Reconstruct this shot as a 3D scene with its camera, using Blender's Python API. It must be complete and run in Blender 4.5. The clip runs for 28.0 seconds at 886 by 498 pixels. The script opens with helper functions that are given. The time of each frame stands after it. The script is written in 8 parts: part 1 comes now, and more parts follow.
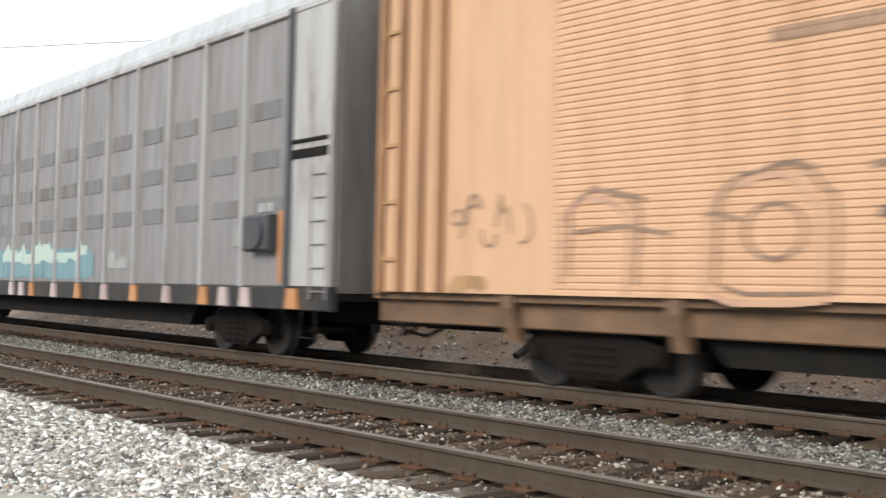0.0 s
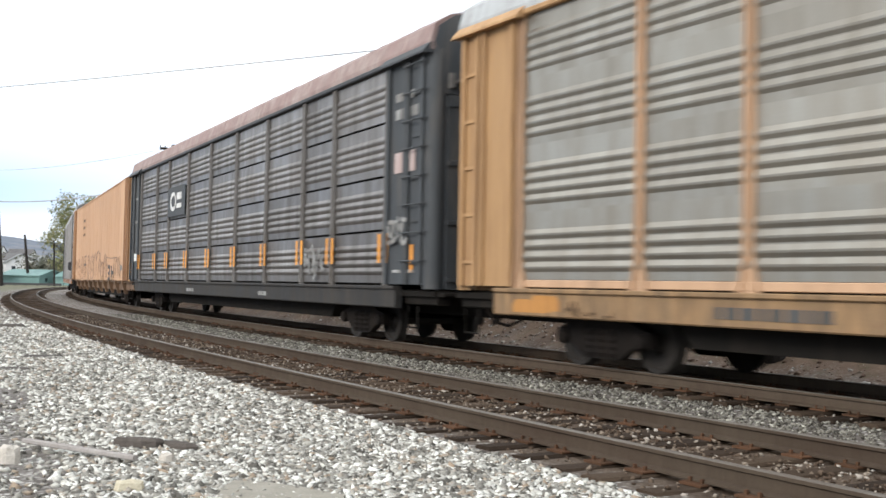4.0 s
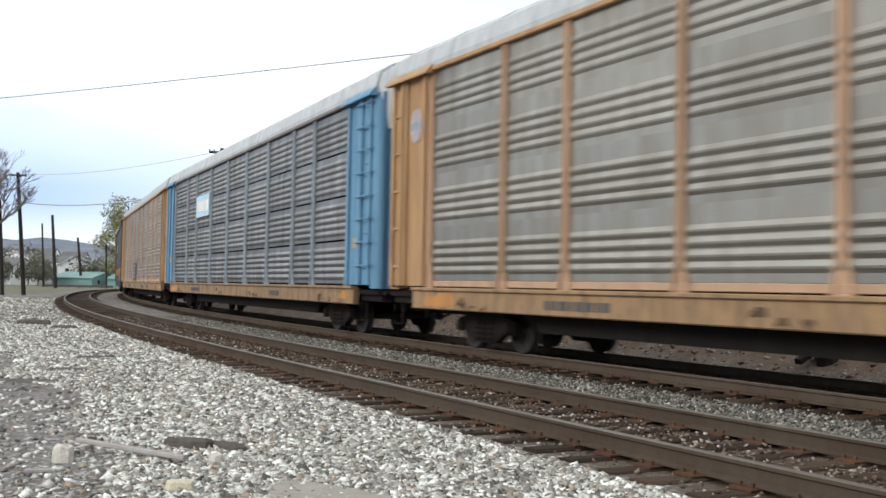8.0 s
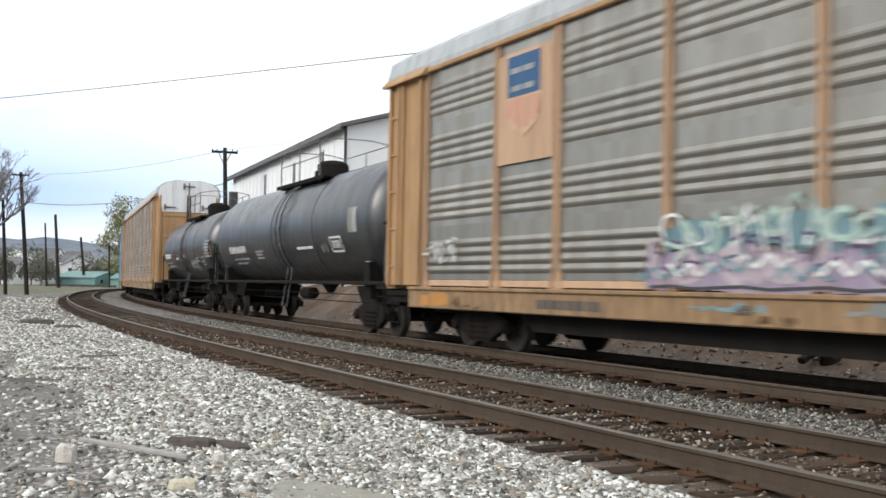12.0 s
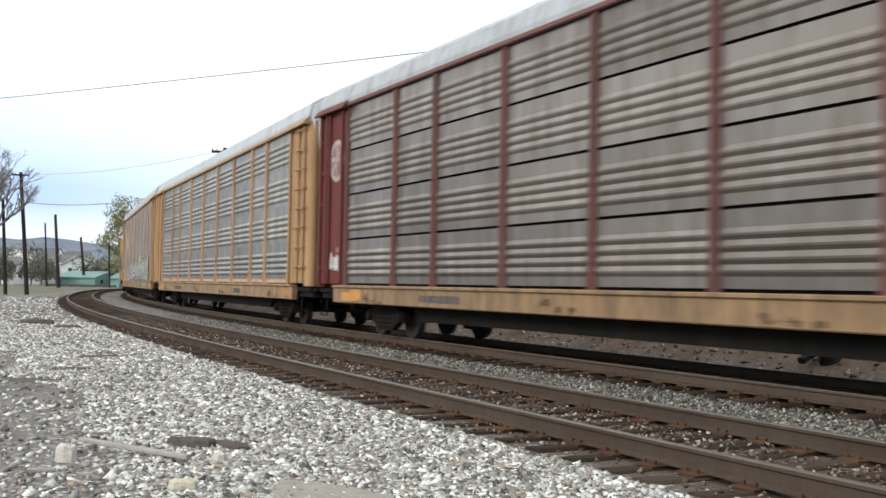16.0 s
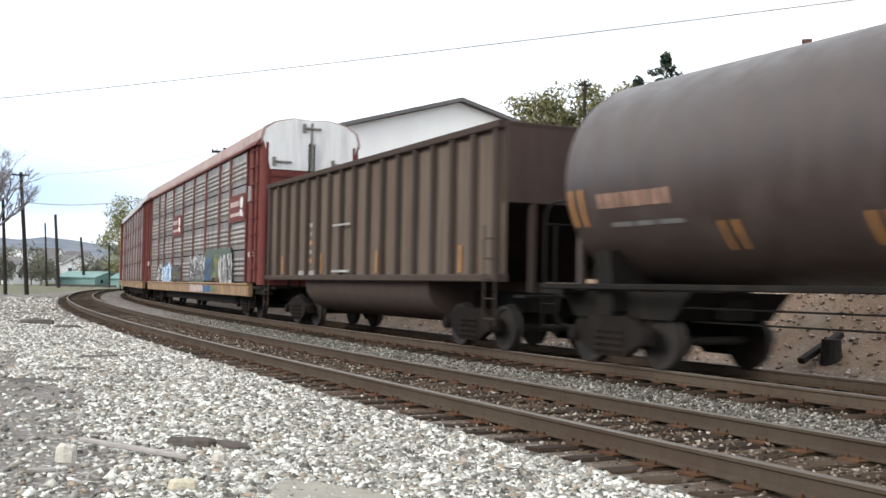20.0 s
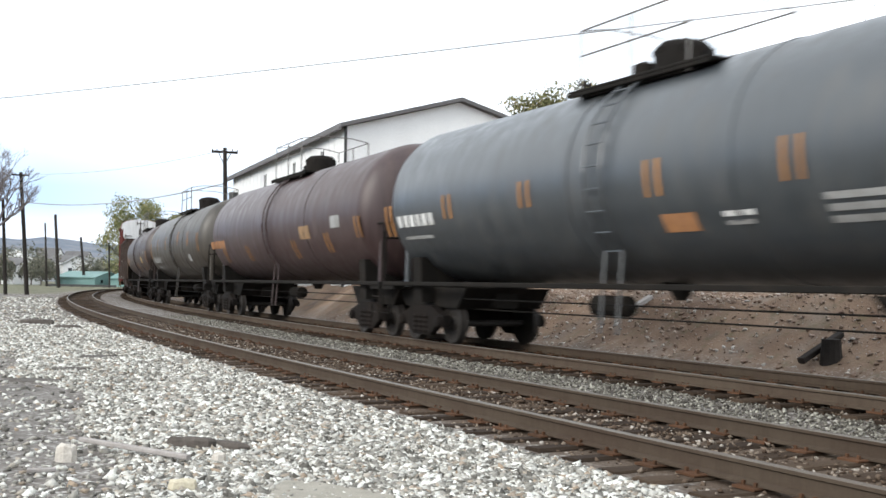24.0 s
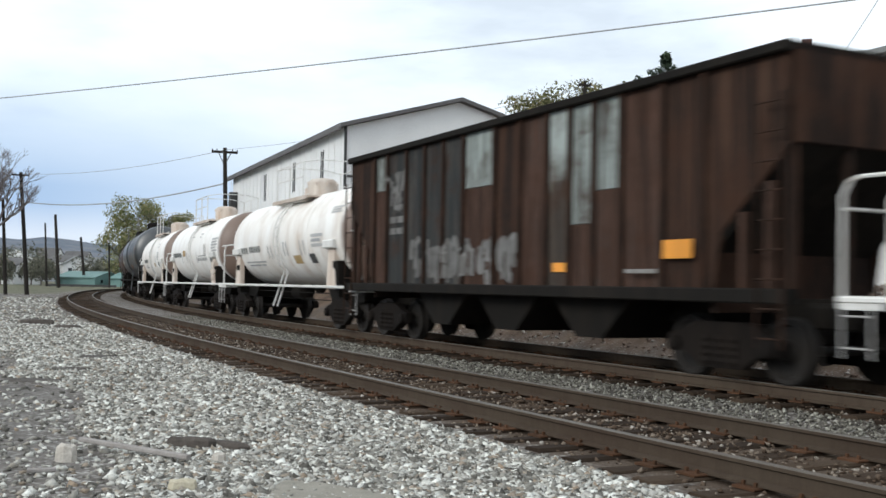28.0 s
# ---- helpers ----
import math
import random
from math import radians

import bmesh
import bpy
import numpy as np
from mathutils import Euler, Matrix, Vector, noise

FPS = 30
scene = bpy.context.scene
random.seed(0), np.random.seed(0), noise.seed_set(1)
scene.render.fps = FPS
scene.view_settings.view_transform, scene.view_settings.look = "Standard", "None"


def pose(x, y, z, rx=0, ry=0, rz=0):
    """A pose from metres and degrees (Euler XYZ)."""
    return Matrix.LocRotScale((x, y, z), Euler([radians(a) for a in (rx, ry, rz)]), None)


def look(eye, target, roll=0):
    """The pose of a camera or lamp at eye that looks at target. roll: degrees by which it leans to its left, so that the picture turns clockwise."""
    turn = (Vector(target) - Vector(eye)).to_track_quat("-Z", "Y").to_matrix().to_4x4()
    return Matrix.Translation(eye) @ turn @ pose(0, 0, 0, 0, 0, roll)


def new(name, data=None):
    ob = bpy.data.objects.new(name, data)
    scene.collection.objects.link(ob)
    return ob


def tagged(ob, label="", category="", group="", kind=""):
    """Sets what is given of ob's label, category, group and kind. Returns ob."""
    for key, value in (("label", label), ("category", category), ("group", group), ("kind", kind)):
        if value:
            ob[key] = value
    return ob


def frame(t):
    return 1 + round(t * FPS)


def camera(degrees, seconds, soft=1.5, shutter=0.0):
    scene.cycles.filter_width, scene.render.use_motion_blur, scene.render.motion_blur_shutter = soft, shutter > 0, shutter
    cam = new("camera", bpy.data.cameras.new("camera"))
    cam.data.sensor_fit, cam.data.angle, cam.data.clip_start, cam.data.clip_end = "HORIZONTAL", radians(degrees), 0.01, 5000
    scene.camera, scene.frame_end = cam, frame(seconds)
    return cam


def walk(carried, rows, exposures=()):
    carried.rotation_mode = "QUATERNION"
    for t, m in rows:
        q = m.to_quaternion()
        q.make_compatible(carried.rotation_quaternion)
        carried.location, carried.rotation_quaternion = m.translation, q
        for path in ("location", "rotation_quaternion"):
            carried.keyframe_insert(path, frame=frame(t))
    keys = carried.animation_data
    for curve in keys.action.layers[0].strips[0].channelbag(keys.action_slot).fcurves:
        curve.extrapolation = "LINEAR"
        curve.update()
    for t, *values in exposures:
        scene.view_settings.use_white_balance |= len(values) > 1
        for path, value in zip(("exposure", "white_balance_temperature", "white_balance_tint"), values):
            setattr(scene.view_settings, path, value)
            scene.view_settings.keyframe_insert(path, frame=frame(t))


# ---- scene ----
cam = camera(46.57, 28.0, soft=1.55, shutter=0.38)
EYE_Z = 1.219
# seconds, yaw, pitch, roll: the pan ends near 6 s and the camera then rests on its stand
TURNS = [(0.0, -15.06, 2.27, -1.2), (0.5, -13.08, 2.2, -1.16), (1.0, -11.1, 2.25, -1.15), (1.5, -9.61, 2.25, -1.14),
         (2.0, -8.22, 2.2, -1.13), (2.5, -6.84, 2.18, -1.12), (3.0, -5.55, 2.16, -1.11), (3.5, -4.16, 2.1, -1.08),
         (4.5, -1.3, 2.0, -1.08), (5.5, 0.72, 1.96, -1.0), (6.0, 0.77, 1.98, -1.02), (6.5, 0.66, 2.03, -1.04),
         (7.0, 0.58, 2.04, -1.03), (7.5, 0.34, 2.08, -1.06), (8.0, -0.15, 2.1, -1.06), (8.5, 0.0, 2.06, -1.03),
         (9.0, 0.0, 2.06, -1.03), (28.0, 0.0, 2.06, -1.03)]
EXPOSURES = [(0.0, 0.9, 6400, 9), (2.0, 0.42, 6400, 9), (3.0, 0.72, 6400, 9), (3.5, 0.82, 6400, 9), (5.5, 0.47, 6300, 8), (7.0, 0.54, 6300, 8),
             (8.0, 0.47, 6300, 8), (11.0, 0.62, 6400, 9), (12.5, 0.47, 6300, 8), (14.5, 0.27, 6300, 8), (15.2, 0.32, 6300, 8), (16.0, 0.57, 6300, 8),
             (18.0, 0.57, 6300, 8), (20.0, 0.82, 6400, 9), (24.0, 0.82, 6300, 8), (25.0, 0.37, 6300, 8), (26.0, -0.26, 6100, 6), (27.0, -0.3, 6150, 7),
             (27.6, -0.16, 6200, 7), (28.0, 0.12, 6150, 6)]
walk(cam, [(t, pose(0, 0, EYE_Z, 90 + p, r, y)) for t, y, p, r in TURNS], EXPOSURES)

# ---- sky and sun: a bright overcast afternoon ----
world = bpy.data.worlds.new("overcast_sky")
scene.world = world
world.use_nodes = True


def build_sky():
    nt = world.node_tree
    nt.nodes.clear()
    out = nt.nodes.new("ShaderNodeOutputWorld")
    bg = nt.nodes.new("ShaderNodeBackground")
    sky = nt.nodes.new("ShaderNodeTexSky")
    sky.sky_type, sky.sun_disc = "NISHITA", False
    sky.sun_elevation, sky.sun_rotation = radians(28), radians(231)
    tc = nt.nodes.new("ShaderNodeTexCoord")
    mp = nt.nodes.new("ShaderNodeMapping")
    mp.inputs["Scale"].default_value = (1.3, 1.3, 4.5)
    nz = nt.nodes.new("ShaderNodeTexNoise")
    nz.inputs["Scale"].default_value, nz.inputs["Detail"].default_value = 2.2, 7.0
    nz.inputs["Roughness"].default_value = 0.52
    ramp = nt.nodes.new("ShaderNodeValToRGB")
    ramp.color_ramp.elements[0].position, ramp.color_ramp.elements[0].color = 0.33, (0.64, 0.68, 0.74, 1)
    ramp.color_ramp.elements[1].position, ramp.color_ramp.elements[1].color = 0.64, (1.0, 1.0, 1.0, 1)
    mid = ramp.color_ramp.elements.new(0.47)
    mid.color = (0.84, 0.88, 0.93, 1)
    scale = nt.nodes.new("ShaderNodeMixRGB")
    scale.blend_type, scale.inputs[0].default_value = "MULTIPLY", 1.0
    scale.inputs[2].default_value = (0.06, 0.06, 0.06, 1)
    mix = nt.nodes.new("ShaderNodeMixRGB")
    mix.inputs[0].default_value = 0.9
    ln = nt.links
    ln.new(tc.outputs["Generated"], mp.inputs["Vector"])
    ln.new(mp.outputs[0], nz.inputs["Vector"])
    ln.new(nz.outputs["Fac"], ramp.inputs[0])
    ln.new(sky.outputs[0], scale.inputs[1])
    ln.new(scale.outputs[0], mix.inputs[1])
    ln.new(ramp.outputs[0], mix.inputs[2])
    # towards the horizon the clouds thin out and a hazy blue shows
    sep = nt.nodes.new("ShaderNodeSeparateXYZ")
    ln.new(tc.outputs["Generated"], sep.inputs[0])
    up = nt.nodes.new("ShaderNodeMath")
    up.operation = "ABSOLUTE"
    ln.new(sep.outputs[2], up.inputs[0])
    veil = nt.nodes.new("ShaderNodeMapRange")
    veil.inputs["From Min"].default_value, veil.inputs["From Max"].default_value = 0.085, 0.205
    veil.inputs["To Min"].default_value, veil.inputs["To Max"].default_value = 1.0, 0.0
    ln.new(up.outputs[0], veil.inputs["Value"])
    low = nt.nodes.new("ShaderNodeMixRGB")
    # the gap in the clouds lies to the west, and the air is pale right over the hills
    side = nt.nodes.new("ShaderNodeMapRange")
    side.inputs["From Min"].default_value, side.inputs["From Max"].default_value = -0.36, 0.06
    side.inputs["To Min"].default_value, side.inputs["To Max"].default_value = 1.0, 0.22
    ln.new(sep.outputs[0], side.inputs["Value"])
    both = nt.nodes.new("ShaderNodeMath")
    both.operation = "MULTIPLY"
    ln.new(veil.outputs[0], both.inputs[0])
    ln.new(side.outputs[0], both.inputs[1])
    tone = nt.nodes.new("ShaderNodeValToRGB")
    tone.color_ramp.elements[0].position, tone.color_ramp.elements[0].color = 0.04, (0.6, 0.64, 0.72, 1)
    tone.color_ramp.elements[1].position, tone.color_ramp.elements[1].color = 0.07, (0.36, 0.465, 0.63, 1)
    ln.new(up.outputs[0], tone.inputs[0])
    ln.new(tone.outputs[0], low.inputs[2])
    ln.new(both.outputs[0], low.inputs[0])
    ln.new(mix.outputs[0], low.inputs[1])
    ln.new(low.outputs[0], bg.inputs[0])
    bg.inputs[1].default_value = 1.22
    ln.new(bg.outputs[0], out.inputs[0])


build_sky()
sun = new("sun", bpy.data.lights.new("sun", "SUN"))
sun.data.energy, sun.data.angle, sun.data.color = 1.7, radians(22), (1.0, 0.94, 0.86)
sun.matrix_world = look((-75, -60, 52), (0, 0, 0))


# ---- materials ----
def rgba(c):
    return (c[0], c[1], c[2], 1.0)


def shader(name):
    m = bpy.data.materials.new(name)
    m.use_nodes = True
    return m, m.node_tree, m.node_tree.nodes["Principled BSDF"]


def noise_node(nt, vec, scale, detail=5.0, rough=0.6):
    n = nt.nodes.new("ShaderNodeTexNoise")
    n.inputs["Scale"].default_value, n.inputs["Detail"].default_value, n.inputs["Roughness"].default_value = scale, detail, rough
    nt.links.new(vec, n.inputs["Vector"])
    return n.outputs["Fac"]


def mapped(nt, vec, scale):
    m = nt.nodes.new("ShaderNodeMapping")
    m.inputs["Scale"].default_value = scale
    nt.links.new(vec, m.inputs["Vector"])
    return m.outputs[0]


def ramp_node(nt, fac, stops):
    r = nt.nodes.new("ShaderNodeValToRGB")
    e = r.color_ramp.elements
    while len(e) < len(stops):
        e.new(0.5)
    for el, (p, c) in zip(e, stops):
        el.position, el.color = p, rgba(c)
    nt.links.new(fac, r.inputs[0])
    return r.outputs[0]


def mix_node(nt, fac, a, b, blend="MIX"):
    m = nt.nodes.new("ShaderNodeMixRGB")
    m.blend_type = blend
    for k, v in ((0, fac), (1, a), (2, b)):
        if isinstance(v, (int, float)):
            m.inputs[k].default_value = v
        elif isinstance(v, tuple):
            m.inputs[k].default_value = rgba(v)
        else:
            nt.links.new(v, m.inputs[k])
    return m.outputs[0]


def bump_node(nt, height, bsdf, strength, distance):
    b = nt.nodes.new("ShaderNodeBump")
    b.inputs["Strength"].default_value, b.inputs["Distance"].default_value = strength, distance
    nt.links.new(height, b.inputs["Height"])
    nt.links.new(b.outputs[0], bsdf.inputs["Normal"])


def paint(name, col, rough=0.55, dirt=(0.09, 0.07, 0.055), amount=0.4, rust=0.0, metallic=0.0, streak=(1.2, 1.2, 0.22), fine=35.0, spread=0.12, gloss=None, runs=0.25):
    """Weathered paint on steel: soot in upright streaks, small rust spots, fine grain, and a tone of its own for each piece."""
    m, nt, b = shader(name)
    tc = nt.nodes.new("ShaderNodeTexCoord").outputs["Object"]
    info = nt.nodes.new("ShaderNodeObjectInfo").outputs["Random"]
    own = nt.nodes.new("ShaderNodeVectorMath")
    own.operation = "MULTIPLY_ADD"
    own.inputs[1].default_value = (61.0, 17.0, 37.0)
    nt.links.new(info, own.inputs[0])
    nt.links.new(tc, own.inputs[2])
    tc = own.outputs[0]
    big = noise_node(nt, mapped(nt, tc, streak), 2.3, 7.0, 0.62)
    rain = noise_node(nt, mapped(nt, tc, (4.0, 4.0, 0.2)), 1.7, 7.0, 0.68)
    grain = noise_node(nt, tc, fine, 4.0)
    lo, hi = 0.62 - 0.35 * amount, 0.82
    mask = ramp_node(nt, big, [(lo, (0, 0, 0)), (hi, (1, 1, 1))])
    c = mix_node(nt, mask, col, dirt)
    tone = ramp_node(nt, info, [(0.0, (1 - spread,) * 3), (1.0, (1 + spread * 0.6,) * 3)])
    c = mix_node(nt, 1.0, c, tone, "MULTIPLY")
    c = mix_node(nt, 0.25, c, ramp_node(nt, grain, [(0.3, (0.6, 0.6, 0.6)), (0.7, (1.0, 1.0, 1.0))]), "MULTIPLY")
    c = mix_node(nt, runs, c, ramp_node(nt, rain, [(0.34, (0.36, 0.33, 0.3)), (0.5, (0.8, 0.78, 0.76)), (0.62, (1.0, 1.0, 1.0)), (0.76, (1.3, 1.29, 1.26))]), "MULTIPLY")
    if rust:
        spots = noise_node(nt, mapped(nt, tc, (1, 1, 0.5)), 5.5, 8.0, 0.7)
        rm = ramp_node(nt, spots, [(0.72 - 0.22 * rust, (0, 0, 0)), (0.78 - 0.18 * rust, (1, 1, 1))])
        c = mix_node(nt, rm, c, (0.13, 0.055, 0.028))
    nt.links.new(c, b.inputs["Base Color"])
    rr = ramp_node(nt, big, [(0.3, (rough,) * 3), (0.8, (min(1, rough + 0.3),) * 3)])
    nt.links.new(rr, b.inputs["Roughness"])
    b.inputs["Metallic"].default_value = metallic
    b.inputs["Specular IOR Level"].default_value = gloss if gloss is not None else (0.08 if rough >= 0.7 else 0.4)
    bump_node(nt, grain, b, 0.25, 0.004)
    return m


def mineral(name, stops, scale=3.0, fine=60.0, rough=0.9, island=False, bump=0.4, dist=0.01, by_object=False):
    """Stone, soil, timber ends and the like: a colour ramp by a two-scale noise, or by loose piece."""
    m, nt, b = shader(name)
    tc = nt.nodes.new("ShaderNodeTexCoord").outputs["Object"]
    grain = noise_node(nt, tc, fine, 6.0, 0.65)
    if island:
        fac = nt.nodes.new("ShaderNodeNewGeometry").outputs["Random Per Island"]
    elif by_object:
        fac = nt.nodes.new("ShaderNodeObjectInfo").outputs["Random"]
    else:
        fac = noise_node(nt, tc, scale, 7.0, 0.6)
    c = ramp_node(nt, fac, stops)
    c = mix_node(nt, 0.55, c, ramp_node(nt, grain, [(0.3, (0.5, 0.5, 0.5)), (0.7, (1.0, 1.0, 1.0))]), "MULTIPLY")
    nt.links.new(c, b.inputs["Base Color"])
    b.inputs["Roughness"].default_value = rough
    b.inputs["Specular IOR Level"].default_value = 0.12
    bump_node(nt, grain, b, bump, dist)
    return m


def plain(name, col, rough=0.6, metallic=0.0):
    m, nt, b = shader(name)
    tc = nt.nodes.new("ShaderNodeTexCoord").outputs["Object"]
    g = noise_node(nt, tc, 9.0, 6.0)
    nt.links.new(mix_node(nt, 0.5, col, ramp_node(nt, g, [(0.3, (0.6, 0.6, 0.6)), (0.75, (1.0, 1.0, 1.0))]), "MULTIPLY"), b.inputs["Base Color"])
    b.inputs["Roughness"].default_value, b.inputs["Metallic"].default_value = rough, metallic
    return m


M = {}
M["orange"] = paint("faded_orange_paint", (0.385, 0.228, 0.104), amount=0.55, dirt=(0.225, 0.125, 0.062))
M["tan"] = paint("sunbleached_orange_paint", (0.516, 0.314, 0.185), amount=0.25, dirt=(0.4, 0.235, 0.125), spread=0.03, runs=0.20)
M["peach"] = paint("bleached_orange_post", (0.45, 0.288, 0.178), amount=0.4, dirt=(0.27, 0.18, 0.118), runs=0.25)
M["orange_sill"] = paint("dirty_orange_sill", (0.36, 0.215, 0.1), amount=1.0, dirt=(0.105, 0.078, 0.052), rust=0.3, streak=(2.4, 1, 0.7), runs=0.45)
M["soot"] = paint("brown_soot_stain", (0.12, 0.078, 0.045), rough=0.7, amount=0.9, dirt=(0.055, 0.038, 0.026), streak=(3, 1, 1))
M["orange_fresh"] = paint("fresh_orange_patch", (0.47, 0.22, 0.055), amount=0.5, dirt=(0.3, 0.14, 0.05))
M["spray_pink"] = paint("pinkish_white_spray_paint", (0.44, 0.37, 0.385), amount=0.7, dirt=(0.28, 0.22, 0.28))
M["panel"] = paint("galvanised_panel", (0.365, 0.343, 0.296), rough=0.3, amount=0.85, dirt=(0.25, 0.222, 0.184), metallic=0.86, spread=0.14, runs=0.12)
M["panel_brown"] = paint("sooty_galvanised_panel", (0.315, 0.275, 0.236), rough=0.3, amount=0.9, dirt=(0.18, 0.144, 0.117), metallic=0.86, spread=0.2, runs=0.24)
M["panel_dark"] = paint("dark_galvanised_panel", (0.268, 0.25, 0.235), rough=0.3, amount=0.9, dirt=(0.145, 0.127, 0.112), metallic=0.86, spread=0.2, runs=0.28)
M["panel_slate"] = paint("slate_galvanised_panel", (0.27, 0.267, 0.26), rough=0.3, amount=0.9, dirt=(0.145, 0.14, 0.13), metallic=0.86, spread=0.2, runs=0.22)
M["silver"] = paint("silver_grey_side", (0.26, 0.244, 0.233), rough=0.45, amount=0.5, dirt=(0.21, 0.2, 0.19), metallic=0.4, spread=0.05, runs=0.40)
M["silver_dark"] = paint("perforated_grey_strip", (0.16, 0.155, 0.15), rough=0.6, amount=0.3)
M["pale_post"] = paint("pale_grey_post", (0.36, 0.35, 0.34), amount=0.35)
M["roof"] = paint("galvanised_roof", (0.42, 0.435, 0.44), rough=0.45, amount=0.3, dirt=(0.3, 0.29, 0.27), metallic=0.3, runs=0.35)
M["roof_pink"] = paint("faded_red_roof", (0.25, 0.165, 0.15), amount=0.55, dirt=(0.42, 0.36, 0.33), streak=(0.7, 1.2, 0.6), runs=0.40)
M["charcoal"] = paint("charcoal_paint", (0.045, 0.05, 0.055), amount=0.3, dirt=(0.11, 0.1, 0.09))
M["charcoal_sill"] = paint("sooty_charcoal_sill", (0.03, 0.029, 0.028), amount=0.6, dirt=(0.075, 0.064, 0.054), gloss=0.2)
M["grey_post"] = paint("grey_brown_post", (0.17, 0.16, 0.15), amount=0.4)
M["blue"] = paint("light_blue_paint", (0.12, 0.26, 0.39), amount=0.45, dirt=(0.06, 0.14, 0.23))
M["blue_post"] = paint("faded_blue_post", (0.3, 0.355, 0.4), amount=0.6, dirt=(0.2, 0.215, 0.23), runs=0.40)
M["red"] = paint("oxide_red_paint", (0.118, 0.031, 0.026), amount=0.35, dirt=(0.075, 0.025, 0.021), gloss=0.18)
M["red_post"] = paint("dull_red_post", (0.165, 0.072, 0.064), amount=0.6, dirt=(0.13, 0.095, 0.082), runs=0.3, gloss=0.2)
M["sky_blue"] = paint("sky_blue_nameplate", (0.45, 0.63, 0.76), amount=0.45, dirt=(0.55, 0.66, 0.74))
M["amber_dull"] = paint("dirty_amber_reflector", (0.36, 0.17, 0.05), rough=0.5, amount=0.4, dirt=(0.16, 0.08, 0.04))
M["red_strip"] = paint("dull_red_reflector", (0.2, 0.04, 0.03), rough=0.5, amount=0.35)
M["mark_faint"] = paint("faint_stencil", (0.14, 0.14, 0.135), amount=0.5)
M["amber"] = paint("amber_reflector", (0.8, 0.33, 0.04), rough=0.35, amount=0.15)
M["white"] = paint("off_white_paint", (0.702, 0.693, 0.666), amount=0.2, dirt=(0.5, 0.45, 0.4))
M["pale_gable"] = paint("white_car_end", (0.7, 0.7, 0.7), amount=0.3, dirt=(0.45, 0.44, 0.42))
M["under"] = paint("grimy_underframe", (0.014, 0.0125, 0.011), rough=0.75, amount=0.4, dirt=(0.03, 0.025, 0.021))
M["bogie"] = paint("rusty_cast_steel", (0.012, 0.01, 0.009), rough=0.75, amount=0.5, dirt=(0.026, 0.02, 0.016))
M["wheel"] = paint("worn_wheel_steel", (0.025, 0.021, 0.018), rough=0.6, metallic=0.2, amount=0.4, dirt=(0.02, 0.016, 0.013))
M["black_tank"] = paint("satin_black_tank", (0.019, 0.0195, 0.021), rough=0.27, amount=0.4, dirt=(0.044, 0.041, 0.037), gloss=0.85, runs=0.4)
M["brown_tank"] = paint("dusty_brown_tank", (0.044, 0.03, 0.026), rough=0.34, amount=0.5, dirt=(0.07, 0.051, 0.043), gloss=0.5, runs=0.45)
M["olive_tank"] = paint("dusty_olive_tank", (0.042, 0.035, 0.027), rough=0.34, amount=0.5, dirt=(0.074, 0.061, 0.045), gloss=0.5, runs=0.45)
M["maroon_tank"] = paint("maroon_tank", (0.048, 0.028, 0.027), rough=0.34, amount=0.5, dirt=(0.076, 0.05, 0.044), gloss=0.5, runs=0.45)
M["grey_tank"] = paint("slate_grey_tank", (0.041, 0.047, 0.052), rough=0.28, amount=0.4, dirt=(0.072, 0.071, 0.067), gloss=0.9, runs=0.35)


def streaked(name, stops, seed, pale=None):
    """Old hopper steel: narrow upright runs of soot and rust over what is left of the paint."""
    m, nt, b = shader(name)
    tc = nt.nodes.new("ShaderNodeTexCoord").outputs["Object"]
    shift = nt.nodes.new("ShaderNodeMapping")
    shift.inputs["Location"].default_value = (seed * 3.7, 0, seed * 1.3)
    nt.links.new(tc, shift.inputs["Vector"])
    tc = shift.outputs[0]
    runs = noise_node(nt, mapped(nt, tc, (4.5, 1, 0.22)), 1.6, 8.0, 0.7)
    blotch = noise_node(nt, tc, 1.3, 8.0, 0.7)
    grain = noise_node(nt, tc, 30.0, 5.0)
    c = ramp_node(nt, runs, stops)
    c = mix_node(nt, ramp_node(nt, blotch, [(0.5, (0, 0, 0)), (0.68, (0.8, 0.8, 0.8))]), c, (0.05, 0.025, 0.016))
    if pale:
        sep = nt.nodes.new("ShaderNodeSeparateXYZ")
        nt.links.new(tc, sep.inputs[0])
        low = nt.nodes.new("ShaderNodeMapRange")
        low.inputs["From Min"].default_value, low.inputs["From Max"].default_value = 1.6 + seed * 1.3, 3.6 + seed * 1.3
        low.inputs["To Min"].default_value, low.inputs["To Max"].default_value = 0.3, -0.08
        nt.links.new(sep.outputs[2], low.inputs["Value"])
        add = nt.nodes.new("ShaderNodeMath")
        nt.links.new(mix_node(nt, 0.5, runs, blotch), add.inputs[0])
        nt.links.new(low.outputs[0], add.inputs[1])
        keep = add.outputs[0]
        c = mix_node(nt, ramp_node(nt, keep, [(0.42, (1, 1, 1)), (0.58, (0, 0, 0))]), c, pale)
    c = mix_node(nt, 0.4, c, ramp_node(nt, grain, [(0.3, (0.4, 0.4, 0.4)), (0.7, (1, 1, 1))]), "MULTIPLY")
    nt.links.new(c, b.inputs["Base Color"])
    b.inputs["Roughness"].default_value, b.inputs["Specular IOR Level"].default_value = 0.85, 0.08
    bump_node(nt, runs, b, 0.3, 0.01)
    return m


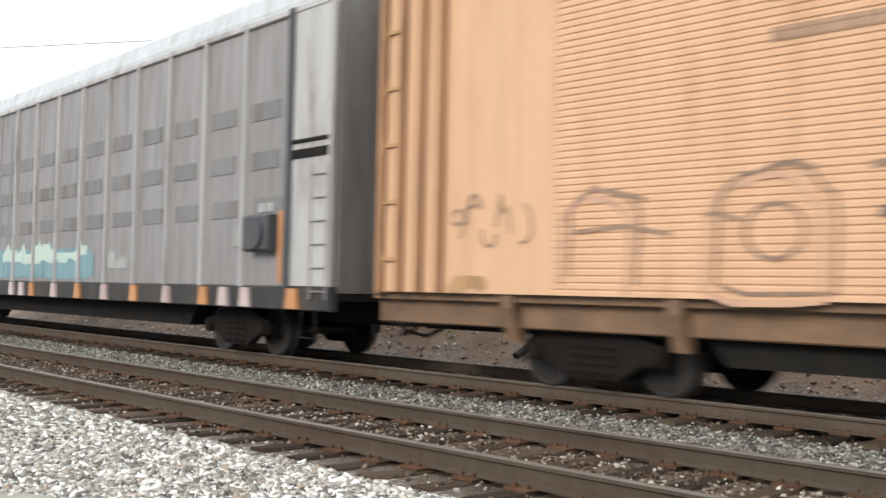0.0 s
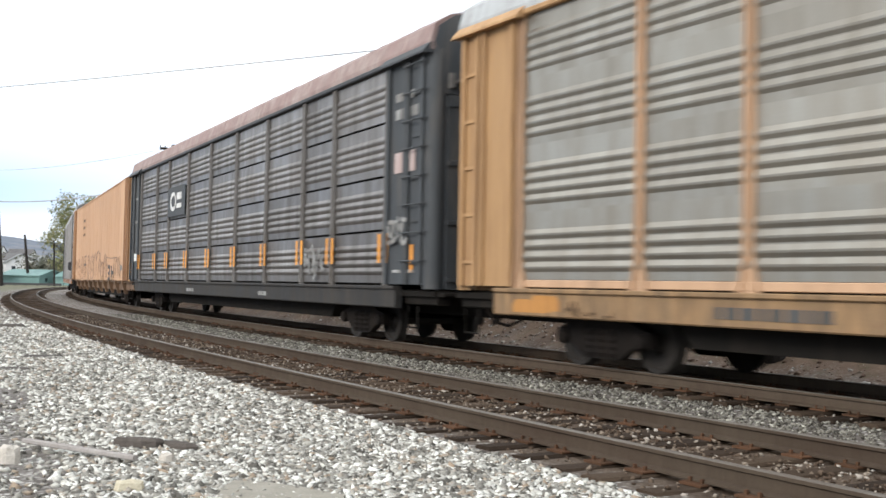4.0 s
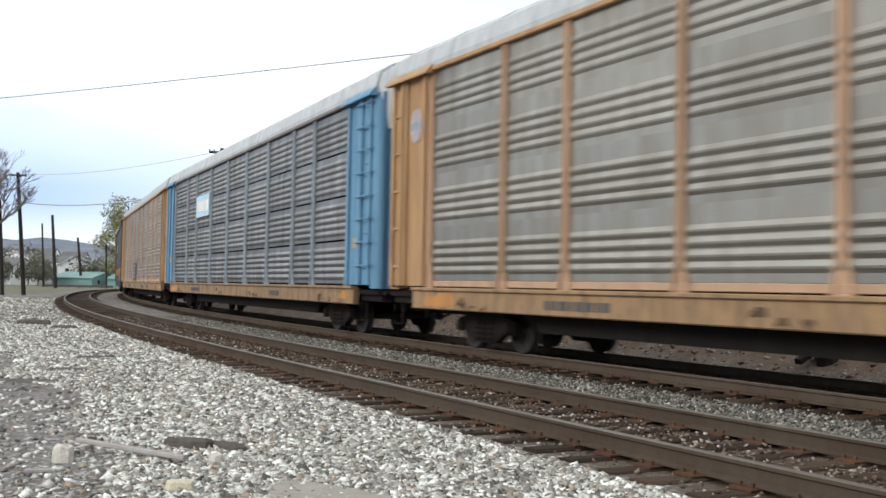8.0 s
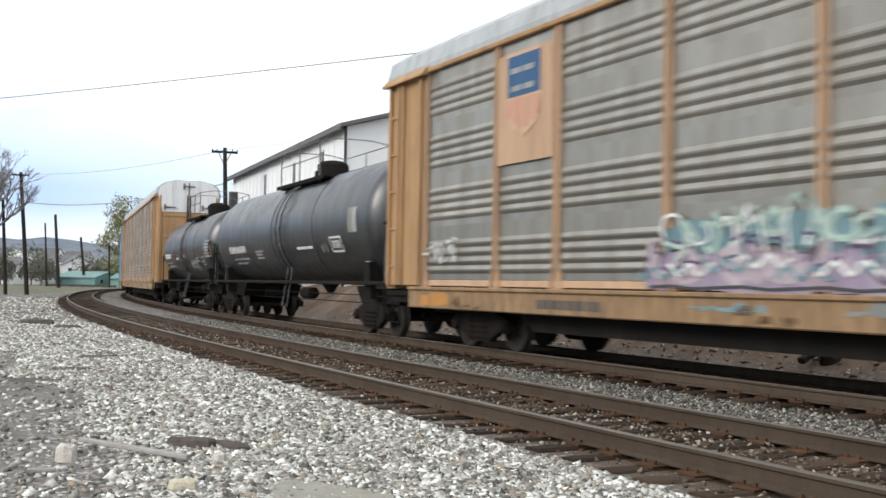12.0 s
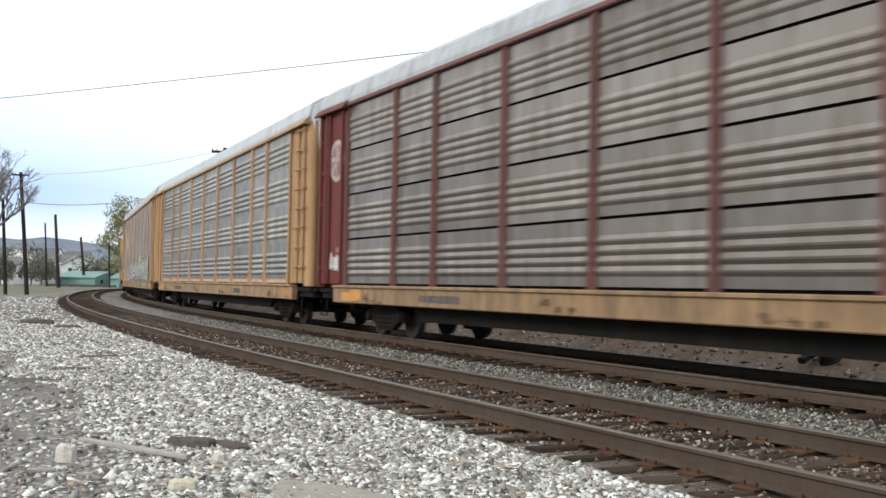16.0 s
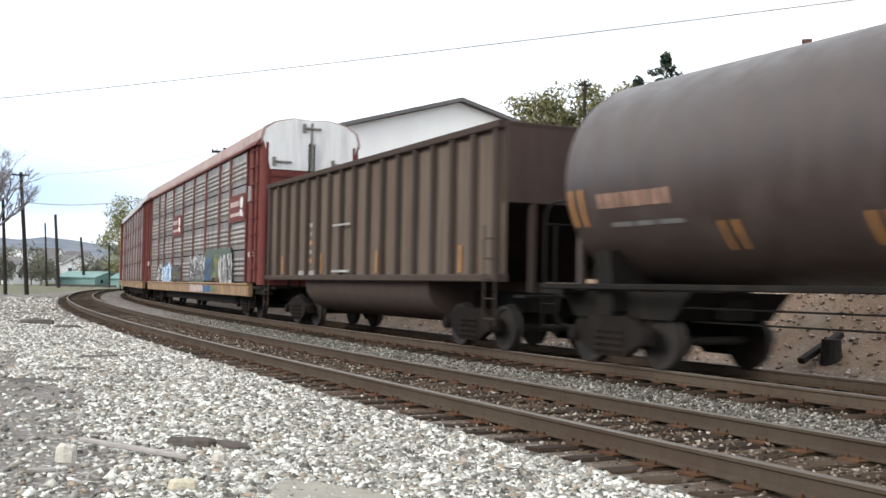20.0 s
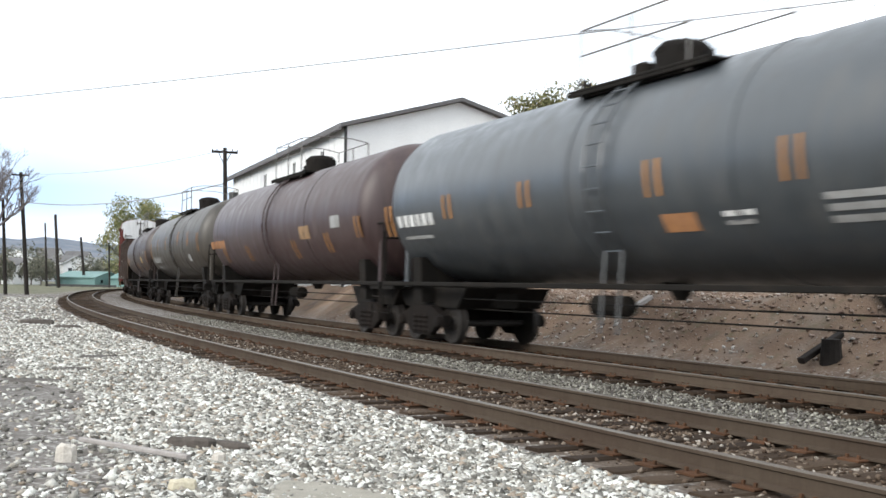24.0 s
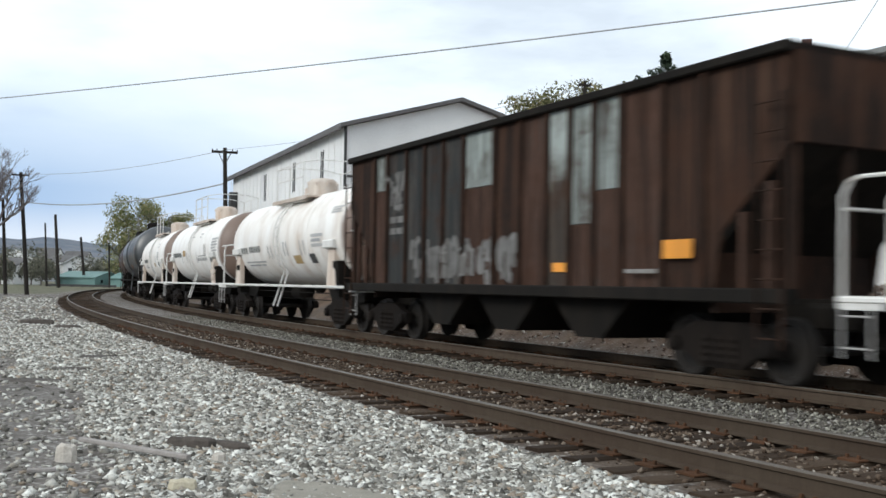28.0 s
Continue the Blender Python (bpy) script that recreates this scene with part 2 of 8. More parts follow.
M["rust"] = streaked("rust_streaked_steel", [(0.32, (0.022, 0.015, 0.012)), (0.45, (0.046, 0.028, 0.021)), (0.53, (0.088, 0.05, 0.037)), (0.6, (0.04, 0.032, 0.028)), (0.68, (0.16, 0.14, 0.12))], 1)
M["rust_brown"] = streaked("dark_brown_rusty_steel", [(0.32, (0.014, 0.0105, 0.009)), (0.48, (0.028, 0.0185, 0.0145)), (0.6, (0.062, 0.033, 0.022)), (0.74, (0.1, 0.07, 0.05))], 2)
M["rust_pale"] = streaked("flaking_blue_grey_paint", [(0.3, (0.02, 0.02, 0.02)), (0.5, (0.06, 0.05, 0.042)), (0.68, (0.17, 0.12, 0.085))], 3, (0.36, 0.4, 0.385))
M["rust_dark"] = streaked("flaking_slate_paint", [(0.32, (0.016, 0.017, 0.018)), (0.5, (0.04, 0.043, 0.043)), (0.6, (0.07, 0.062, 0.055)), (0.7, (0.12, 0.12, 0.118))], 4)
M["rust_flake"] = streaked("flaking_pale_paint", [(0.36, (0.06, 0.05, 0.043)), (0.46, (0.2, 0.22, 0.21)), (0.6, (0.34, 0.38, 0.36))], 5)
M["coal_side"] = paint("dusty_taupe_side", (0.125, 0.099, 0.078), rough=0.7, amount=0.5, dirt=(0.115, 0.085, 0.07), runs=0.50)
M["coal_rib"] = paint("dark_brown_rib", (0.057, 0.043, 0.036), rough=0.7, amount=0.5, dirt=(0.06, 0.04, 0.035))
M["coal_end"] = paint("dark_brown_end", (0.075, 0.052, 0.045), rough=0.7, amount=0.5, dirt=(0.06, 0.042, 0.036))
M["worn_orange"] = paint("worn_orange_stencil", (0.42, 0.2, 0.08), amount=0.5, dirt=(0.2, 0.1, 0.06))
M["pink_stencil"] = paint("worn_pink_stencil", (0.4, 0.235, 0.165), amount=0.8, dirt=(0.12, 0.08, 0.065), runs=0.5)
M["grey_stencil"] = paint("faded_grey_stencil", (0.4, 0.405, 0.41), amount=0.5, dirt=(0.6, 0.58, 0.55))
M["tan_placard"] = paint("brownish_placard", (0.42, 0.3, 0.14), amount=0.5, dirt=(0.3, 0.2, 0.12))
M["mark"] = paint("white_stencil", (0.62, 0.62, 0.6), amount=0.35, dirt=(0.3, 0.28, 0.26))
M["mark_faded"] = paint("faded_white_emblem", (0.42, 0.34, 0.32), amount=0.5, dirt=(0.25, 0.12, 0.1))
M["emblem_faded"] = paint("worn_emblem", (0.27, 0.17, 0.16), amount=0.6, dirt=(0.14, 0.07, 0.06))
M["spray_dark"] = paint("purple_black_spray_paint", (0.09, 0.055, 0.11), amount=0.35)
M["mark_dim"] = paint("worn_stencil", (0.3, 0.3, 0.29), amount=0.5)
M["mark_worn"] = paint("half_worn_white_paint", (0.27, 0.27, 0.265), amount=1.2, dirt=(0.07, 0.06, 0.052), streak=(2.5, 1, 0.4), runs=0.5)
M["mark_dark"] = paint("black_stencil", (0.06, 0.06, 0.06), amount=0.3)
M["spray"] = paint("dark_spray_paint", (0.15, 0.1, 0.075), amount=0.9, dirt=(0.38, 0.235, 0.14), streak=(2.5, 1, 1.5))
M["spray_rose"] = paint("faded_rose_spray_paint", (0.42, 0.25, 0.165), amount=0.7, dirt=(0.46, 0.29, 0.18))
M["spray_black"] = paint("black_spray_paint", (0.05, 0.05, 0.055), amount=0.3)
M["spray_blue"] = paint("blue_spray_paint", (0.024, 0.08, 0.176), amount=0.45, dirt=(0.048, 0.064, 0.088))
M["spray_pale"] = paint("pale_blue_spray_paint", (0.5, 0.62, 0.78), amount=0.25, dirt=(0.3, 0.34, 0.38))
M["spray_mint"] = paint("mint_spray_paint", (0.33, 0.43, 0.38), amount=0.5, dirt=(0.42, 0.43, 0.35))
M["spray_cream"] = paint("cream_spray_paint", (0.45, 0.44, 0.34), amount=0.6, dirt=(0.24, 0.27, 0.24))
M["spray_violet"] = paint("violet_spray_paint", (0.24, 0.185, 0.26), amount=0.6, dirt=(0.4, 0.36, 0.4))
M["spray_teal"] = paint("teal_spray_paint", (0.15, 0.25, 0.27), amount=0.4, dirt=(0.08, 0.12, 0.18))
M["spray_yellow"] = paint("yellow_spray_paint", (0.14, 0.132, 0.035), amount=0.5, dirt=(0.048, 0.08, 0.064))
M["rail_top"] = paint("polished_rail_head", (0.172, 0.155, 0.135), rough=0.5, metallic=0.5, amount=0.4, streak=(0.2, 0.2, 1), dirt=(0.12, 0.094, 0.074))
M["rail_side"] = paint("rusty_rail", (0.076, 0.058, 0.043), rough=0.85, amount=0.5, dirt=(0.055, 0.037, 0.028), streak=(0.3, 0.3, 1))
M["rusty_sill"] = paint("rust_brown_sill", (0.2, 0.115, 0.06), rough=0.65, amount=0.85, dirt=(0.075, 0.05, 0.036), rust=0.4, streak=(0.7, 1, 1.2))
M["spray_green"] = paint("dark_green_spray_paint", (0.048, 0.076, 0.06), amount=0.5, dirt=(0.128, 0.12, 0.104))
M["spray_grey"] = paint("grey_spray_paint", (0.22, 0.23, 0.22), amount=0.6, dirt=(0.1, 0.1, 0.09))
M["crest_red"] = paint("faded_red_stripe", (0.45, 0.2, 0.16), amount=0.3, dirt=(0.4, 0.25, 0.18))
M["tie"] = mineral("weathered_tie", [(0.0, (0.026, 0.0185, 0.0135)), (0.5, (0.045, 0.031, 0.0215)), (1.0, (0.078, 0.055, 0.038))], by_object=True, fine=22.0, dist=0.012)
M["plate"] = paint("rusty_tie_plate", (0.095, 0.05, 0.029), rough=0.85, amount=0.5, dirt=(0.04, 0.028, 0.02))
M["stone"] = mineral("pale_crushed_stone", [(0.0, (0.083, 0.077, 0.067)), (0.25, (0.222, 0.211, 0.187)), (0.5, (0.375, 0.362, 0.322)), (0.58, (0.325, 0.25, 0.18)), (0.65, (0.45, 0.435, 0.395)), (0.82, (0.585, 0.575, 0.525)), (1.0, (0.92, 0.915, 0.85))], island=True, fine=70.0)
M["stone_dull"] = mineral("dusty_crushed_stone", [(0.0, (0.044, 0.039, 0.033)), (0.4, (0.128, 0.118, 0.1)), (0.8, (0.26, 0.248, 0.212)), (1.0, (0.48, 0.466, 0.402))], island=True, fine=70.0)
M["stone_bank"] = mineral("pinkish_rubble", [(0.0, (0.18, 0.118, 0.088)), (0.45, (0.32, 0.235, 0.185)), (0.75, (0.45, 0.37, 0.3)), (1.0, (0.66, 0.63, 0.59))], island=True, fine=70.0)
M["stone_brown"] = mineral("reddish_crushed_stone", [(0.0, (0.042, 0.029, 0.021)), (0.35, (0.1, 0.07, 0.05)), (0.6, (0.15, 0.113, 0.084)), (0.85, (0.25, 0.206, 0.164)), (1.0, (0.5, 0.46, 0.41))], island=True, fine=70.0)
M["wood_pole"] = mineral("weathered_pole_wood", [(0.2, (0.021, 0.0178, 0.0156)), (0.8, (0.045, 0.0386, 0.0345))], scale=4.0)
M["wire"] = plain("cable", (0.33, 0.34, 0.35), 0.6)
M["twig"] = mineral("pale_grey_twigs", [(0.2, (0.15, 0.13, 0.125)), (0.8, (0.28, 0.25, 0.24))], scale=6.0)
M["slot"] = plain("dark_slot_window", (0.012, 0.013, 0.015), 0.7)
M["orange_rib"] = paint("rust_brown_end_rib", (0.3, 0.155, 0.07), amount=0.7, dirt=(0.13, 0.065, 0.035), rust=0.2)
M["blush"] = paint("rusty_white_fitting", (0.68, 0.61, 0.54), amount=0.8, dirt=(0.42, 0.3, 0.22), rust=0.2)
M["bark"] = mineral("grey_bark", [(0.2, (0.075, 0.062, 0.055)), (0.8, (0.17, 0.145, 0.13))], scale=6.0)
M["leaf_olive"] = mineral("olive_autumn_leaves", [(0.0, (0.13, 0.148, 0.068)), (0.5, (0.25, 0.262, 0.125)), (0.85, (0.35, 0.325, 0.16)), (1.0, (0.42, 0.35, 0.18))], island=True)
M["leaf_moss"] = mineral("mossy_green_leaves", [(0.0, (0.08, 0.088, 0.042)), (0.5, (0.17, 0.172, 0.082)), (0.85, (0.26, 0.235, 0.12)), (1.0, (0.34, 0.28, 0.15))], island=True)
M["leaf_scrub"] = mineral("dull_brown_scrub", [(0.0, (0.1, 0.105, 0.085)), (0.6, (0.17, 0.17, 0.13)), (1.0, (0.25, 0.225, 0.18))], island=True)
M["leaf_dark"] = mineral("dark_needles", [(0.0, (0.018, 0.028, 0.02)), (1.0, (0.06, 0.08, 0.05))], island=True)
M["leaf_red"] = mineral("russet_leaves", [(0.0, (0.11, 0.03, 0.02)), (1.0, (0.24, 0.085, 0.045))], island=True)
M["white_wall"] = mineral("white_metal_siding", [(0.2, (0.74, 0.74, 0.735)), (0.8, (0.86, 0.86, 0.85))], scale=0.6, fine=20.0, rough=0.6, bump=0.1)
M["barn_roof"] = mineral("dull_grey_roofing", [(0.2, (0.1, 0.098, 0.1)), (0.8, (0.17, 0.162, 0.16))], scale=1.0, rough=0.7)
M["shingle"] = mineral("grey_shingles", [(0.2, (0.19, 0.2, 0.195)), (0.8, (0.29, 0.3, 0.295))], scale=2.0)
M["brick_dark"] = mineral("dark_red_brick", [(0.2, (0.06, 0.0297, 0.025)), (0.8, (0.12, 0.0644, 0.055))], scale=6.0)
M["glass"] = plain("dark_window_glass", (0.03, 0.035, 0.04), 0.12)
M["teal_roof"] = mineral("teal_metal_roof", [(0.2, (0.14, 0.245, 0.23)), (0.8, (0.22, 0.335, 0.315))], scale=0.5, rough=0.5)
M["timber"] = mineral("bleached_timber", [(0.2, (0.26, 0.235, 0.22)), (0.8, (0.4, 0.375, 0.355))], scale=8.0, fine=40.0)
M["slate_rock"] = mineral("flat_brown_rock", [(0.2, (0.06, 0.052, 0.046)), (0.8, (0.13, 0.113, 0.1))], scale=6.0)
M["pale_rock"] = mineral("pale_boulder", [(0.2, (0.4, 0.36, 0.31)), (0.8, (0.66, 0.62, 0.56))], scale=8.0)
M["yellow_rock"] = mineral("yellow_limestone", [(0.2, (0.42, 0.37, 0.27)), (0.8, (0.62, 0.57, 0.44))], scale=8.0)
M["concrete"] = mineral("weathered_concrete", [(0.2, (0.23, 0.215, 0.18)), (0.8, (0.36, 0.335, 0.285))], scale=5.0)
# the blue-grey of distant haze is painted into the hill colours
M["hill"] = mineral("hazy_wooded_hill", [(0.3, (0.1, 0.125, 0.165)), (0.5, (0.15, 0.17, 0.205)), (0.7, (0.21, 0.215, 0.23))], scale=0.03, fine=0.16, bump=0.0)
M["fence"] = plain("dark_barrier", (0.05, 0.05, 0.05), 0.8)
M["soil"] = mineral("grey_soil", [(0.2, (0.07, 0.062, 0.056)), (0.8, (0.14, 0.127, 0.115))], scale=3.0)


def stained_white(name, wash, seed):
    """White tank paint gone creamy: rust wash in soft runs, a brown spill at the tail end and round the manway."""
    m, nt, b = shader(name)
    tc = nt.nodes.new("ShaderNodeTexCoord").outputs["Object"]
    sep = nt.nodes.new("ShaderNodeSeparateXYZ")
    nt.links.new(tc, sep.inputs[0])
    shift = nt.nodes.new("ShaderNodeMapping")
    shift.inputs["Location"].default_value = (seed * 5.3, 0, seed)
    nt.links.new(tc, shift.inputs["Vector"])
    soft = noise_node(nt, mapped(nt, shift.outputs[0], (0.9, 1.0, 0.3)), 1.6, 8.0, 0.62)
    cloud = noise_node(nt, shift.outputs[0], 0.45, 5.0, 0.6)
    grain = noise_node(nt, tc, 30.0, 5.0)

    def spill(a, b0):
        band = nt.nodes.new("ShaderNodeMapRange")
        band.inputs["From Min"].default_value, band.inputs["From Max"].default_value = a, b0
        nt.links.new(sep.outputs[0], band.inputs["Value"])
        return band.outputs[0]

    def plus(f, weight, other, w2):
        half = nt.nodes.new("ShaderNodeMath")
        half.operation = "MULTIPLY"
        half.inputs[1].default_value = w2
        nt.links.new(other, half.inputs[0])
        add = nt.nodes.new("ShaderNodeMath")
        add.operation = "MULTIPLY_ADD"
        nt.links.new(f, add.inputs[0])
        add.inputs[1].default_value = weight
        nt.links.new(half.outputs[0], add.inputs[2])
        return add.outputs[0]

    c = mix_node(nt, ramp_node(nt, cloud, [(0.35, (0, 0, 0)), (0.7, (wash,) * 3)]), (0.86, 0.85, 0.825), (0.7, 0.62, 0.535))
    c = mix_node(nt, ramp_node(nt, soft, [(0.46, (0, 0, 0)), (0.75, (0.85 * wash + 0.1,) * 3)]), c, (0.46, 0.36, 0.275))
    c = mix_node(nt, ramp_node(nt, plus(spill(-5.25, -5.95), 0.6 + 0.5 * wash, soft, 0.5), [(0.5, (0, 0, 0)), (0.85, (0.92, 0.92, 0.92))]), c, (0.12, 0.064, 0.04))
    c = mix_node(nt, ramp_node(nt, plus(spill(2.2, -0.3), 0.1 * wash + 0.05, soft, 0.55), [(0.42, (0, 0, 0)), (0.62, (0.5 * wash + 0.1,) * 3)]), c, (0.55, 0.385, 0.27))
    c = mix_node(nt, ramp_node(nt, plus(spill(5.2, 6.2), 0.45, soft, 0.5), [(0.5, (0, 0, 0)), (0.8, (0.75, 0.75, 0.75))]), c, (0.3, 0.19, 0.13))
    c = mix_node(nt, 0.2, c, ramp_node(nt, grain, [(0.3, (0.6, 0.6, 0.6)), (0.7, (1, 1, 1))]), "MULTIPLY")
    nt.links.new(c, b.inputs["Base Color"])
    b.inputs["Roughness"].default_value = 0.5
    bump_node(nt, grain, b, 0.2, 0.004)
    return m


M["white_tank"] = stained_white("stained_white_tank", 0.5, 1)
M["chalky_tank"] = stained_white("chalky_white_tank", 0.25, 2)
M["rusty_white_tank"] = stained_white("rust_washed_white_tank", 0.6, 3)


# ---- building tools ----
class Shape:
    """Gathers boxes, prisms, tubes and turned forms into one mesh."""

    def __init__(self):
        self.v, self.f = [], []

    def quads(self, pts, faces):
        n = len(self.v)
        self.v.extend(tuple(p) for p in pts)
        self.f.extend(tuple(n + i for i in f) for f in faces)
        return self

    def box(self, x0, x1, y0, y1, z0, z1):
        p = [(x, y, z) for x in (x0, x1) for y in (y0, y1) for z in (z0, z1)]
        return self.quads(p, [(0, 1, 3, 2), (4, 6, 7, 5), (0, 4, 5, 1), (2, 3, 7, 6), (0, 2, 6, 4), (1, 5, 7, 3)])

    def prism(self, poly, a, b, axis="x"):
        """A polygon swept along an axis. poly is in the other two axes, in x, y, z order."""
        n = len(poly)
        put = {"x": lambda p, t: (t, p[0], p[1]), "y": lambda p, t: (p[0], t, p[1]), "z": lambda p, t: (p[0], p[1], t)}[axis]
        pts = [put(p, a) for p in poly] + [put(p, b) for p in poly]
        faces = [(i, (i + 1) % n, n + (i + 1) % n, n + i) for i in range(n)]
        return self.quads(pts, faces + [tuple(range(n))[::-1], tuple(range(n, 2 * n))])

    def bar(self, x0, x1, y0, y1, z0, z1, c=0.01, axis="x"):
        """A box with chamfered long edges."""
        lo, hi = {"x": ((y0, z0), (y1, z1)), "y": ((x0, z0), (x1, z1)), "z": ((x0, y0), (x1, y1))}[axis]
        a, b = {"x": (x0, x1), "y": (y0, y1), "z": (z0, z1)}[axis]
        c = min(c, 0.45 * (hi[0] - lo[0]), 0.45 * (hi[1] - lo[1]))
        poly = [(lo[0] + c, lo[1]), (hi[0] - c, lo[1]), (hi[0], lo[1] + c), (hi[0], hi[1] - c), (hi[0] - c, hi[1]), (lo[0] + c, hi[1]), (lo[0], hi[1] - c), (lo[0], lo[1] + c)]
        return self.prism(poly, a, b, axis)

    def tube(self, pts, r, n=6, r_end=None):
        pts = [Vector(p) for p in pts]
        base = len(self.v)
        k = len(pts)
        for i, p in enumerate(pts):
            d = (pts[min(i + 1, k - 1)] - pts[max(i - 1, 0)]).normalized()
            up = Vector((0, 0, 1)) if abs(d.z) < 0.9 else Vector((1, 0, 0))
            a = d.cross(up).normalized()
            b = d.cross(a)
            rad = r if r_end is None else r + (r_end - r) * i / max(1, k - 1)
            for j in range(n):
                t = 2 * math.pi * j / n
                self.v.append(tuple(p + a * rad * math.cos(t) + b * rad * math.sin(t)))
        for i in range(k - 1):
            for j in range(n):
                q = (j + 1) % n
                self.f.append((base + i * n + j, base + i * n + q, base + (i + 1) * n + q, base + (i + 1) * n + j))
        self.f.append(tuple(base + j for j in range(n))[::-1])
        self.f.append(tuple(base + (k - 1) * n + j for j in range(n)))
        return self

    def turned(self, profile, axis="x", n=32, centre=(0, 0, 0)):
        """(along, radius) points turned round an axis through centre."""
        base = len(self.v)
        for a, r in profile:
            for j in range(n):
                t = 2 * math.pi * j / n
                c, s = r * math.cos(t), r * math.sin(t)
                p = {"x": (a, c, s), "y": (c, a, s), "z": (c, s, a)}[axis]
                self.v.append((p[0] + centre[0], p[1] + centre[1], p[2] + centre[2]))
        for i in range(len(profile) - 1):
            for j in range(n):
                q = (j + 1) % n
                self.f.append((base + i * n + j, base + i * n + q, base + (i + 1) * n + q, base + (i + 1) * n + j))
        self.f.append(tuple(base + j for j in range(n))[::-1])
        self.f.append(tuple(base + (len(profile) - 1) * n + j for j in range(n)))
        return self

    def ribbon(self, pts, width, y, depth=0.006):
        """A flat stroke in the x-z plane at y, with a little thickness."""
        pts = [Vector((p[0], 0, p[1])) for p in pts]
        if callable(y):
            fine = [pts[0]]
            for p, q in zip(pts, pts[1:]):
                m = max(1, int((q - p).length / 0.07))
                fine += [p.lerp(q, (j + 1) / m) for j in range(m)]
            pts = fine
        k = len(pts)
        base = len(self.v)
        for i, p in enumerate(pts):
            d = (pts[min(i + 1, k - 1)] - pts[max(i - 1, 0)]).normalized()
            nrm = Vector((-d.z, 0, d.x)) * width / 2
            for q in (p + nrm, p - nrm):
                yy = y(q.x) if callable(y) else y
                self.v.append((q.x, yy, q.z))
                self.v.append((q.x, yy + depth, q.z))
        for i in range(k - 1):
            a, b = base + 4 * i, base + 4 * i + 4
            self.f += [(a + 1, a + 3, b + 3, b + 1), (a, a + 1, b + 1, b), (a + 3, a + 2, b + 2, b + 3)]
        return self

    def data(self, name, material, smooth=False):
        me = bpy.data.meshes.new(name)
        me.from_pydata(self.v, [], self.f)
        bm = bmesh.new()
        bm.from_mesh(me)
        bmesh.ops.recalc_face_normals(bm, faces=bm.faces)
        bm.to_mesh(me)
        bm.free()
        me.materials.append(material)
        if smooth:
            me.polygons.foreach_set("use_smooth", [True] * len(me.polygons))
            me.set_sharp_from_angle(angle=radians(32))
        return me


def part(name, shape, material, parent, label="", at=None, smooth=False):
    """One mesh object under a thing or a part. shape: a Shape, or mesh data that is shared."""
    me = shape.data(name, material, smooth) if isinstance(shape, Shape) else shape
    ob = new(name, me)
    ob.parent = parent
    if at is not None:
        ob.matrix_basis = at
    if label:
        tagged(ob, label)
    return ob


def thing(name, label, category, group="", at=None, kind=""):
    ob = tagged(new(name), label, category, group, kind)
    ob.empty_display_size = 0.3
    if at is not None:
        ob.matrix_basis = at
    return ob


def solid(name, shape, material, label, category, group="", kind="", smooth=False, at=None):
    ob = tagged(new(name, shape.data(name, material, smooth)), label, category, group, kind)
    if at is not None:
        ob.matrix_basis = at
    return ob


def big_mesh(name, verts, tris, material, smooth=False):
    """A mesh from arrays, for what has very many pieces."""
    me = bpy.data.meshes.new(name)
    k = tris.shape[1]
    me.vertices.add(len(verts))
    me.vertices.foreach_set("co", np.ascontiguousarray(verts, dtype=np.float32).ravel())
    me.loops.add(tris.size)
    me.loops.foreach_set("vertex_index", np.ascontiguousarray(tris, dtype=np.int32).ravel())
    me.polygons.add(len(tris))
    me.polygons.foreach_set("loop_start", np.arange(0, tris.size, k, dtype=np.int32))
    me.polygons.foreach_set("loop_total", np.full(len(tris), k, dtype=np.int32))
    me.update(calc_edges=True)
    me.materials.append(material)
    if smooth:
        me.polygons.foreach_set("use_smooth", [True] * len(tris))
    return me


# ---- the line of the railway ----
GAUGE, BETWEEN = 1.731, 2.859
TRAIN_OFF = GAUGE + BETWEEN + GAUGE / 2
NEAR_OFF = GAUGE / 2
STEP = 0.5
S = np.arange(-470.0, 470.0 + STEP, STEP)


def bend(s):
    q = np.clip(s, 0.0, 126.0)
    t = np.clip((s - 105.0) / 45.0, 0.0, 1.0)
    return -0.0023564 + 2.655e-6 * q + 0.5 * 1.332e-7 * q * q - 0.0045 * t * t * (3 - 2 * t)


ORIGIN = int(round(470.0 / STEP))
HEADING = np.concatenate([[0.0], np.cumsum((bend(S[1:]) + bend(S[:-1])) / 2 * STEP)])
HEADING = HEADING - HEADING[ORIGIN] + 2.07094
MID = (HEADING[1:] + HEADING[:-1]) / 2
LINE_X = np.concatenate([[0.0], np.cumsum(np.cos(MID) * STEP)])
LINE_Y = np.concatenate([[0.0], np.cumsum(np.sin(MID) * STEP)])
LINE_X = LINE_X - LINE_X[ORIGIN] + 3.45
LINE_Y = LINE_Y - LINE_Y[ORIGIN] + 5.333
RAIL_Z = 0.0
TRAIN_Z = 0.03


def on_line(s, off):
    """The point at s metres along the line and off metres to the right of its nearest rail, and the heading there."""
    h = float(np.interp(s, S, HEADING))
    return (float(np.interp(s, S, LINE_X)) + math.sin(h) * off, float(np.interp(s, S, LINE_Y)) - math.cos(h) * off, h)


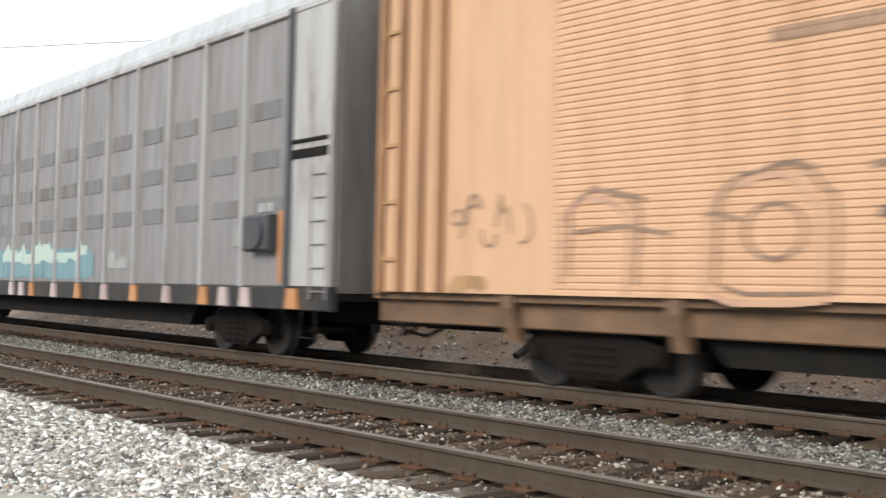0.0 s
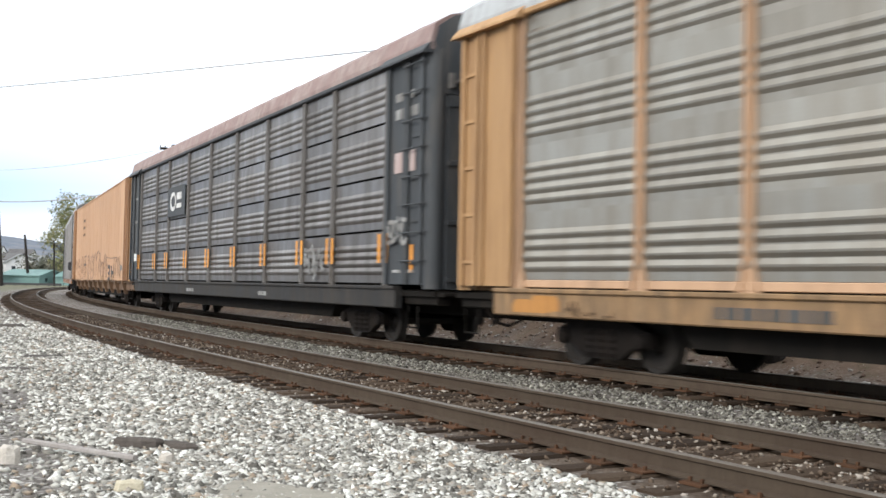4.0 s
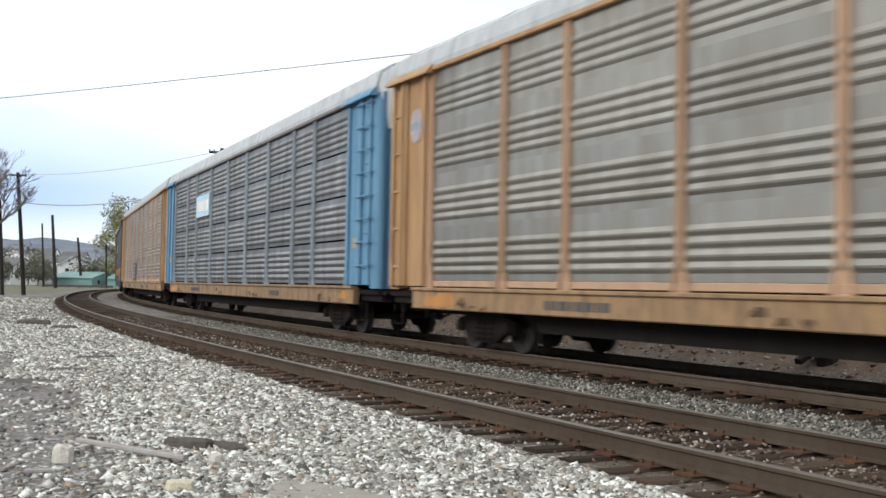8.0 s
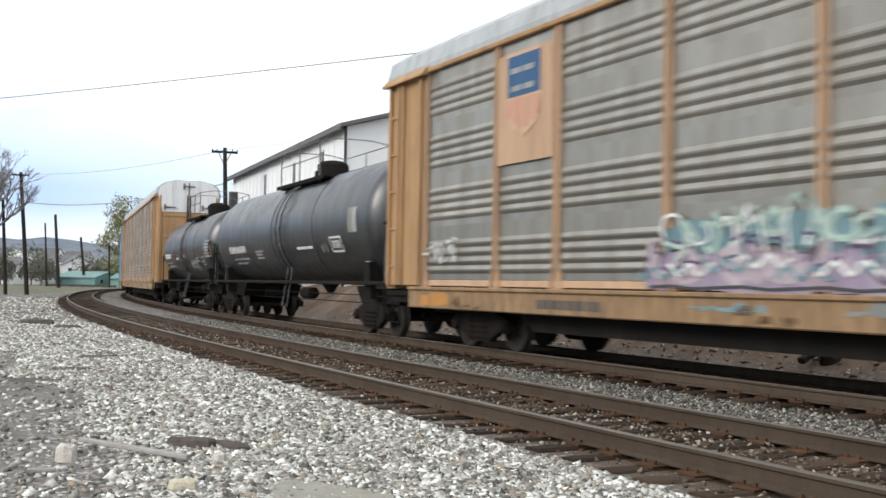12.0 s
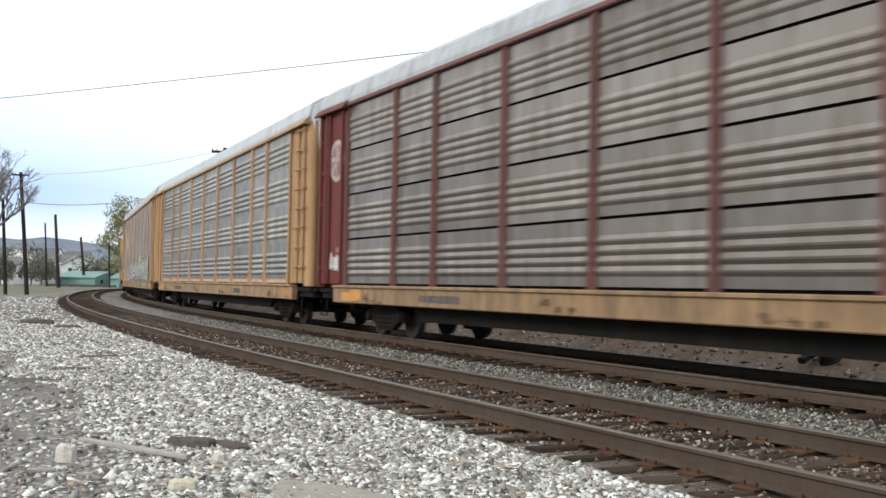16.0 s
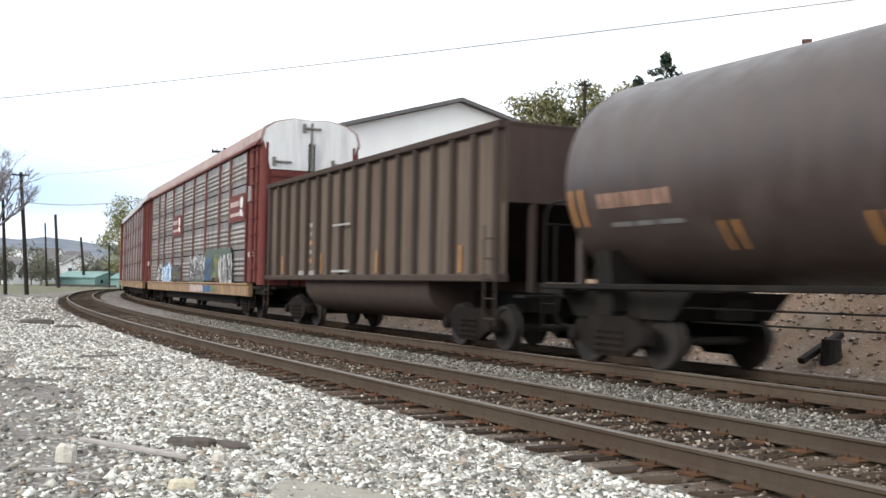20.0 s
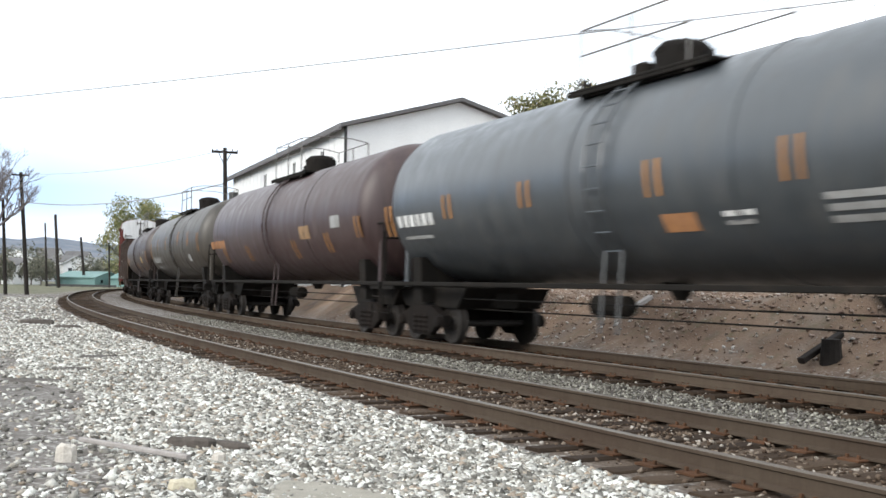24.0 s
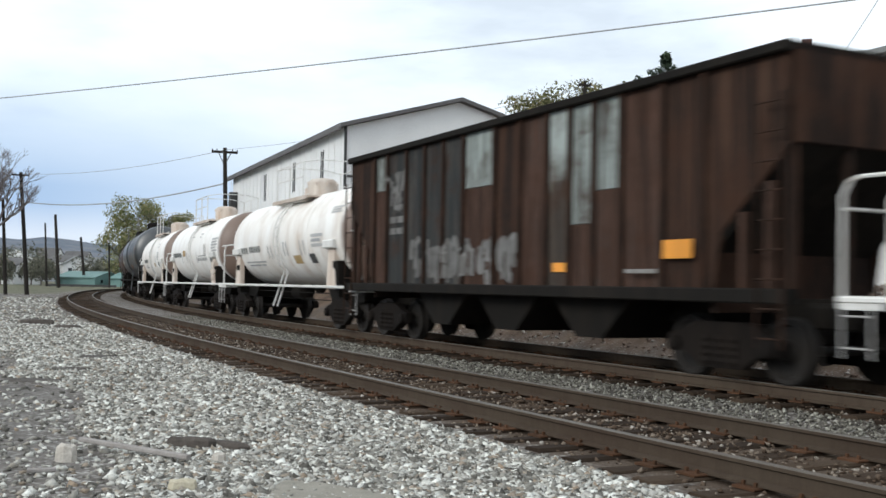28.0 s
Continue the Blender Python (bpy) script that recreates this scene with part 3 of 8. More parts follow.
def offset_of(x, y):
    """How far points lie to the right of the nearest rail's line, and how far along."""
    x, y = np.asarray(x, float).ravel(), np.asarray(y, float).ravel()
    best, idx = np.full(len(x), 1e18), np.zeros(len(x), int)
    for i in range(0, len(S), 4):
        d = (x - LINE_X[i]) ** 2 + (y - LINE_Y[i]) ** 2
        m = d < best
        best[m], idx[m] = d[m], i
    for k in (-3, -2, -1, 1, 2, 3):
        j = np.clip(idx + k, 0, len(S) - 1)
        d = (x - LINE_X[j]) ** 2 + (y - LINE_Y[j]) ** 2
        m = d < best
        best[m], idx[m] = d[m], j[m]
    off = (x - LINE_X[idx]) * np.sin(HEADING[idx]) - (y - LINE_Y[idx]) * np.cos(HEADING[idx])
    return np.where(np.abs(off) < np.sqrt(best) * 0.6, np.sign(off) * np.sqrt(best), off), S[idx]


def smooth_step(a, b, x):
    t = np.clip((x - a) / (b - a), 0, 1)
    return t * t * (3 - 2 * t)


def wave(x, y, scale, seed):
    """A soft pseudo-random field, about -1 to 1."""
    r = np.random.RandomState(seed)
    z = np.zeros_like(x)
    for k in range(7):
        a, ph, w = r.uniform(0, 6.28), r.uniform(0, 6.28), scale * r.uniform(0.6, 2.2)
        z = z + np.sin((x * math.cos(a) + y * math.sin(a)) * w + ph) / 2.6
    return z


def ground_z(x, y, off=None, along=None):
    x, y = np.asarray(x, float), np.asarray(y, float)
    if off is None:
        off, along = offset_of(x, y)
        off, along = off.reshape(x.shape), along.reshape(x.shape)
    z = np.full(x.shape, -0.215)
    # the open gravel on the camera's side lies a little lower and is uneven
    side = smooth_step(-0.8, -2.5, off)
    z = z + side * (0.002 + 0.018 * wave(x, y, 0.9, 3))
    # the bank beyond the line
    rise = smooth_step(7.6, 10.8, off) * 1.4 + smooth_step(11.0, 26.0, off) * 0.5
    near = 1 - smooth_step(45.0, 90.0, along)
    z = z + rise * near * (1 + 0.12 * wave(x, y, 0.7, 5))
    return z


# ---- the ground, in one sheet out to the horizon ----
def build_ground():
    n, a = 380, 8.0
    b = math.asinh(3200 / a)
    g = a * np.sinh(np.linspace(-1, 1, n) * b)
    gx, gy = np.meshgrid(g, g + 8.0, indexing="ij")
    off, along = offset_of(gx, gy)
    off, along = off.reshape(gx.shape), along.reshape(gx.shape)
    z = ground_z(gx, gy, off, along)
    verts = np.stack([gx.ravel(), gy.ravel(), z.ravel()], 1)
    i = np.arange((n - 1) * n).reshape(n - 1, n)[:, :-1].ravel()
    quads = np.stack([i, i + n, i + n + 1, i + 1], 1)
    m, nt, bs = shader("gravel_and_soil")
    geo = nt.nodes.new("ShaderNodeNewGeometry").outputs["Position"]
    att = nt.nodes.new("ShaderNodeAttribute")
    att.attribute_name = "zone"
    sep = nt.nodes.new("ShaderNodeSeparateColor")
    nt.links.new(att.outputs["Color"], sep.inputs[0])
    grit = nt.nodes.new("ShaderNodeTexVoronoi")
    grit.inputs["Scale"].default_value = 17.0
    nt.links.new(geo, grit.inputs["Vector"])
    cell = nt.nodes.new("ShaderNodeSeparateColor")
    nt.links.new(grit.outputs["Color"], cell.inputs[0])
    big = noise_node(nt, geo, 0.8, 7.0)
    fine = noise_node(nt, geo, 45.0, 6.0)
    gravel = ramp_node(nt, cell.outputs[0], [(0.0, (0.1, 0.09, 0.083)), (0.35, (0.22, 0.205, 0.188)), (0.7, (0.33, 0.315, 0.295)), (1.0, (0.6, 0.59, 0.56))])
    gravel = mix_node(nt, ramp_node(nt, grit.outputs["Distance"], [(0.25, (0, 0, 0)), (0.6, (0.75, 0.75, 0.75))]), gravel, (0.09, 0.075, 0.065))
    dirt = ramp_node(nt, big, [(0.3, (0.12, 0.113, 0.106)), (0.55, (0.19, 0.18, 0.168)), (0.8, (0.27, 0.255, 0.235))])
    dirt = mix_node(nt, 0.5, dirt, ramp_node(nt, fine, [(0.3, (0.45, 0.45, 0.45)), (0.7, (1, 1, 1))]), "MULTIPLY")
    bank = ramp_node(nt, big, [(0.3, (0.165, 0.108, 0.074)), (0.6, (0.28, 0.195, 0.138)), (0.85, (0.36, 0.28, 0.215))])
    tufts = noise_node(nt, geo, 2.4, 8.0, 0.7)
    bank = mix_node(nt, ramp_node(nt, tufts, [(0.54, (0, 0, 0)), (0.66, (0.75, 0.75, 0.75))]), bank, (0.15, 0.135, 0.075))
    bank = mix_node(nt, ramp_node(nt, noise_node(nt, geo, 1.1, 6.0, 0.6), [(0.5, (0, 0, 0)), (0.7, (0.7, 0.7, 0.7))]), bank, (0.25, 0.215, 0.185))
    bank = mix_node(nt, 0.5, bank, ramp_node(nt, fine, [(0.3, (0.4, 0.4, 0.4)), (0.7, (1, 1, 1))]), "MULTIPLY")
    grass = ramp_node(nt, big, [(0.3, (0.105, 0.108, 0.07)), (0.8, (0.2, 0.19, 0.14))])
    edge = mix_node(nt, 0.35, sep.outputs[0], ramp_node(nt, noise_node(nt, geo, 1.7, 8.0), [(0.35, (0, 0, 0)), (0.65, (1, 1, 1))]), "OVERLAY")
    dirt = mix_node(nt, 0.45, dirt, gravel)
    c = mix_node(nt, edge, gravel, dirt)
    c = mix_node(nt, sep.outputs[1], c, bank)
    bed = ramp_node(nt, fine, [(0.3, (0.05, 0.036, 0.027)), (0.55, (0.102, 0.077, 0.058)), (0.75, (0.175, 0.147, 0.12))])
    c = mix_node(nt, att.outputs["Alpha"], c, bed)
    c = mix_node(nt, sep.outputs[2], c, grass)
    patches = noise_node(nt, geo, 0.33, 6.0, 0.7)
    c = mix_node(nt, 0.8, c, ramp_node(nt, patches, [(0.35, (0.55, 0.52, 0.52)), (0.5, (0.95, 0.94, 0.93)), (0.7, (1, 1, 1))]), "MULTIPLY")
    nt.links.new(c, bs.inputs["Base Color"])
    bs.inputs["Roughness"].default_value = 0.95
    bs.inputs["Specular IOR Level"].default_value = 0.1
    bump_node(nt, mix_node(nt, 0.5, grit.outputs["Distance"], fine), bs, 0.7, 0.02)
    me = big_mesh("ground", verts, quads, m, True)
    lay = me.color_attributes.new("zone", "FLOAT_COLOR", "POINT")
    xs, ys, of, al = verts[:, 0], verts[:, 1], off.ravel(), along.ravel()
    dirt_w = smooth_step(-3.9, -4.9, of + 0.5 * wave(xs, ys, 0.6, 9)) * smooth_step(5, 10, ys)
    near_bed = smooth_step(-0.55, -0.4, of) * (1 - smooth_step(2.05, 2.3, of))
    far_bed = smooth_step(4.0, 4.2, of) * (1 - smooth_step(6.9, 7.2, of))
    bank_w = smooth_step(7.4, 8.6, of)
    bed_w = np.clip((near_bed + far_bed) * (al > -30) * (al < 140), 0, 1)
    far = np.hypot(xs, ys)
    grass_w = np.clip(smooth_step(45, 75, far) * smooth_step(-8, -14, of) + smooth_step(98, 112, far) * smooth_step(-1.5, -3.0, of) + smooth_step(24, 30, of), 0, 1)
    col = np.stack([dirt_w, bank_w, grass_w, bed_w], 1).astype(np.float32)
    lay.data.foreach_set("color", col.ravel())
    tagged(new("ground", me), "pale gravel and grey dirt ground beside the tracks", "ground", kind="structure")


build_ground()

STONE_V = np.array([(1, 0, 0), (-1, 0, 0), (0, 1, 0), (0, -1, 0), (0, 0, 1), (0, 0, -1)], float)
STONE_F = np.array([(0, 2, 4), (2, 1, 4), (1, 3, 4), (3, 0, 4), (2, 0, 5), (1, 2, 5), (3, 1, 5), (0, 3, 5)])


def pebbles(name, x, y, z, size, material, label, seed, flat=0.7):
    """Broken stones, each with its own shape and turn, half sunk in the ground."""
    r = np.random.RandomState(seed)
    n = len(x)
    shape = (STONE_V[None] + r.uniform(-0.28, 0.28, (n, 6, 3))) * r.uniform(0.75, 1.3, (n, 6, 1)) * np.stack([r.uniform(0.8, 1.35, n), r.uniform(0.65, 1.1, n), r.uniform(0.5, 0.9, n)], 1)[:, None, :]
    q = r.normal(size=(n, 4))
    q /= np.linalg.norm(q, axis=1)[:, None]
    w, a, b, c = q.T
    rot = np.stack([1 - 2 * (b * b + c * c), 2 * (a * b - c * w), 2 * (a * c + b * w), 2 * (a * b + c * w), 1 - 2 * (a * a + c * c), 2 * (b * c - a * w), 2 * (a * c - b * w), 2 * (b * c + a * w), 1 - 2 * (a * a + b * b)], 1).reshape(n, 3, 3)
    p = np.einsum("nij,nkj->nki", rot, shape) * size[:, None, None]
    p[:, :, 2] *= flat
    p += np.stack([x, y, z + size * 0.18], 1)[:, None, :]
    tris = (STONE_F[None] + 6 * np.arange(n)[:, None, None]).reshape(-1, 3)
    tagged(new(name, big_mesh(name, p.reshape(-1, 3), tris, material)), label, "gravel", kind="stuff")


def scatter(seed, count, s0, s1, o0, o1):
    r = np.random.RandomState(seed)
    s, o = r.uniform(s0, s1, count), r.uniform(o0, o1, count)
    h = np.interp(s, S, HEADING)
    return np.interp(s, S, LINE_X) + np.sin(h) * o, np.interp(s, S, LINE_Y) - np.cos(h) * o, s, o, r


DIRT_EDGE = -4.3
CLODS = ((-12.76, 32.4, 0.6, 0.35), (-10.9, 30.1, 0.42, 0.28), (-6.3, 18.9, 0.4, 0.35), (-5.85, 16.3, 0.3, 0.2), (-5.7, 14.5, 0.45, 0.25))


def build_gravel():
    # the pale gravel between the camera and the nearest track: dense near by, thinner far off
    r = np.random.RandomState(11)
    n = 290000
    d = 5.5 + 30.0 * r.rand(n) ** 1.5
    ang = r.uniform(-0.5, 0.62, n)
    x, y = -d * np.sin(ang), d * np.cos(ang)
    off, along = offset_of(x, y)
    edge = DIRT_EDGE - 0.5 * wave(x, y, 0.6, 9)
    keep = (off < -0.58 - 0.15 * r.rand(n)) & ((off > edge) | (r.rand(n) < np.where(d > 13, 0.035, 0.09)))
    for cx, cy, ca, cb in CLODS:
        keep &= np.hypot((x - cx) / ca, (y - cy) / cb) > 1.0
    x, y, off, along, d = x[keep], y[keep], off[keep], along[keep], d[keep]
    r = np.random.RandomState(12)
    size = (0.015 + 0.03 * r.rand(len(x)) ** 2.0 + 0.0009 * d) * np.where(off > -5.0, 1.0, 0.72)
    pebbles("pale_gravel", x, y, ground_z(x, y, off, along), size, M["stone"], "pale grey crushed limestone gravel beside the track", 13)
    # the same gravel round and behind the camera
    r = np.random.RandomState(17)
    d, ang = 0.5 + 9.0 * r.rand(60000) ** 0.6, r.uniform(0.7, 5.7, 60000)
    d = np.where((ang < 0.62) | (ang > 5.78), np.minimum(d, 5.4), d)
    x, y = -d * np.sin(ang), d * np.cos(ang)
    off, along = offset_of(x, y)
    keep = off < -0.6
    x, y, off, along = x[keep], y[keep], off[keep], along[keep]
    pebbles("nearby_gravel", x, y, ground_z(x, y, off, along), 0.013 + 0.024 * np.random.RandomState(18).rand(len(x)) ** 2.2, M["stone"], "pale grey crushed limestone gravel underfoot", 19)
    # coarse stones on the dirt farther down the line
    r = np.random.RandomState(14)
    n = 26000
    d = 26.0 + 60.0 * r.rand(n) ** 1.3
    ang = r.uniform(0.0, 0.44, n)
    x, y = -d * np.sin(ang), d * np.cos(ang)
    off, along = offset_of(x, y)
    keep = off < -0.7
    for cx, cy, ca, cb in CLODS:
        keep &= np.hypot((x - cx) / ca, (y - cy) / cb) > 1.0
    x, y, off, along, d = x[keep], y[keep], off[keep], along[keep], d[keep]
    size = (0.02 + 0.03 * np.random.RandomState(15).rand(len(x)) ** 2) * (1 + d / 60)
    pebbles("scattered_stones", x, y, ground_z(x, y, off, along), size, M["stone"], "scattered pale stones on the dirt beside the bend", 16)
    # ballast in and between the tracks
    x, y, s, o, r = scatter(21, 80000, -6, 40, -0.5, 6.0)
    keep = (r.rand(len(s)) < np.clip(1.35 - s / 45, 0, 1)) & (np.abs(o) > 0.09) & (np.abs(o - GAUGE) > 0.1) & (np.abs(o - GAUGE - BETWEEN) > 0.1)
    keep &= (((o > GAUGE + 0.4) & (o < GAUGE + BETWEEN - 0.4)) | (r.rand(len(s)) < 0.8))
    keep &= (o > -0.1) | (r.rand(len(s)) < 0.3)
    x, y, s, o = x[keep], y[keep], s[keep], o[keep]
    rr = np.random.RandomState(22)
    mid = (o > GAUGE + 0.45) & (o < GAUGE + BETWEEN - 0.45)
    size = 0.015 + 0.022 * rr.rand(len(x)) ** 1.8
    z = np.where(mid, -0.205, np.where(rr.rand(len(x)) < 0.3, -0.186, -0.212))
    pebbles("track_ballast", x[mid], y[mid], z[mid], size[mid], M["stone_dull"], "grey crushed stone ballast between the two tracks", 23)
    mid = ~mid
    pebbles("brown_ballast", x[mid], y[mid], z[mid], size[mid], M["stone_brown"], "rust-stained ballast lying between the ties", 24)
    # the bank beyond the train
    x, y, s, o, r = scatter(31, 30000, -6, 34, 6.6, 15.0)
    size = 0.014 + 0.06 * r.rand(len(x)) ** 4.5
    pebbles("bank_rubble", x, y, ground_z(x, y, o, s), size, M["stone_bank"], "reddish rubble and stones on the earth bank", 33)


build_gravel()


# ---- the two tracks ----
def rail_mesh(off, z, s0, s1):
    pts = [s for s in np.arange(s0, s1, 1.0 if s1 - s0 < 200 else 3.0)]
    prof = [(-0.07, -0.17), (0.07, -0.17), (0.07, -0.155), (0.012, -0.135), (0.012, -0.045), (0.037, -0.035), (0.037, -0.008), (0.028, 0.0), (-0.028, 0.0), (-0.037, -0.008), (-0.037, -0.035), (-0.012, -0.045), (-0.012, -0.135), (-0.07, -0.155)]
    sh = Shape()
    n = len(prof)
    for s in pts:
        for o, dz in prof:
            x, y, _ = on_line(s, off + o)
            sh.v.append((x, y, z + dz))
    for i in range(len(pts) - 1):
        for j in range(n):
            k = (j + 1) % n
            sh.f.append((i * n + j, i * n + k, (i + 1) * n + k, (i + 1) * n + j))
    sh.f.append(tuple(range(n)))
    sh.f.append(tuple((len(pts) - 1) * n + j for j in range(n)))
    me = sh.data("rail", M["rail_side"])
    me.materials.append(M["rail_top"])
    for i in range((len(pts) - 1) * n):
        if i % n in (6, 7, 8):
            me.polygons[i].material_index = 1
    return me


def tie_mesh(seed):
    r = random.Random(seed)
    w, l, hgt = 0.115, GAUGE / 2 + 0.56 + r.uniform(-0.03, 0.03), 0.16
    sh = Shape()
    c = 0.02
    n = 9
    ring = [(-w, -hgt), (w, -hgt), (w, -c), (w - c, 0), (-w + c, 0), (-w, -c)]
    for i in range(n):
        t = -l + 2 * l * i / (n - 1)
        for a, b in ring:
            sh.v.append((t, a + r.uniform(-0.008, 0.008), b + r.uniform(-0.008, 0.006)))
    for i in range(n - 1):
        for j in range(6):
            k = (j + 1) % 6
            sh.f.append((i * 6 + j, i * 6 + k, (i + 1) * 6 + k, (i + 1) * 6 + j))
    sh.f += [tuple(range(6)), tuple((n - 1) * 6 + j for j in range(6))]
    return sh.data("tie", M["tie"])


def build_track(name, off, z, label):
    t = thing(name, label, "railway track", kind="structure")
    for o in (off - GAUGE / 2, off + GAUGE / 2):
        part("rail", rail_mesh(o, z, -20, 130), M["rail_side"], t, "rust-brown steel rail with a worn grey head")
        part("rail", rail_mesh(o, z, -460, -20), M["rail_side"], t)
        part("rail", rail_mesh(o, z, 129, 460), M["rail_side"], t)
    kinds = [tie_mesh(i) for i in range(6)]
    plate = Shape().bar(-0.11, 0.11, -0.17, 0.17, -0.003, 0.018, 0.006, "y")
    for dx in (-0.13, 0.13):
        for dy in (-0.06, 0.06):
            plate.box(dy - 0.012, dy + 0.012, dx * 0.8 - 0.012, dx * 0.8 + 0.012, 0.015, 0.05)
    plate_me = plate.data("tie_plate", M["plate"])
    r = random.Random(int(off * 100))
    s = -12.0
    while s < 110:
        x, y, h = on_line(s, off + r.uniform(-0.06, 0.06))
        turn = math.degrees(h) - 90 + r.uniform(-1.5, 1.5)
        tie = part("tie", r.choice(kinds), M["tie"], t, at=pose(x, y, z - 0.185 + r.uniform(-0.012, 0.006), 0, 0, turn))
        if s < 30:
            for o in (-GAUGE / 2, GAUGE / 2):
                part("tie_plate", plate_me, M["plate"], tie, at=pose(o, 0, 0.004, 0, 0, 90))
        s += 0.55 + r.uniform(-0.03, 0.03)
    # the ties farther along, where none can be told from the next
    sh = Shape()
    for rng in (np.arange(-460, -12.3, 0.55), np.arange(110.2, 460, 0.55)):
        for s in rng:
            x, y, h = on_line(float(s), off)
            a, b = Vector((math.sin(h), -math.cos(h), 0)) * (GAUGE / 2 + 0.56), Vector((math.cos(h), math.sin(h), 0)) * 0.115
            c = Vector((x, y, z - 0.18))
            sh.quads([c - a - b, c + a - b, c + a + b, c - a + b] + [q - Vector((0, 0, 0.15)) for q in (c - a - b, c + a - b, c + a + b, c - a + b)],
                     [(0, 1, 2, 3), (0, 4, 5, 1), (1, 5, 6, 2), (2, 6, 7, 3), (3, 7, 4, 0)])
    tagged(part("distant_ties", sh, M["tie"], t), kind="stuff")


build_track("track_1", NEAR_OFF, RAIL_Z, "empty curved railway track with rusty rails on wooden ties")
build_track("track_2", TRAIN_OFF, TRAIN_Z, "curved railway track that carries the freight train")


# ---- the freight train ----
# Every car's own space: x ahead, y to its left (the side that the camera sees), z up from the rail.
SHARED = {}
BOGIES, WHEELSETS = [], []


def shared(key, make, material, smooth=False):
    if key not in SHARED:
        SHARED[key] = make().data(key.split(":")[0], material, smooth)
    return SHARED[key]


def wheelset_shape():
    sh = Shape().turned([(-1.05, 0.07), (1.05, 0.07)], "y", 10, (0, 0, 0))
    for sgn in (-1, 1):
        y = sgn * GAUGE / 2
        prof = [(-0.085, 0.455), (-0.06, 0.455), (-0.05, 0.43), (0.065, 0.42), (0.065, 0.36), (0.02, 0.33), (0.01, 0.16), (0.07, 0.13), (0.07, 0.07)]
        sh.turned([(y + sgn * a, r) for a, r in prof] + [(y - sgn * 0.06, 0.08), (y - sgn * 0.03, 0.3), (y - sgn * 0.085, 0.36), (y - sgn * 0.085, 0.455)], "y", 26)
    return sh


def side_frame_shape():
    top = [(-1.05, 0.36), (-1.05, 0.58), (-0.8, 0.64), (-0.45, 0.78), (0.45, 0.78), (0.8, 0.64), (1.05, 0.58), (1.05, 0.36), (0.78, 0.38), (0.62, 0.3), (0.38, 0.16), (-0.38, 0.16), (-0.62, 0.3), (-0.78, 0.38)]
    sh = Shape().prism(top, -0.08, 0.08, "y")
    for x in (-0.25, 0.0, 0.25):
        sh.turned([(0.2 + 0.05 * k, 0.1 if k % 2 else 0.075) for k in range(9)], "z", 10, (x, 0.05, 0.0))
    for x in (-0.89, 0.89):
        sh.turned([(0.06, 0.12), (0.15, 0.11), (0.17, 0.06)], "y", 12, (x, 0, 0.455))
    return sh


def bogie(car, x):
    sh = Shape().bar(-0.22, 0.22, -1.15, 1.15, 0.42, 0.74, 0.05, "y").turned([(0.7, 0.3), (0.86, 0.3)], "z", 16)
    sh.box(-0.5, 0.5, -0.9, -0.8, 0.35, 0.42).box(-0.5, 0.5, 0.8, 0.9, 0.35, 0.42)
    b = part("bogie", SHARED["bogie"] if "bogie" in SHARED else SHARED.setdefault("bogie", sh.data("bogie", M["bogie"])), M["bogie"], car, "grimy cast steel bogie", pose(x, 0, 0))
    for sgn in (-1, 1):
        part("side_frame", shared("side_frame", side_frame_shape, M["bogie"]), M["bogie"], b, at=pose(0, sgn * 1.13, 0, 0, 0, 0 if sgn > 0 else 180))
    for k, dx in enumerate((-0.89, 0.89)):
        w = part("wheelset", shared("wheelset", wheelset_shape, M["wheel"], True), M["wheel"], b, "worn steel wheels on an axle", pose(dx, 0, 0.425))
        WHEELSETS.append((k, dx, w))
    BOGIES.append((car, x, b))
    return b


def coupler(car, x):
    sgn = 1 if x > 0 else -1
    sh = Shape().bar(min(0, sgn * 0.75), max(0, sgn * 0.75), -0.09, 0.09, 0.78, 0.98, 0.03).bar(min(sgn * 0.6, sgn * 0.92), max(sgn * 0.6, sgn * 0.92), -0.16, 0.14, 0.72, 1.02, 0.06)
    sh.tube([(sgn * 0.1, 0.4, 0.8), (sgn * 0.4, 0.42, 0.55), (sgn * 0.75, 0.3, 0.48), (sgn * 0.9, 0.1, 0.6)], 0.03, 6)
    key = "coupler:%d" % sgn
    part("coupler", SHARED[key] if key in SHARED else SHARED.setdefault(key, sh.data("coupler", M["bogie"])), M["bogie"], car, at=pose(x, 0, 0))


def ladder(car, x, y, z0, z1, material, width=0.42, axis="x", name="ladder"):
    sh = Shape()
    for w in (-width / 2, width / 2):
        sh.tube([(w, 0, z0), (w, 0, z1)], 0.018, 5)
    z = z0 + 0.12
    while z < z1:
        sh.tube([(-width / 2, 0.01, z), (width / 2, 0.01, z)], 0.013, 5)
        z += 0.36
    return part(name, sh, material, car, at=pose(x, y, 0, 0, 0, 0 if axis == "x" else 90))


HALF = 13.42         # half of an autorack's body
POSTS = [-11.525, -8.745, -6.825, -4.095, -1.365, 1.365, 4.095, 6.825, 8.745, 11.525]
SIDE = 1.6
TOP = 5.57           # upper edge of an autorack's side


def stretch_car(k):
    """The cars differ a little in length: sets the half length and the posts for the next one."""
    global HALF, POSTS
    HALF = 13.42 * k
    POSTS = [k * p for p in (-11.525, -8.745, -6.825, -4.095, -1.365, 1.365, 4.095, 6.825, 8.745, 11.525)]


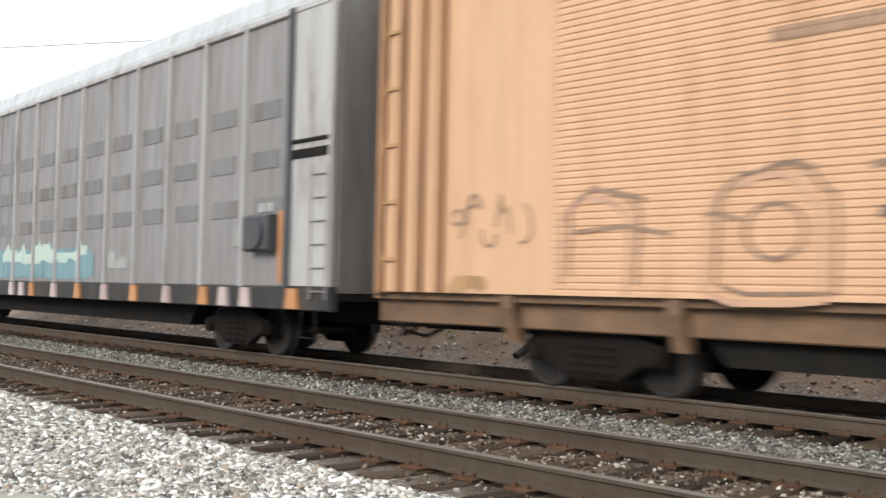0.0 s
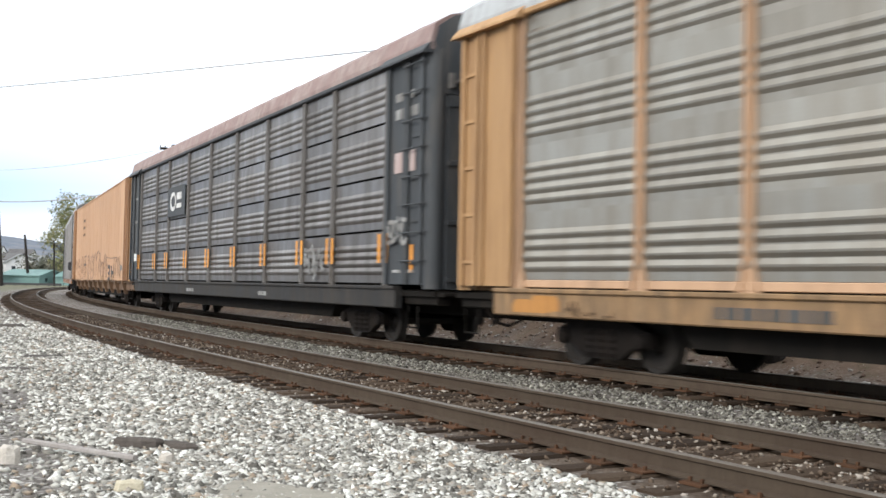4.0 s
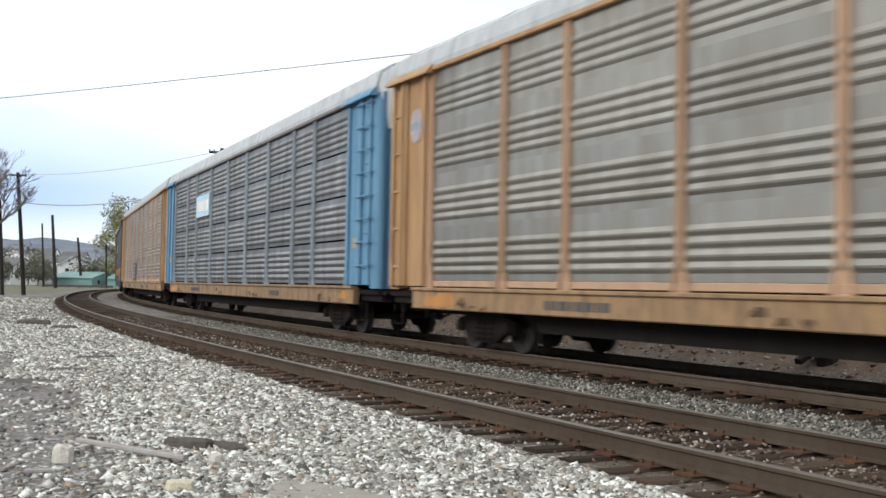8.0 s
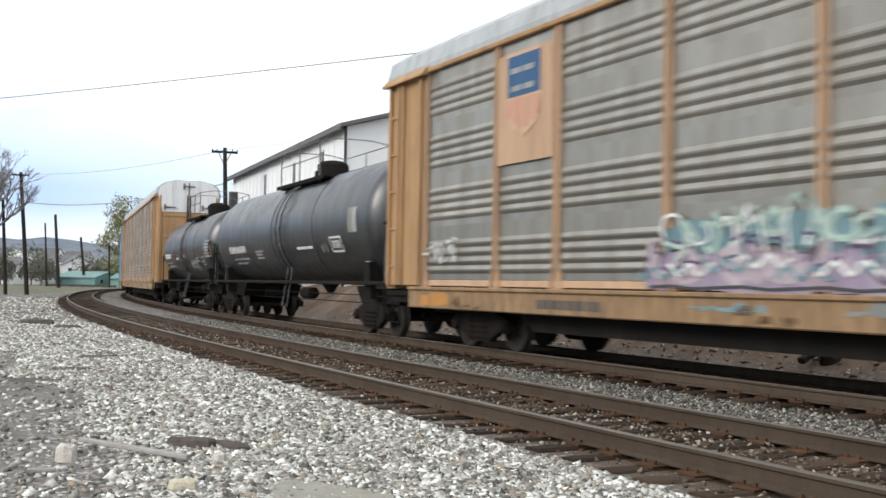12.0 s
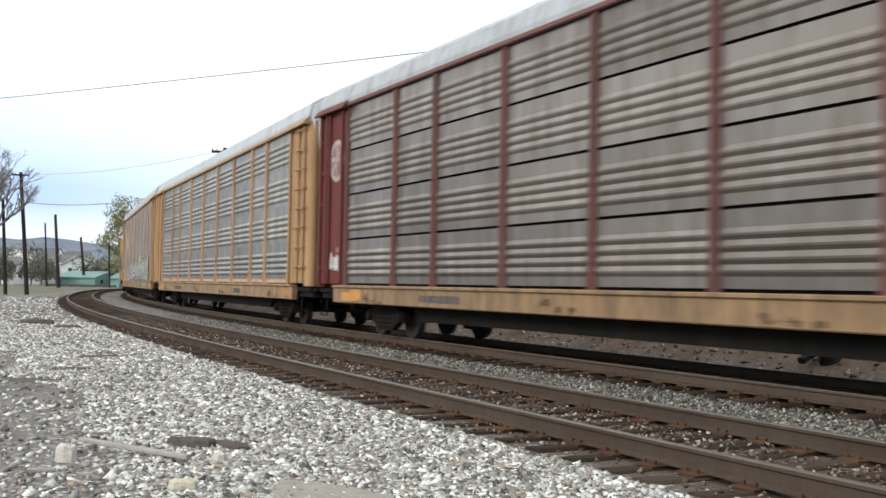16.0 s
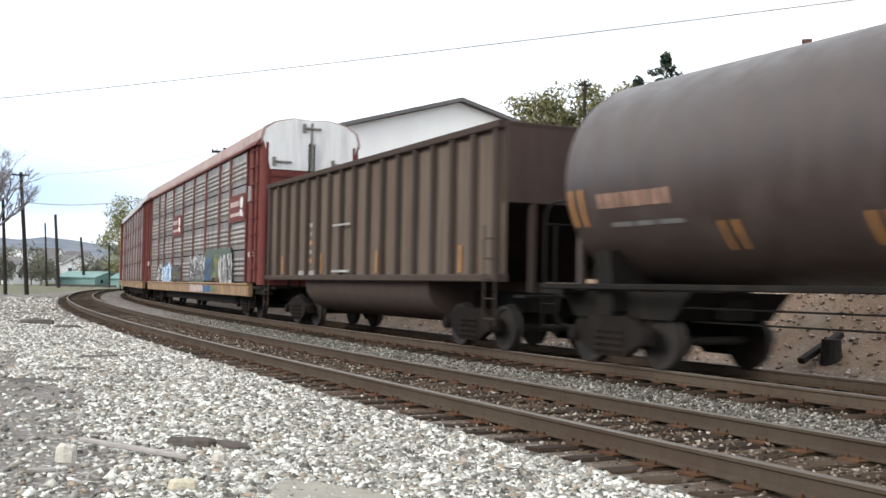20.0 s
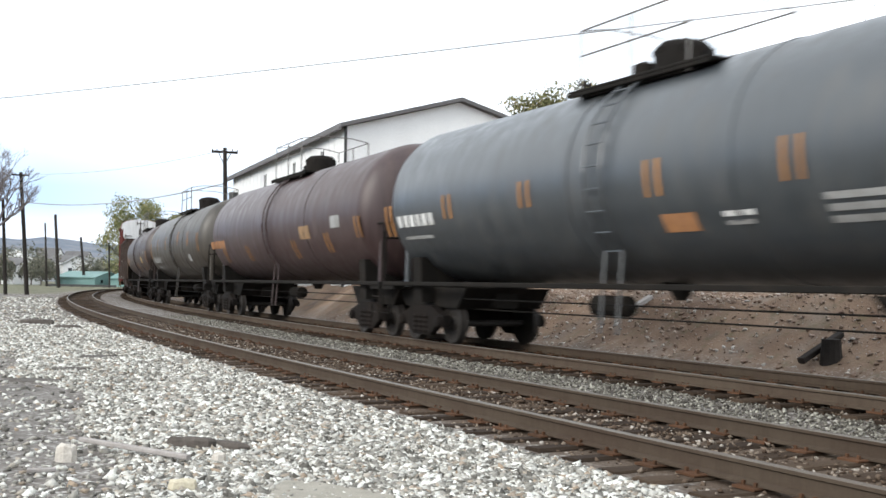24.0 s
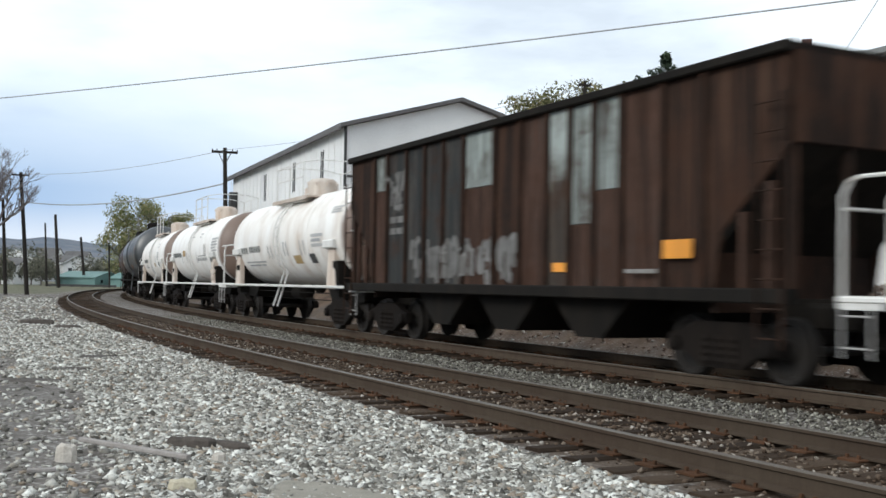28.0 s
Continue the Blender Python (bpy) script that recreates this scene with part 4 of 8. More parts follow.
def rib_panel(w, h, kind):
    """A ribbed side panel, w long and h high, its foot at z = 0 and its face towards +y."""
    if kind == "four_ribs":       # four ribs between flat margins
        marks = [0.17, 0.325, 0.48, 0.635]
    elif kind == "low_ribs":      # four ribs below a flat upper third
        marks = [0.13, 0.285, 0.45, 0.612]
    else:
        marks = [0.1 + 0.16 * k for k in range(5)]
    z = [(0.0, 0.0)]
    for m_ in marks:
        z += [(m_ * h - 0.02, 0.0), (m_ * h + 0.035, 0.022), (m_ * h + 0.065, 0.025), (m_ * h + 0.135, 0.0)]
    z.append((h, 0.0))
    n = len(z)
    sh = Shape()
    for x in (-w / 2, w / 2):
        for zz, y in z:
            sh.v.append((x, y, zz))
        sh.v += [(x, -0.03, 0.0), (x, -0.03, h)]
    m_ = n + 2
    sh.f += [(i, i + 1, m_ + i + 1, m_ + i) for i in range(n - 1)]
    sh.f += [(n, n + 1, m_ + n + 1, m_ + n), (0, n, m_ + n, m_), (n - 1, m_ + n - 1, m_ + n + 1, n + 1)]
    return sh


def post_shape(z0, z1, flare):
    """An upright hat section with two ridges, spread at the foot."""
    prof = [(-0.08, -0.06), (0.08, -0.06), (0.08, 0.015), (0.074, 0.034), (0.036, 0.034), (0.03, -0.02), (-0.03, -0.02), (-0.036, 0.034), (-0.074, 0.034), (-0.08, 0.015)]
    n = len(prof)
    sh = Shape()
    for z, f in ((z0, flare), (z0 + 0.45, 0.0), (z1, 0.0)):
        for x, y in prof:
            sh.v.append((x + math.copysign(f, x), y, z))
    for k in range(2):
        for j in range(n):
            q = (j + 1) % n
            sh.f.append((k * n + j, k * n + q, (k + 1) * n + q, (k + 1) * n + j))
    sh.f += [tuple(range(n)), tuple(2 * n + j for j in range(n))]
    return sh


def roof_profile():
    half = [(1.62, TOP - 0.03), (1.62, 5.72), (1.53, 6.03), (1.2, 6.25), (0.6, 6.39)]
    return [(-y, z) for y, z in half] + [(0.0, 6.36)] + half[::-1]


def corner_doors(car, sgn, spec):
    """The rounded end of an autorack: corner, folding end doors, pale gable above, lock rods."""
    m = M[spec["end"]]
    x = sgn * HALF
    # the plain corner bay, with two upright ribs
    lo, hi = sorted((sgn * (POSTS[-1] + 0.115), x - sgn * 0.22))
    if not spec.get("closed"):
        part("corner_panel", Shape().box(lo, hi, SIDE - 0.1, SIDE, 1.2, TOP - 0.02), m, car)
    if spec.get("closed"):
        lo, hi = sorted((sgn * 12.15, x - sgn * 0.25))
        rib = shared("end_rib", lambda: Shape().bar(-0.06, 0.06, 0, 0.09, 1.15, 5.6, 0.02, "z"), M["orange_rib"])
        for k in (0.0, 0.33, 0.66, 1.0):
            part("end_rib", rib, M["orange_rib"], car, "rust-brown upright rib", pose(lo + (hi - lo) * k, SIDE, 0))
    else:
        rib = shared("corner_rib:" + spec["end"], lambda: Shape().bar(-0.05, 0.05, 0, 0.07, 1.2, TOP - 0.02, 0.015, "z"), m)
        for k in ((0.05, 0.58, 0.7, 0.97) if sgn > 0 else (0.05, 0.42, 0.5, 0.97)):
            part("corner_rib", rib, m, car, at=pose(lo + (hi - lo) * k, SIDE, 0))
    # rounded corner
    poly = []
    for k in range(7):
        a = math.pi / 2 * k / 6
        poly.append((x - sgn * 0.22 + sgn * 0.22 * math.sin(a), SIDE - 0.22 + 0.22 * math.cos(a) + 0.01))
    poly += [(x - sgn * 0.08, SIDE - 0.4), (x - sgn * 0.34, SIDE - 0.1)]
    part("corner_post", Shape().prism(poly, 1.12, TOP, "z"), m, car, smooth=True)
    part("far_corner", Shape().prism([(a, -b) for a, b in poly], 1.12, TOP, "z"), m, car, smooth=True)
    # hinge straps
    for z in (1.6, 2.4, 3.2, 4.0, 4.8):
        part("hinge", shared("hinge:%s:%d" % (spec["end"], sgn), lambda: Shape().bar(-0.2, 0.2, 0.0, 0.03, -0.03, 0.03, 0.008).tube([(sgn * 0.2, 0.03, -0.09), (sgn * 0.2, 0.03, 0.09)], 0.03, 6), m), m, car, at=pose(x - sgn * 0.5, SIDE + 0.005, z))
    # end doors
    for side in (-1, 1):
        y0, y1 = (0.02, SIDE - 0.34) if side > 0 else (-SIDE + 0.34, -0.02)
        a, b = sorted((x - sgn * 0.06, x))
        d = part("end_door", Shape().box(a, b, y0, y1, 1.12, 4.72), m, car)
        for z in (1.25, 2.3, 3.4, 4.5):
            part("door_bar", Shape().bar(min(x, x + sgn * 0.03), max(x, x + sgn * 0.03), y0, y1, z, z + 0.1, 0.01, "y"), m, d)
        part("lock_rod", Shape().tube([(x + sgn * 0.05, side * 0.08, 1.2), (x + sgn * 0.05, side * 0.08, 5.6)], 0.025, 6), M["under"], d)
    if spec.get("closed"):
        part("end_gable", Shape().prism([(-1.3, 4.7), (-1.5, 5.6), (-0.8, 5.86), (0, 5.92), (0.8, 5.86), (1.5, 5.6), (1.3, 4.7)], min(x - sgn * 0.1, x - sgn * 0.01), max(x - sgn * 0.1, x - sgn * 0.01), "x"), m, car)
        return
    # gable over the doors
    prof = [p for p in roof_profile()[1:-1]]
    gable = [(-SIDE + 0.3, 4.74)] + [(y * 0.95, z - 0.03) for y, z in prof] + [(SIDE - 0.3, 4.74)]
    a, b = sorted((x - sgn * 0.1, x - sgn * 0.01))
    part("end_gable", Shape().prism(gable, a, b, "x"), M[spec.get("gable", "pale_gable")], car, "dull white top of the car end")
    for y in (-0.95, 0.0, 0.95):
        part("gable_latch", shared("gable_latch", lambda: Shape().bar(-0.03, 0.03, -0.3, 0.3, -0.03, 0.03, 0.012, "y").bar(-0.03, 0.03, 0.2, 0.3, -0.14, 0.14, 0.01, "y"), M["grey_post"]), M["grey_post"], car, at=pose(x + sgn * 0.03, y, 4.98 if y else 6.08))
    part("gable_seam", Shape().bar(min(x, x + sgn * 0.025), max(x, x + sgn * 0.025), -0.04, 0.04, 4.76, 6.25, 0.008, "z"), M["grey_post"], car)
    # a sloping drip cap over the corner bay
    a, b = sorted((sgn * (POSTS[-1] - 0.1), x - sgn * 0.05))
    part("corner_cap", Shape().prism([(SIDE - 0.05, TOP + 0.1), (SIDE + 0.03, TOP + 0.1), (SIDE + 0.17, TOP - 0.06), (SIDE + 0.17, TOP - 0.1), (SIDE - 0.05, TOP - 0.08)], a, b, "x"), m, car)
    if sgn < 0:
        rung = shared("rung:" + spec["end"], lambda: Shape().tube([(-0.44, -0.05, 0), (-0.44, 0.05, 0), (0.44, 0.05, 0), (0.44, -0.05, 0)], 0.016, 6), m)
        for k in range(8):
            part("rung", rung, m, car, at=pose(x + 0.58, SIDE + 0.06, 1.64 + 0.53 * k))
    part("step", Shape().tube([(x - sgn * 0.8, SIDE, 0.8), (x - sgn * 0.8, SIDE, 0.4), (x - sgn * 0.4, SIDE, 0.4), (x - sgn * 0.4, SIDE, 0.8)], 0.02, 5), M["under"], car)
    part("end_platform", Shape().bar(min(x, x + sgn * 0.25), max(x, x + sgn * 0.25), -1.4, 1.4, 0.98, 1.06, 0.02, "y"), M["under"], car)


def autorack(spec):
    stretch_car(spec.get("stretch", 1.0))
    car = thing("autorack_car", spec["label"], "autorack car", "freight train")
    if spec.get("build"):
        spec["build"](car, spec)
    else:
        side = M[spec["panel"]]
        post = M[spec["post"]]
        rows = spec.get("rows", 4)
        z0, z1 = (1.31 if spec["ribs"] == "low_ribs" else 1.22), TOP - 0.02
        gap = 0.05 if spec["ribs"] != "low_ribs" else 0.0
        h = (z1 - z0) / rows
        edges = POSTS
        for i in range(len(edges) - 1):
            a, b = edges[i] + 0.004, edges[i + 1] - 0.004
            for r in range(rows):
                key = "panel:%s:%.2f:%s" % (spec["panel"], b - a, spec["ribs"])
                part("panel", shared(key, lambda: rib_panel(b - a, h - gap, spec["ribs"]), side), side, car, at=pose((a + b) / 2, SIDE - 0.05, z0 + r * h))
        for x in edges:
            part("post", shared("post:%s:%.2f" % (spec["post"], spec.get("flare", 0.05)), lambda: post_shape(1.15, z1 + 0.02, spec.get("flare", 0.05)), post), post, car, at=pose(x, SIDE - 0.02, 0))
        for sgn in (-1, 1):
            corner_doors(car, sgn, spec)
        part("backing_wall", Shape().box(POSTS[0], POSTS[-1], -SIDE - 0.03, -SIDE + 0.03, 1.15, TOP).box(POSTS[0], POSTS[-1], SIDE - 0.16, SIDE - 0.13, 1.15, TOP), M["under"], car)
        # roof with standing seams
        roof = M[spec["roof"]]
        part("roof", Shape().prism(roof_profile(), -HALF + 0.05, HALF - 0.05, "x"), roof, car)
        seam = shared("roof_seam:" + spec["roof"], lambda: Shape().prism([(y * 1.002, z + 0.008) for y, z in roof_profile()[1:-1]] + [(1.45, 5.64), (0, 6.1), (-1.45, 5.64)], -0.03, 0.03, "x"), M[spec.get("seam", spec["roof"])])
        for k in range(15):
            part("roof_seam", seam, roof, car, at=pose(-12.6 + k * 25.2 / 14, 0, 0))
        part("top_chord", Shape().bar(-HALF + 0.1, HALF - 0.1, SIDE - 0.06, SIDE + 0.05, TOP - 0.05, TOP + 0.05, 0.02), M[spec.get("chord", spec["post"])], car)
        if spec["ribs"] == "low_ribs":
            part("bottom_chord", Shape().bar(POSTS[0], POSTS[-1], SIDE - 0.1, SIDE - 0.035, 1.19, 1.305, 0.01), M["peach"], car)
        # sill: a channel with a lip
        sill = M[spec["sill"]]
        foot = POSTS[-1] + 0.6
        part("side_sill", Shape().bar(-foot, foot, SIDE - 0.12, SIDE + 0.03, 0.74, 1.12, 0.02).bar(-foot, foot, SIDE - 0.1, SIDE + 0.075, 1.1, 1.17, 0.015), sill, car, spec.get("sill_label", ""))
        for sgn in (-1, 1):
            a, b = sorted((sgn * foot, sgn * HALF))
            part("end_sill", Shape().bar(a, b, SIDE - 0.5, SIDE - 0.2, 0.82, 1.1, 0.02), M["under"], car, "sooty stepped-in end of the sill")
        part("far_sill", Shape().bar(-HALF, HALF, -SIDE, -SIDE + 0.12, 0.76, 1.17, 0.02), sill, car)
        part("deck", Shape().box(-HALF, HALF, -SIDE + 0.1, SIDE - 0.12, 0.98, 1.08), M["under"], car)
        part("centre_sill", Shape().bar(-HALF - 0.2, HALF + 0.2, -0.3, 0.3, 0.6, 0.98, 0.03), M["under"], car)
        part("belly_frame", Shape().prism([(-8.6, 0.98), (-8.1, 0.42), (8.1, 0.42), (8.6, 0.98)], -1.2, 1.2, "y"), M["under"], car)
        cross = shared("cross_bearer", lambda: Shape().prism([(-1.5, 0.98), (-1.5, 0.86), (-0.3, 0.62), (0.3, 0.62), (1.5, 0.86), (1.5, 0.98)], -0.06, 0.06, "x"), M["under"])
        for x in (-7.5, -4.5, -1.5, 1.5, 4.5, 7.5):
            part("cross_bearer", cross, M["under"], car, at=pose(x, 0, 0))
    for x in (-9.9, 9.9):
        bogie(car, x)
    for sgn in (-1, 1):
        coupler(car, sgn * (HALF - 0.05))
    for make in spec.get("extras", ()):
        make(car)
    return car


def bars(car, name, x0, z0, words, material, y, height=0.2, label=""):
    """Lettering that cannot be read: a row of plain bars."""
    x = x0
    for w in words:
        me = shared("%s:%s:%.3f:%.3f" % (name, material.name, w, height), lambda: Shape().bar(-w, 0, 0, 0.006, 0, height, 0.002), material)
        part(name, me, material, car, label, pose(x, y, z0))
        x -= w + 0.06


def plate_on(car, name, x0, x1, z0, z1, material, y=SIDE + 0.02, label=""):
    return part(name, Shape().bar(x0, x1, y, y + 0.012, z0, z1, 0.004), material, car, label)


def strokes(car, name, rng, x0, x1, z0, z1, material, count, y=SIDE + 0.01, width=0.06, label=""):
    """Sprayed loops, hooks and bars between x0 and x1, each stroke by itself."""
    r = random.Random(rng)
    step = abs(x1 - x0) / count
    for i in range(count):
        cx = x0 + (x1 - x0) * (i + 0.5) / count + r.uniform(-0.15, 0.15) * step
        rx, rz = step * r.uniform(0.3, 0.62), (z1 - z0) * r.uniform(0.22, 0.5)
        cz = (z0 + z1) / 2 + r.uniform(-0.2, 0.2) * (z1 - z0)
        kind = r.choice(["loop", "hook", "bar", "zig", "hook", "bar"])
        if kind in ("loop", "hook"):
            a0, span = r.uniform(0, 6.28), (5.9 if kind == "loop" else r.uniform(2.2, 3.8))
            wob = r.uniform(-0.4, 0.4)
            pts = [(cx + rx * math.cos(a0 + span * k / 13) + wob * rx * math.sin(2 * (a0 + span * k / 13)), cz + rz * math.sin(a0 + span * k / 13)) for k in range(14)]
        elif kind == "bar":
            xa = cx + r.uniform(-rx, rx)
            pts = [(xa, z0 + r.uniform(0, 0.2)), (xa + r.uniform(-0.1, 0.1), cz), (xa + r.uniform(-0.25, 0.25), z1 - r.uniform(0, 0.3))]
        else:
            pts = [(cx - rx, z0 + 0.1), (cx - rx * 0.5, z1 - 0.15), (cx + rx * 0.1, cz), (cx + rx * 0.4, z1), (cx + rx, z0 + 0.2)]
        part(name, Shape().ribbon(pts, width * r.uniform(0.7, 1.4), y), material, car, label)
        if r.random() < 0.45:
            za = z0 + (z1 - z0) * r.uniform(0.1, 1.0)
            part(name, Shape().ribbon([(cx - rx, za), (cx, za + r.uniform(-0.1, 0.1)), (cx + rx * 1.2, za + r.uniform(-0.12, 0.12))], width, y), material, car)


def relief(lift=0.0):
    """Spray paint lies on panels and posts alike: how far out the side stands at x."""
    def out(x):
        return SIDE + lift + (0.02 if min(abs(x - p) for p in POSTS) < 0.082 else 0.006)
    return out


def blot(car, name, rng, x0, x1, z0, z1, material, y=SIDE + 0.004, label="", ragged=0.16):
    """A sprayed field with a ragged outline and square shoulders."""
    r = random.Random(rng)
    xs = {x0, x1}
    n = max(10, int((x1 - x0) / 0.09))
    xs |= {x0 + (x1 - x0) * k / n for k in range(n)}
    if callable(y):
        for p in POSTS:
            xs |= {p + d for d in (-0.086, -0.078, 0.078, 0.086) if x0 < p + d < x1}
    xs = sorted(xs)
    top, low = [], []
    tz, lz = r.uniform(0, 1), r.uniform(0, 1)
    for x in xs:
        t = (x - x0) / (x1 - x0)
        edge = min(1.0, 0.45 + 9 * t, 0.45 + 9 * (1 - t))
        if r.random() < 0.3:
            tz = r.uniform(0, 1) ** 1.5
        if r.random() < 0.25:
            lz = r.uniform(0, 1) ** 2
        h = z1 - z0
        top.append(z1 - h * ((1 - edge) * 0.5 + ragged * tz + 0.03 * r.random()))
        low.append(z0 + h * (0.6 * ragged * lz + 0.02 * r.random()))
    sh = Shape()
    for x, a, b in zip(xs, low, top):
        yy = y(x) if callable(y) else y
        sh.v += [(x, yy, a), (x, yy, b), (x, yy + 0.004, a), (x, yy + 0.004, b)]
    for k in range(len(xs) - 1):
        p, q = 4 * k, 4 * k + 4
        sh.f += [(p + 2, p + 3, q + 3, q + 2), (p + 1, q + 1, q + 3, p + 3), (p, p + 2, q + 2, q)]
    return part(name, sh, material, car, label)


def amber_pairs(car, xs, z0, z1, y, gap=0.15, w=0.1, material="amber"):
    for x in xs:
        for d in (-gap, gap):
            part("reflector", shared("reflector:%s:%.2f" % (material, z1 - z0), lambda: Shape().bar(-w / 2, w / 2, 0, 0.012, 0, z1 - z0, 0.004), M[material]), M[material], car, "", pose(x + d, y, z0))


# ---- tank cars ----
def tank_car(spec):
    car = thing("tank_car", spec["label"], "tank car", "freight train")
    low = spec.get("belly", 0.09)
    L, r, zc = spec["length"], spec["radius"] + low, spec["centre"] - low
    porch = spec.get("porch", 0.35)
    half = L / 2 - 0.75 - porch
    body = M[spec["body"]]
    prof = [(-half, 0.02)]
    for k in range(1, 9):
        a = math.pi / 2 * k / 8
        prof.append((-half + 0.7 * (1 - math.cos(a)), r * math.sin(a)))
    prof += [(-a, b) for a, b in prof[::-1]]
    part("tank", Shape().turned(prof, "x", 48, (0, 0, zc)), body, car, smooth=True)
    for x in spec.get("bands", (-half * 0.42, half * 0.06)):
        part("tank_band", shared("band:%s:%.2f:%.2f" % (spec["body"], r, zc), lambda: Shape().turned([(-0.06, r - 0.02), (-0.06, r + 0.012), (0.06, r + 0.012), (0.06, r - 0.02)], "x", 48, (0, 0, zc)), body, True), body, car, at=pose(x, 0, 0))
    trim = M[spec.get("trim", "under")]
    sill_z = spec.get("sill", 1.16)
    # running sills, end platforms, bolsters and saddles
    for sgn in (-1, 1):
        a, b = sorted((sgn * (spec["bogie"] - 1.5), sgn * (L / 2 - 0.7)))
        part("stub_sill", Shape().bar(a, b, -0.28, 0.28, 0.75, 1.2, 0.03), M["under"], car)
        part("bogie_shroud", Shape().prism([(-1.6, 1.16), (1.6, 1.16), (1.2, 0.74), (-1.2, 0.74)], -1.0, 1.0, "y"), M["under"], car, at=pose(sgn * spec["bogie"], 0, 0))
    for y, z in ((0.95, 0.93), (0.6, 0.72)):
        part("brake_pipe", Shape().tube([(-spec["bogie"], y, z), (spec["bogie"], y, z + 0.01)], 0.015, 6), M["under"], car)
    for y in (1.42, -1.42):
        part("side_rail", Shape().bar(-L / 2 + 0.75, L / 2 - 0.75, y - 0.05, y + 0.05, sill_z + 0.02, sill_z + spec.get("rail_depth", 0.11), 0.015), trim, car, spec.get("trim_label", ""))
    for sgn in (-1, 1):
        x = sgn * (L / 2 - 0.75)
        part("end_sill", Shape().bar(min(x, x - sgn * 0.6), max(x, x - sgn * 0.6), -1.45, 1.45, sill_z - 0.06, sill_z + 0.1, 0.02, "y"), trim, car)
        rail = Shape()
        for y in (0.55, 1.38):
            rail.tube([(x, y, sill_z), (x, y, sill_z + 1.25), (x - sgn * 0.08, y - 0.04, sill_z + 1.42), (x - sgn * 0.2, y - 0.06, sill_z + 1.46), (x - sgn * (porch + 0.25), y - 0.1, sill_z + 1.46)], 0.026, 6)
        rail.tube([(x, 0.55, sill_z + 1.1), (x, 1.38, sill_z + 1.1)], 0.022, 6)
        part("end_handrail", Shape().tube([(x, -1.38, sill_z), (x, -1.38, sill_z + 1.3), (x, -0.55, sill_z + 1.3), (x, -0.55, sill_z)], 0.026, 6), M[spec.get("rail", "under")], car)
        part("end_handrail", rail, M[spec.get("rail", "under")], car, spec.get("rail_label", ""))
        xb = sgn * spec["bogie"]
        top = zc - math.sqrt(r * r - 1.1 ** 2)
        sad = [(-1.3, 0.85), (1.3, 0.85), (1.35, top + 0.1), (1.1, top + 0.12), (0.6, zc - r + 0.25), (0, zc - r + 0.02), (-0.6, zc - r + 0.25), (-1.1, top + 0.12), (-1.35, top + 0.1)]
        part("saddle", Shape().prism(sad, xb - 0.2, xb + 0.2, "x"), M["under"], car)
        bx = x - sgn * (porch + 0.35)
        if spec.get("rail"):
            bx = 5.1 if sgn > 0 else -4.75
            part("brace", Shape().prism([(bx - 0.36, sill_z), (bx + 0.36, sill_z), (bx + 0.24, 2.12), (bx - 0.24, 2.12)], 1.2, 1.34, "y"), M["blush"], car, "rust-stained white bolster plate")
        else:
            part("brace", Shape().bar(bx - 0.05, bx + 0.05, 1.08, 1.2, sill_z, zc - r * 0.3, 0.02, "z"), M[spec.get("brace", spec["body"])], car)
        if spec.get("rail"):
            part("tread_plate", Shape().bar(bx - 0.42, bx + 0.42, 1.0, 1.46, 2.12, 2.34, 0.03), M["white"], car, "white tread plate")
        if spec.get("star") and sgn < 0:
            part("stay_plate", Shape().prism([(bx + 0.46 * (0.74 + 0.26 * math.cos(6 * a)) * math.cos(a), 1.6 + 0.42 * (0.74 + 0.26 * math.cos(6 * a)) * math.sin(a)) for a in [6.2832 * k / 36 for k in range(36)]], 1.34, 1.38, "y"), M["blush"], car, "pale star-shaped plate")
        ladder(car, x - sgn * 0.25, 1.45, 0.45, 1.02, M["pale_post"] if spec.get("rail") else trim, 0.4, name="step")
    # top fittings in a railed platform
    px, zt = spec.get("dome", 0.0), zc + r
    fit = part("manway", Shape().turned([(zt - 0.1, 0.47), (zt + 0.36, 0.47), (zt + 0.42, 0.45), (zt + 0.5, 0.36), (zt + 0.54, 0.15)], "z", 20, (px, 0, 0)), M[spec.get("dome_mat", "under")], car, smooth=True)
    for k in range(8):
        a = math.pi / 4 * k
        part("bolt", shared("dome_bolt:" + spec.get("dome_mat", "under"), lambda: Shape().turned([(0, 0.04), (0.09, 0.04), (0.1, 0.02)], "z", 6), M[spec.get("dome_mat", "under")]), M["under"], fit, at=pose(px + 0.46 * math.cos(a), 0.46 * math.sin(a), zt + 0.3))
    part("valve", Shape().turned([(zt - 0.05, 0.2), (zt + 0.28, 0.2), (zt + 0.34, 0.08)], "z", 12, (px + 0.85, 0.1, 0)), M[spec.get("dome_mat", "under")], car)
    w = spec.get("platform", 1.35)
    deck = Shape().bar(px - w, px + w, -1.05, -0.55, zt - 0.28, zt - 0.24, 0.01).bar(px - w, px + w, 0.55, 1.05, zt - 0.28, zt - 0.24, 0.01)
    part("platform", deck, M[spec.get("top", "under")], car)
    part("walkway", Shape().bar(px - w - 0.5, px + w + 0.3, 0.62, 1.12, zt - 0.2, zt - 0.15, 0.01).bar(px - w - 0.5, px + w + 0.3, 1.08, 1.12, zt - 0.26, zt - 0.2, 0.01), M["blush" if spec.get("rail") else "under"], car, "walkway plank beside the manway")
    top_m = M[spec.get("top", "grey_post")]
